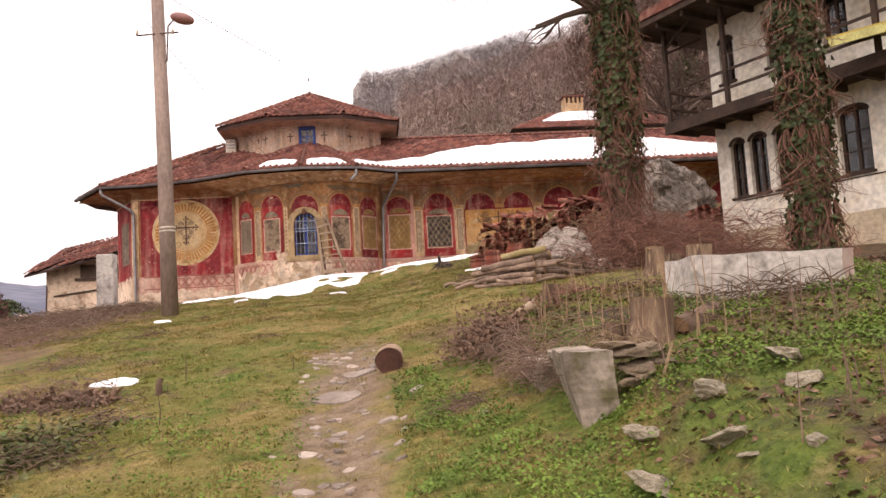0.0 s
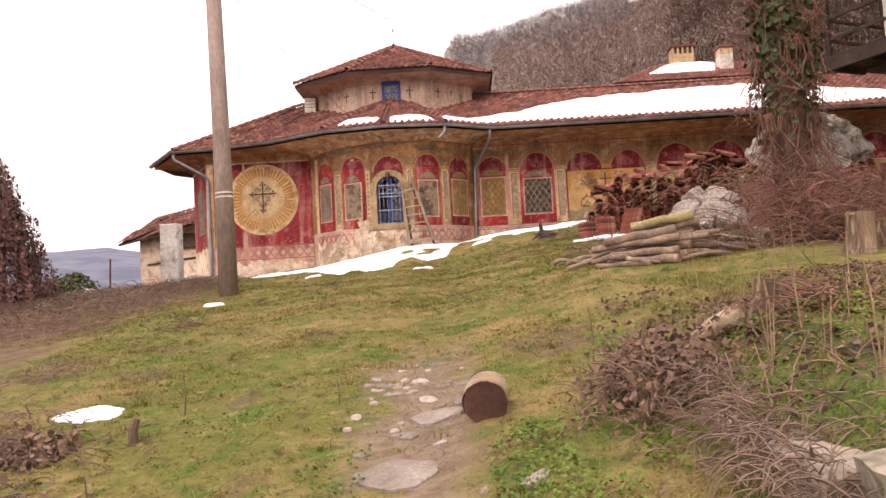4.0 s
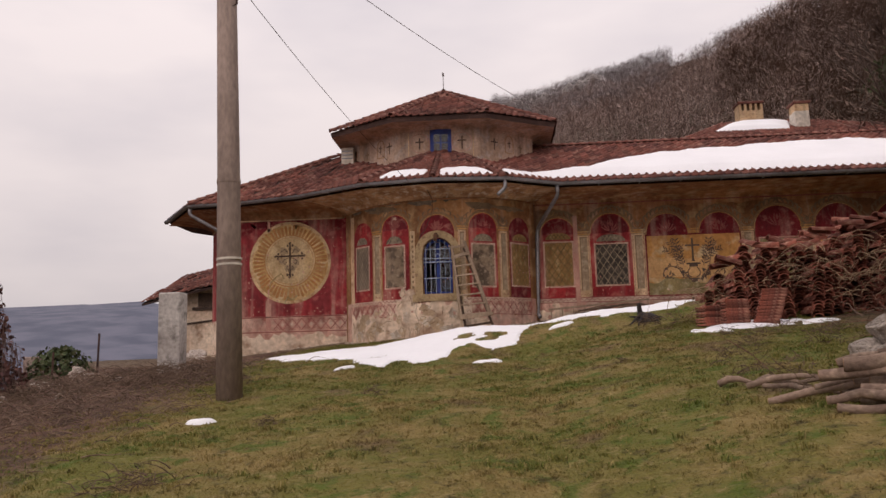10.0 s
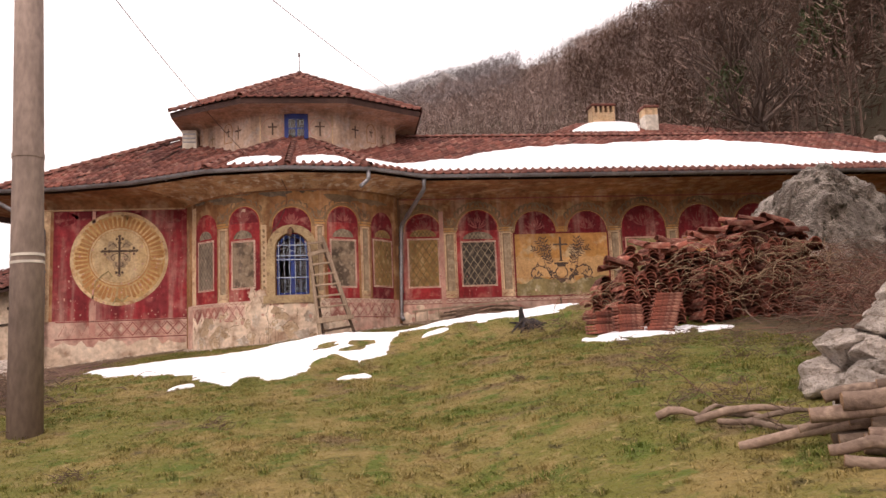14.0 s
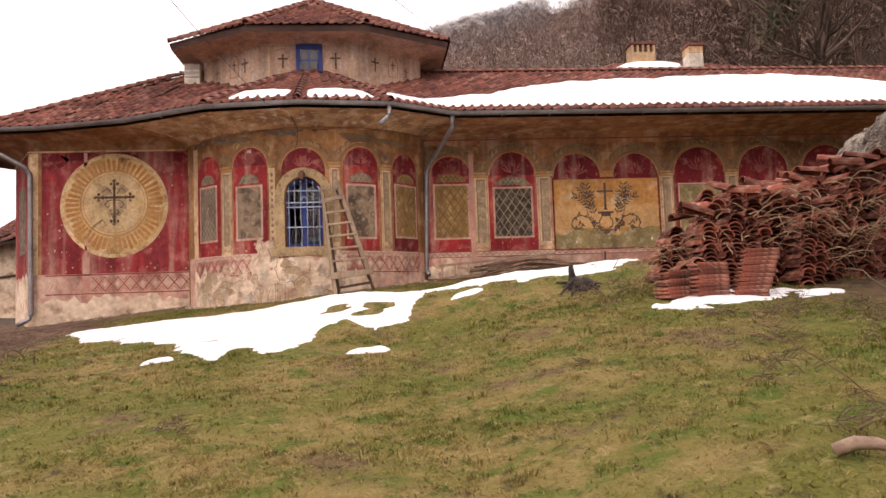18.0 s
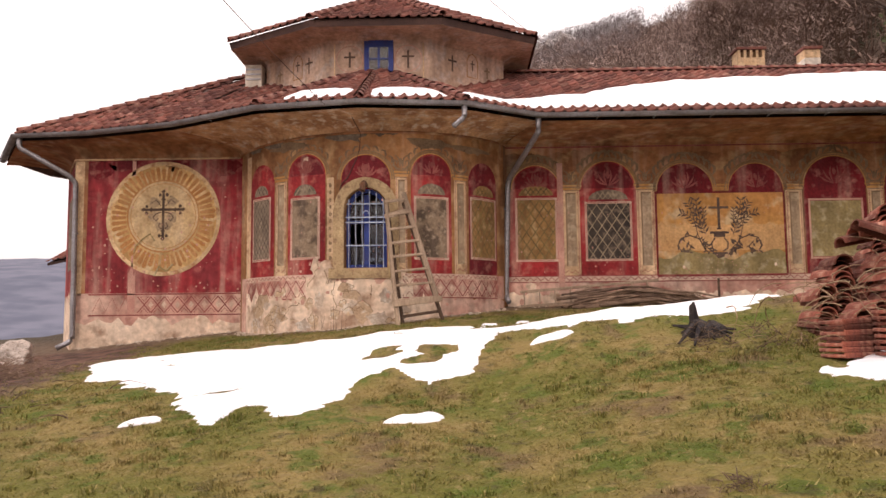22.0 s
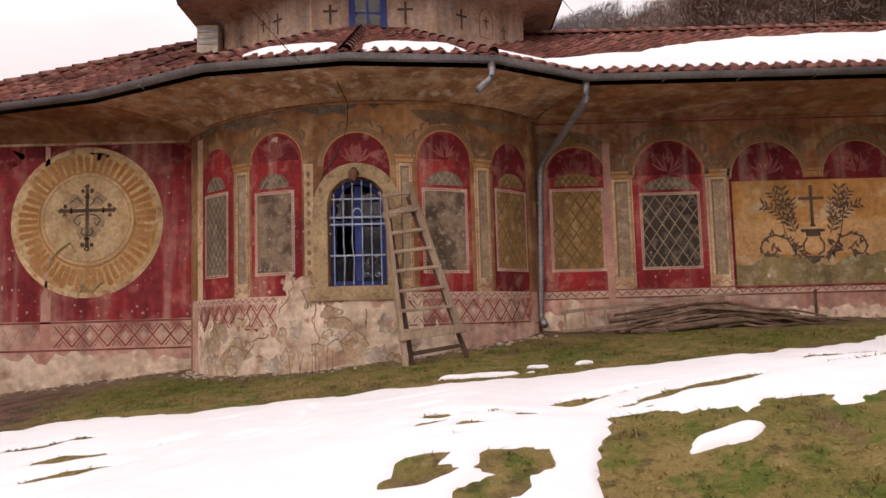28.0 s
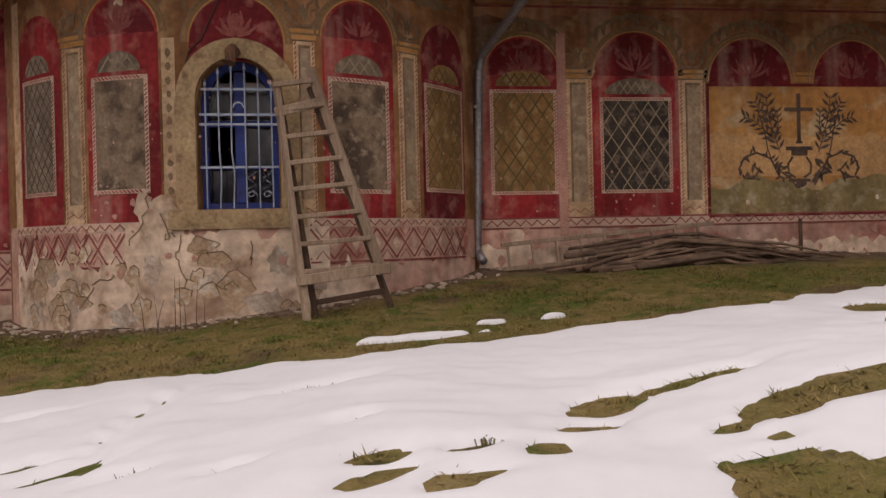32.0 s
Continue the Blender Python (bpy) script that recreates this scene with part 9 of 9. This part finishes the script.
geo2, sc2, mr2 = wn2.new("ShaderNodeNewGeometry"), wn2.new("ShaderNodeVectorMath"), wn2.new("ShaderNodeMapRange")
sc2.operation = "SCALE"
mr2.inputs[3].default_value, mr2.inputs[4].default_value = 0.6, 1.5
src = wn2["Principled BSDF"].inputs["Base Color"].links[0].from_socket
wl2.new(geo2.outputs["Random Per Island"], mr2.inputs[0])
wl2.new(src, sc2.inputs[0])
wl2.new(mr2.outputs[0], sc2.inputs["Scale"])
wl2.new(sc2.outputs[0], wn2["Principled BSDF"].inputs["Base Color"])


def woods(name, count, a0, a1, r0, r1, height, twigs, seed, label, material=None):
    """Bare trees past counting: each a trunk and a fan of rising twigs."""
    rs = np.random.RandomState(seed)
    vs, fs = [], []
    done = 0
    while done < count:
        a = radians(rs.uniform(a0, a1))
        r = math.sqrt(rs.uniform(r0 * r0, r1 * r1))
        x, y = r * math.sin(a), r * math.cos(a)
        if y < 36 and x < 18.5 or (a < radians(8.5) and 205 < r < 237 and rs.random_sample() < 0.75):
            done += 1
            continue
        z = ground_z(x, y)
        h = height * rs.uniform(0.6, 1.2)
        done += 1
        w = 0.008 * h + 0.02
        # slender tapering trunk of three sides
        b = len(vs)
        for k in range(3):
            t = k * math.tau / 3
            vs.append((x + w * math.cos(t), y + w * math.sin(t), z - 0.3))
        lean = rs.normal(0, 0.05, 2) * h
        vs.append((x + lean[0], y + lean[1], z + h * 0.95))
        fs += [(b, b + 1, b + 3), (b + 1, b + 2, b + 3), (b + 2, b, b + 3)]
        wide = rs.uniform(0.22, 0.34)
        for _ in range(twigs):
            f = 0.32 + 0.66 * rs.random_sample() ** 0.8
            t = rs.uniform(0, math.tau)
            out = h * wide * rs.random_sample() ** 0.5 * math.sqrt(max(0.05, 1 - ((f - 0.6) / 0.42) ** 2))
            px, py, pz = x + lean[0] * f + out * math.cos(t), y + lean[1] * f + out * math.sin(t), z + h * f
            ln = h * rs.uniform(0.07, 0.2)
            u = t + rs.normal(0, 0.9)
            dx, dy, dz = math.cos(u), math.sin(u), rs.uniform(-0.15, 1.1)
            ww = 0.0065 * h * rs.uniform(0.4, 1.3)
            b = len(vs)
            vs += [(px - ww * math.sin(u), py + ww * math.cos(u), pz), (px + ww * math.sin(u), py - ww * math.cos(u), pz + ww), (px + dx * ln, py + dy * ln, pz + dz * ln)]
            fs.append((b, b + 1, b + 2))
    me = bpy.data.meshes.new(name)
    me.from_pydata(vs, [], fs)
    me.materials.append(material or M_WOODS)
    return tagged(new(name, me), label, "woods", kind="stuff")


woods("bare_woods", 3600, -1, 13, 150, 275, 5.2, 46, 1, "bare winter forest on the far ridge, greyed with painted haze", M_HAZEWOODS)
woods("bare_woods", 4200, 3, 26, 75, 200, 5.0, 48, 5, "brown bare winter forest on the hill")
woods("bare_woods", 1500, 16, 60, 45, 130, 7.0, 95, 2, "brown bare winter forest on the near slope", M_THICKET)
woods("bare_woods", 420, 20, 50, 28, 54, 5.0, 80, 3, "bare saplings on the near slope", M_THICKET)
woods("bare_woods", 500, -60, -3, 90, 330, 7, 26, 4, "bare trees over the valley side")
for k, (a, r, h) in enumerate(((24, 44, 10), (28, 40, 11), (31, 46, 10), (35, 38, 10), (21, 52, 10), (26, 56, 12), (39, 42, 9), (18, 60, 10))):
    x, y = r * math.sin(radians(a)), r * math.cos(radians(a))
    z = ground_z(x, y)
    rg = random.Random(300 + k)
    tr = thing("bare_tree", (x, y, z), "tall bare deciduous tree on the wooded slope", "tree", "bare trees of the slope")
    top = Vector((x + rg.gauss(0, 0.8), y, z + h * 0.5))
    part("trunk", tube([(x, y, z - 0.3), ((x + top.x) / 2, y, z + h * 0.25), top], [0.28, 0.22, 0.16], 8), M_BARK, tr)
    bm = bmesh.new()
    for _ in range(6):
        b = rg.uniform(0, math.tau)
        branch_tree(bm, top.lerp(Vector((x, y, z + h * 0.3)), rg.uniform(0, 0.6)), Vector((math.cos(b) * 0.7, math.sin(b) * 0.7, rg.uniform(0.4, 1))).normalized(), h * 0.26, 0.12, 3, rg, 0.55, 0.15)
    part("crown", bm, M_BARK, tr)
    if k in (0, 2, 5):
        pl = []
        for _ in range(700):
            p = top.lerp(Vector((x, y, z + h * 0.25)), rg.random())
            pl.append(((p.x + rg.gauss(0, 0.5), p.y + rg.gauss(0, 0.5), p.z + rg.gauss(0, 0.4)), (rg.gauss(0, 1), rg.gauss(0, 1), 0.3)))
        leaf_cloud("ivy", pl, 0.22, M_IVY, tr, 70 + k, "dark green ivy clump on the trunk")
# pale cliff band under the ridge
M_CLIFF = mat("pale_cliff_rock", (0.36, 0.33, 0.31), (0.24, 0.21, 0.20), 0.25, 0.95, 1.0, c3=(0.15, 0.12, 0.10), stretch=(1, 1, 0.35), bump_dist=0.8)
CL = []
for k in range(3):
    me = rock_mesh("cliff_rock", 60 + k, 12, 4, 0.12, 0.5, 0.9)
    me.materials.append(M_CLIFF)
    CL.append(me)
for k in range(15):
    a = radians(-1.0 + 0.62 * k)
    r = 236 - 0.5 * k
    x, y = r * math.sin(a), r * math.cos(a)
    ob = tagged(new("cliff_rock", CL[k % 3]), "pale limestone cliff face below the ridge", "cliff", "cliff rocks of the ridge")
    ob.matrix_basis = Matrix.Translation((x, y, ground_z(x, y) - 0.5 + 0.6 * math.sin(k * 1.9))) @ Euler((0, 0, k * 1.3)).to_matrix().to_4x4() @ Matrix.Diagonal((5.5, 3.5, 5.0 + 0.8 * math.sin(k * 2.7), 1))
for k, (a, r, s) in enumerate(((31, 33, 0.5), (33, 36, 0.35), (29, 37, 0.4), (35, 31, 0.45), (27, 34, 0.3), (37, 35, 0.6))):
    x, y = r * math.sin(radians(a)), r * math.cos(radians(a))
    put_rock(x, y, s, 320 + k, 0.2, 0.7, None, "pale rock on the wooded slope", "rocks of the slope")


# ---- grass blades and weeds ----
def grass_material():
    """Blades take the colour of the turf they stand in; some are bleached straw."""
    m = mat("grass_blade", (0.2, 0.18, 0.06), None, 0.7, 0.9, 0.0, detail=2)
    n, l = nodes_of(m)
    g, k, s, r, q = n.new("ShaderNodeNewGeometry"), n.new("ShaderNodeVectorMath"), n.new("ShaderNodeMixRGB"), n.new("ShaderNodeMapRange"), n.new("ShaderNodeMapRange")
    k.operation = "SCALE"
    q.inputs[3].default_value, q.inputs[4].default_value = 0.62, 1.38
    r.inputs[1].default_value, r.inputs[2].default_value, r.inputs[4].default_value = 0.88, 0.92, 0.7
    for d in (q, r):
        l.new(g.outputs["Random Per Island"], d.inputs[0])
    l.new(turf(n, l), k.inputs[0])
    l.new(q.outputs[0], k.inputs["Scale"])
    l.new(r.outputs[0], s.inputs[0])
    l.new(k.outputs[0], s.inputs[1])
    s.inputs[2].default_value = (0.38, 0.29, 0.13, 1)
    l.new(s.outputs[0], n["Principled BSDF"].inputs["Base Color"])
    return m


M_BLADE = grass_material()


def grass(name, count, x0, x1, y0, y1, h, w, seed, label, keep):
    """Short turf: each spot grows four blades that lie over one another."""
    rs = np.random.RandomState(seed)
    vs = []
    xs, ys, dice = rs.uniform(x0, x1, count), rs.uniform(y0, y1, count), rs.random_sample(count)
    for x, y, q in zip(xs, ys, dice):
        k = keep(x, y)
        if k <= 0 or q > k:
            continue
        z = ground_z(x, y)
        t, hh, ww, lean = rs.uniform(0, math.tau, 4), h * rs.uniform(0.4, 1.5, 4), w * rs.uniform(0.7, 1.4, 4), rs.normal(0, 1.5, (4, 2)) * h
        off = rs.normal(0, 0.022, (4, 2))
        for i in range(4):
            bx, by, c, d = x + off[i, 0], y + off[i, 1], ww[i] * math.cos(t[i]), ww[i] * math.sin(t[i])
            vs += [(bx - c, by - d, z - 0.005), (bx + c, by + d, z - 0.005), (bx + lean[i, 0], by + lean[i, 1], z + hh[i])]
    me = bpy.data.meshes.new(name)
    me.from_pydata(vs, [], [(k, k + 1, k + 2) for k in range(0, len(vs), 3)])
    me.materials.append(M_BLADE)
    return tagged(new(name, me), label, "grass", kind="stuff")


def lawn_keep(x, y):
    for cx, cy, rx, ry, seed in PATCHES:
        if abs(x - cx) < rx and abs(y - cy) < ry:
            return 0
    if y > 15 and (lawn_snow_mask(x, y) > -0.02 or math.hypot(x - AX, y - AY) < AR + 0.25):
        return 0
    if y < 5 and abs(x - 0.72) < 0.45:
        return 0.12
    c = 0.55 + 0.9 * noise.noise((x * 0.9, y * 0.9, 12))
    return max(0.25, min(1.0, c)) * (0.35 if x < -4.2 - 0.03 * y else 1.0)


grass("lawn_grass", 80000, -3.5, 4.5, -2.5, 8.0, 0.017, 0.0034, 1, "short tufty winter grass", lawn_keep)
grass("lawn_grass", 76000, -5.5, 5.5, 8.0, 16.5, 0.019, 0.0044, 2, "short tufty winter grass", lawn_keep)
grass("lawn_grass", 44000, -6.0, 7.0, 16.0, 24.6, 0.022, 0.005, 3, "short tufty winter grass", lawn_keep)


def tufts(name, count, x0, x1, y0, y1, blades, h, w, seed, label):
    """Rough tussocks: fans of longer bent blades."""
    rs = np.random.RandomState(seed)
    vs, fs = [], []
    for x, y in zip(rs.uniform(x0, x1, count), rs.uniform(y0, y1, count)):
        if rs.random_sample() > lawn_keep(x, y) or y > 15 and lawn_snow_mask(x, y) > -0.15:
            continue
        s = rs.uniform(0.5, 1.4)
        for _ in range(blades):
            a, r = rs.uniform(0, math.tau), abs(rs.normal(0, 0.05)) * s
            bx, by = x + r * math.cos(a), y + r * math.sin(a)
            z = ground_z(x, y)
            hh, out = h * s * rs.uniform(0.5, 1.2), h * s * rs.uniform(0.3, 1.3)
            t = a + rs.normal(0, 0.7)
            wx, wy = -math.sin(t) * w, math.cos(t) * w
            b = len(vs)
            mx, my = bx + 0.45 * out * math.cos(t), by + 0.45 * out * math.sin(t)
            vs += [(bx - wx, by - wy, z - 0.01), (bx + wx, by + wy, z - 0.01), (mx + wx, my + wy, z + hh), (mx - wx, my - wy, z + hh), (bx + out * math.cos(t), by + out * math.sin(t), z + hh * 0.7)]
            fs += [(b, b + 1, b + 2, b + 3), (b + 3, b + 2, b + 4)]
    me = bpy.data.meshes.new(name)
    me.from_pydata(vs, [], fs)
    me.materials.append(M_BLADE)
    return tagged(new(name, me), label, "grass", kind="stuff")


tufts("grass_tuft", 900, -3.5, 4.0, -2.5, 8.0, 24, 0.03, 0.003, 21, "rough tussocks of straw and green grass")
tufts("grass_tuft", 1500, -5.5, 5.5, 8.0, 16.5, 22, 0.032, 0.004, 22, "rough tussocks of straw and green grass")
tufts("grass_tuft", 900, -5.5, 7.0, 15.5, 24.2, 18, 0.036, 0.004, 23, "rough tussocks of straw and green grass")
rs = np.random.RandomState(9)
pl = []
for _ in range(60000):
    x, y = rs.uniform(1.15, 5.4), rs.uniform(-2.4, 2.9)
    if noise.noise((x * 1.3, y * 1.3, 40)) + 0.35 * noise.noise((x * 4, y * 4, 41)) < (-0.12 if x < 2.6 else 0.06) or 1.95 < x < 2.9 and -0.1 < y < 2.6:
        continue
    pl.append(((x, y, ground_z(x, y) + rs.uniform(0.01, 0.07)), (0, 0, 1)))
M_WEED = mat("fresh_green_weed", (0.15, 0.225, 0.034), (0.085, 0.15, 0.022), 3, 0.7, 0.1)
leaf_cloud("weed_leaf", pl, 0.017, M_WEED, None, 10, "low bright green weeds on the bank")
pl = []
for _ in range(16000):
    x, y = rs.uniform(-3.2, 0.5), rs.uniform(-2.4, 4.0)
    if noise.noise((x * 1.1, y * 1.1, 44)) < 0.15:
        continue
    pl.append(((x, y, ground_z(x, y) + rs.uniform(0.01, 0.06)), (0, 0, 1)))
leaf_cloud("weed_leaf", pl, 0.018, M_WEED, None, 11, "low green weeds in the lawn")
pl = []
for _ in range(1800):
    x, y = rs.normal(2.0, 0.17), rs.normal(2.65, 0.25)
    pl.append(((x, y, ground_z(x, y) + 0.08 + abs(rs.normal(0, 0.12))), tuple(rs.normal(0, 1, 3))))
leaf_cloud("dead_leaf", pl, 0.03, mat("dead_leaf", (0.22, 0.135, 0.09), (0.15, 0.09, 0.065), 3, 0.9, 0.1), None, 12, "withered brown leaves in the bramble heap")

pl = []
for _ in range(11000):
    x, y = rs.uniform(2.3, 6.5), rs.uniform(-2.2, 6.0)
    if noise.noise((x * 1.1, y * 1.1, 55)) > -0.15:
        pl.append(((x, y, ground_z(x, y) + abs(rs.normal(0.008, 0.012))), (0, 0, 1)))
leaf_cloud("dead_leaf", pl, 0.032, mat("bank_leaf_litter", (0.17, 0.095, 0.06), (0.09, 0.052, 0.036), 9, 0.9, 0.1, c3=(0.25, 0.16, 0.10)), None, 15, "brown leaf litter on the bank")

# rubble and crumbled plaster along the wall foot
rs = np.random.RandomState(31)
bm = bmesh.new()
for k in range(260):
    if k % 2:
        th = rs.uniform(-1.05, 1.0)
        d = AR + 0.06 + abs(rs.normal(0, 0.14))
        x, y = AX + d * math.sin(th), AY - d * math.cos(th)
    else:
        x = rs.uniform(-7.6, -4.3) if k % 4 else rs.uniform(1.6, 9.0)
        y = 25.42 - abs(rs.normal(0, 0.12))
    s = rs.uniform(0.012, 0.04)
    r = bmesh.ops.create_icosphere(bm, subdivisions=1, radius=s, matrix=Matrix.Translation((x, y, ground_z(x, y) + s * 0.3)) @ Matrix.Diagonal((rs.uniform(0.8, 1.6), rs.uniform(0.7, 1.2), rs.uniform(0.4, 0.8), 1)))
    for v in r["verts"]:
        v.co += Vector(rs.normal(0, s * 0.15, 3))
tagged(part("plaster_rubble", bm, M_FLAKE), "crumbled plaster and small stones along the wall foot", "rubble", kind="stuff")

# turned earth clods under dead and dark weeds in the lawn
M_CLOD = mat("turned_earth", (0.23, 0.145, 0.10), (0.14, 0.09, 0.065), 6, 0.97, 1.0, c3=(0.30, 0.20, 0.14), detail=9)
for k in range(16):
    x, y = -2.6 + 0.07 * k + 0.05 * math.sin(k * 2.1), 3.5 + 0.2 * math.sin(k * 1.7)
    put_rock(x, y, 0.10 + 0.04 * math.sin(k * 2.9), 410 + k, 0.35, 0.7, None, "rough brown clod of turned earth in the lawn", "earth clods of the lawn", "earth_clod", M_CLOD)
pl = []
for _ in range(900):
    x, y = rs.uniform(-2.75, -1.5), rs.normal(3.5, 0.15)
    pl.append(((x, y, ground_z(x, y) + abs(rs.normal(0.02, 0.05))), tuple(rs.normal(0, 1, 3))))
leaf_cloud("dead_leaf", pl, 0.04, mat("withered_leaf", (0.25, 0.155, 0.105), (0.16, 0.10, 0.07), 3, 0.9, 0.1), None, 13, "withered brown leaves over turned earth")
pl = []
for _ in range(800):
    x, y = rs.normal(-1.62, 0.24), rs.normal(1.75, 0.38)
    pl.append(((x, y, ground_z(x, y) + abs(rs.normal(0.02, 0.05))), (0, 0, 1)))
leaf_cloud("weed_leaf", pl, 0.045, mat("dark_weed_leaf", (0.08, 0.115, 0.035), (0.14, 0.12, 0.055), 3, 0.85, 0.1, c3=(0.04, 0.06, 0.02)), None, 14, "dark green wilted weeds in the lawn")
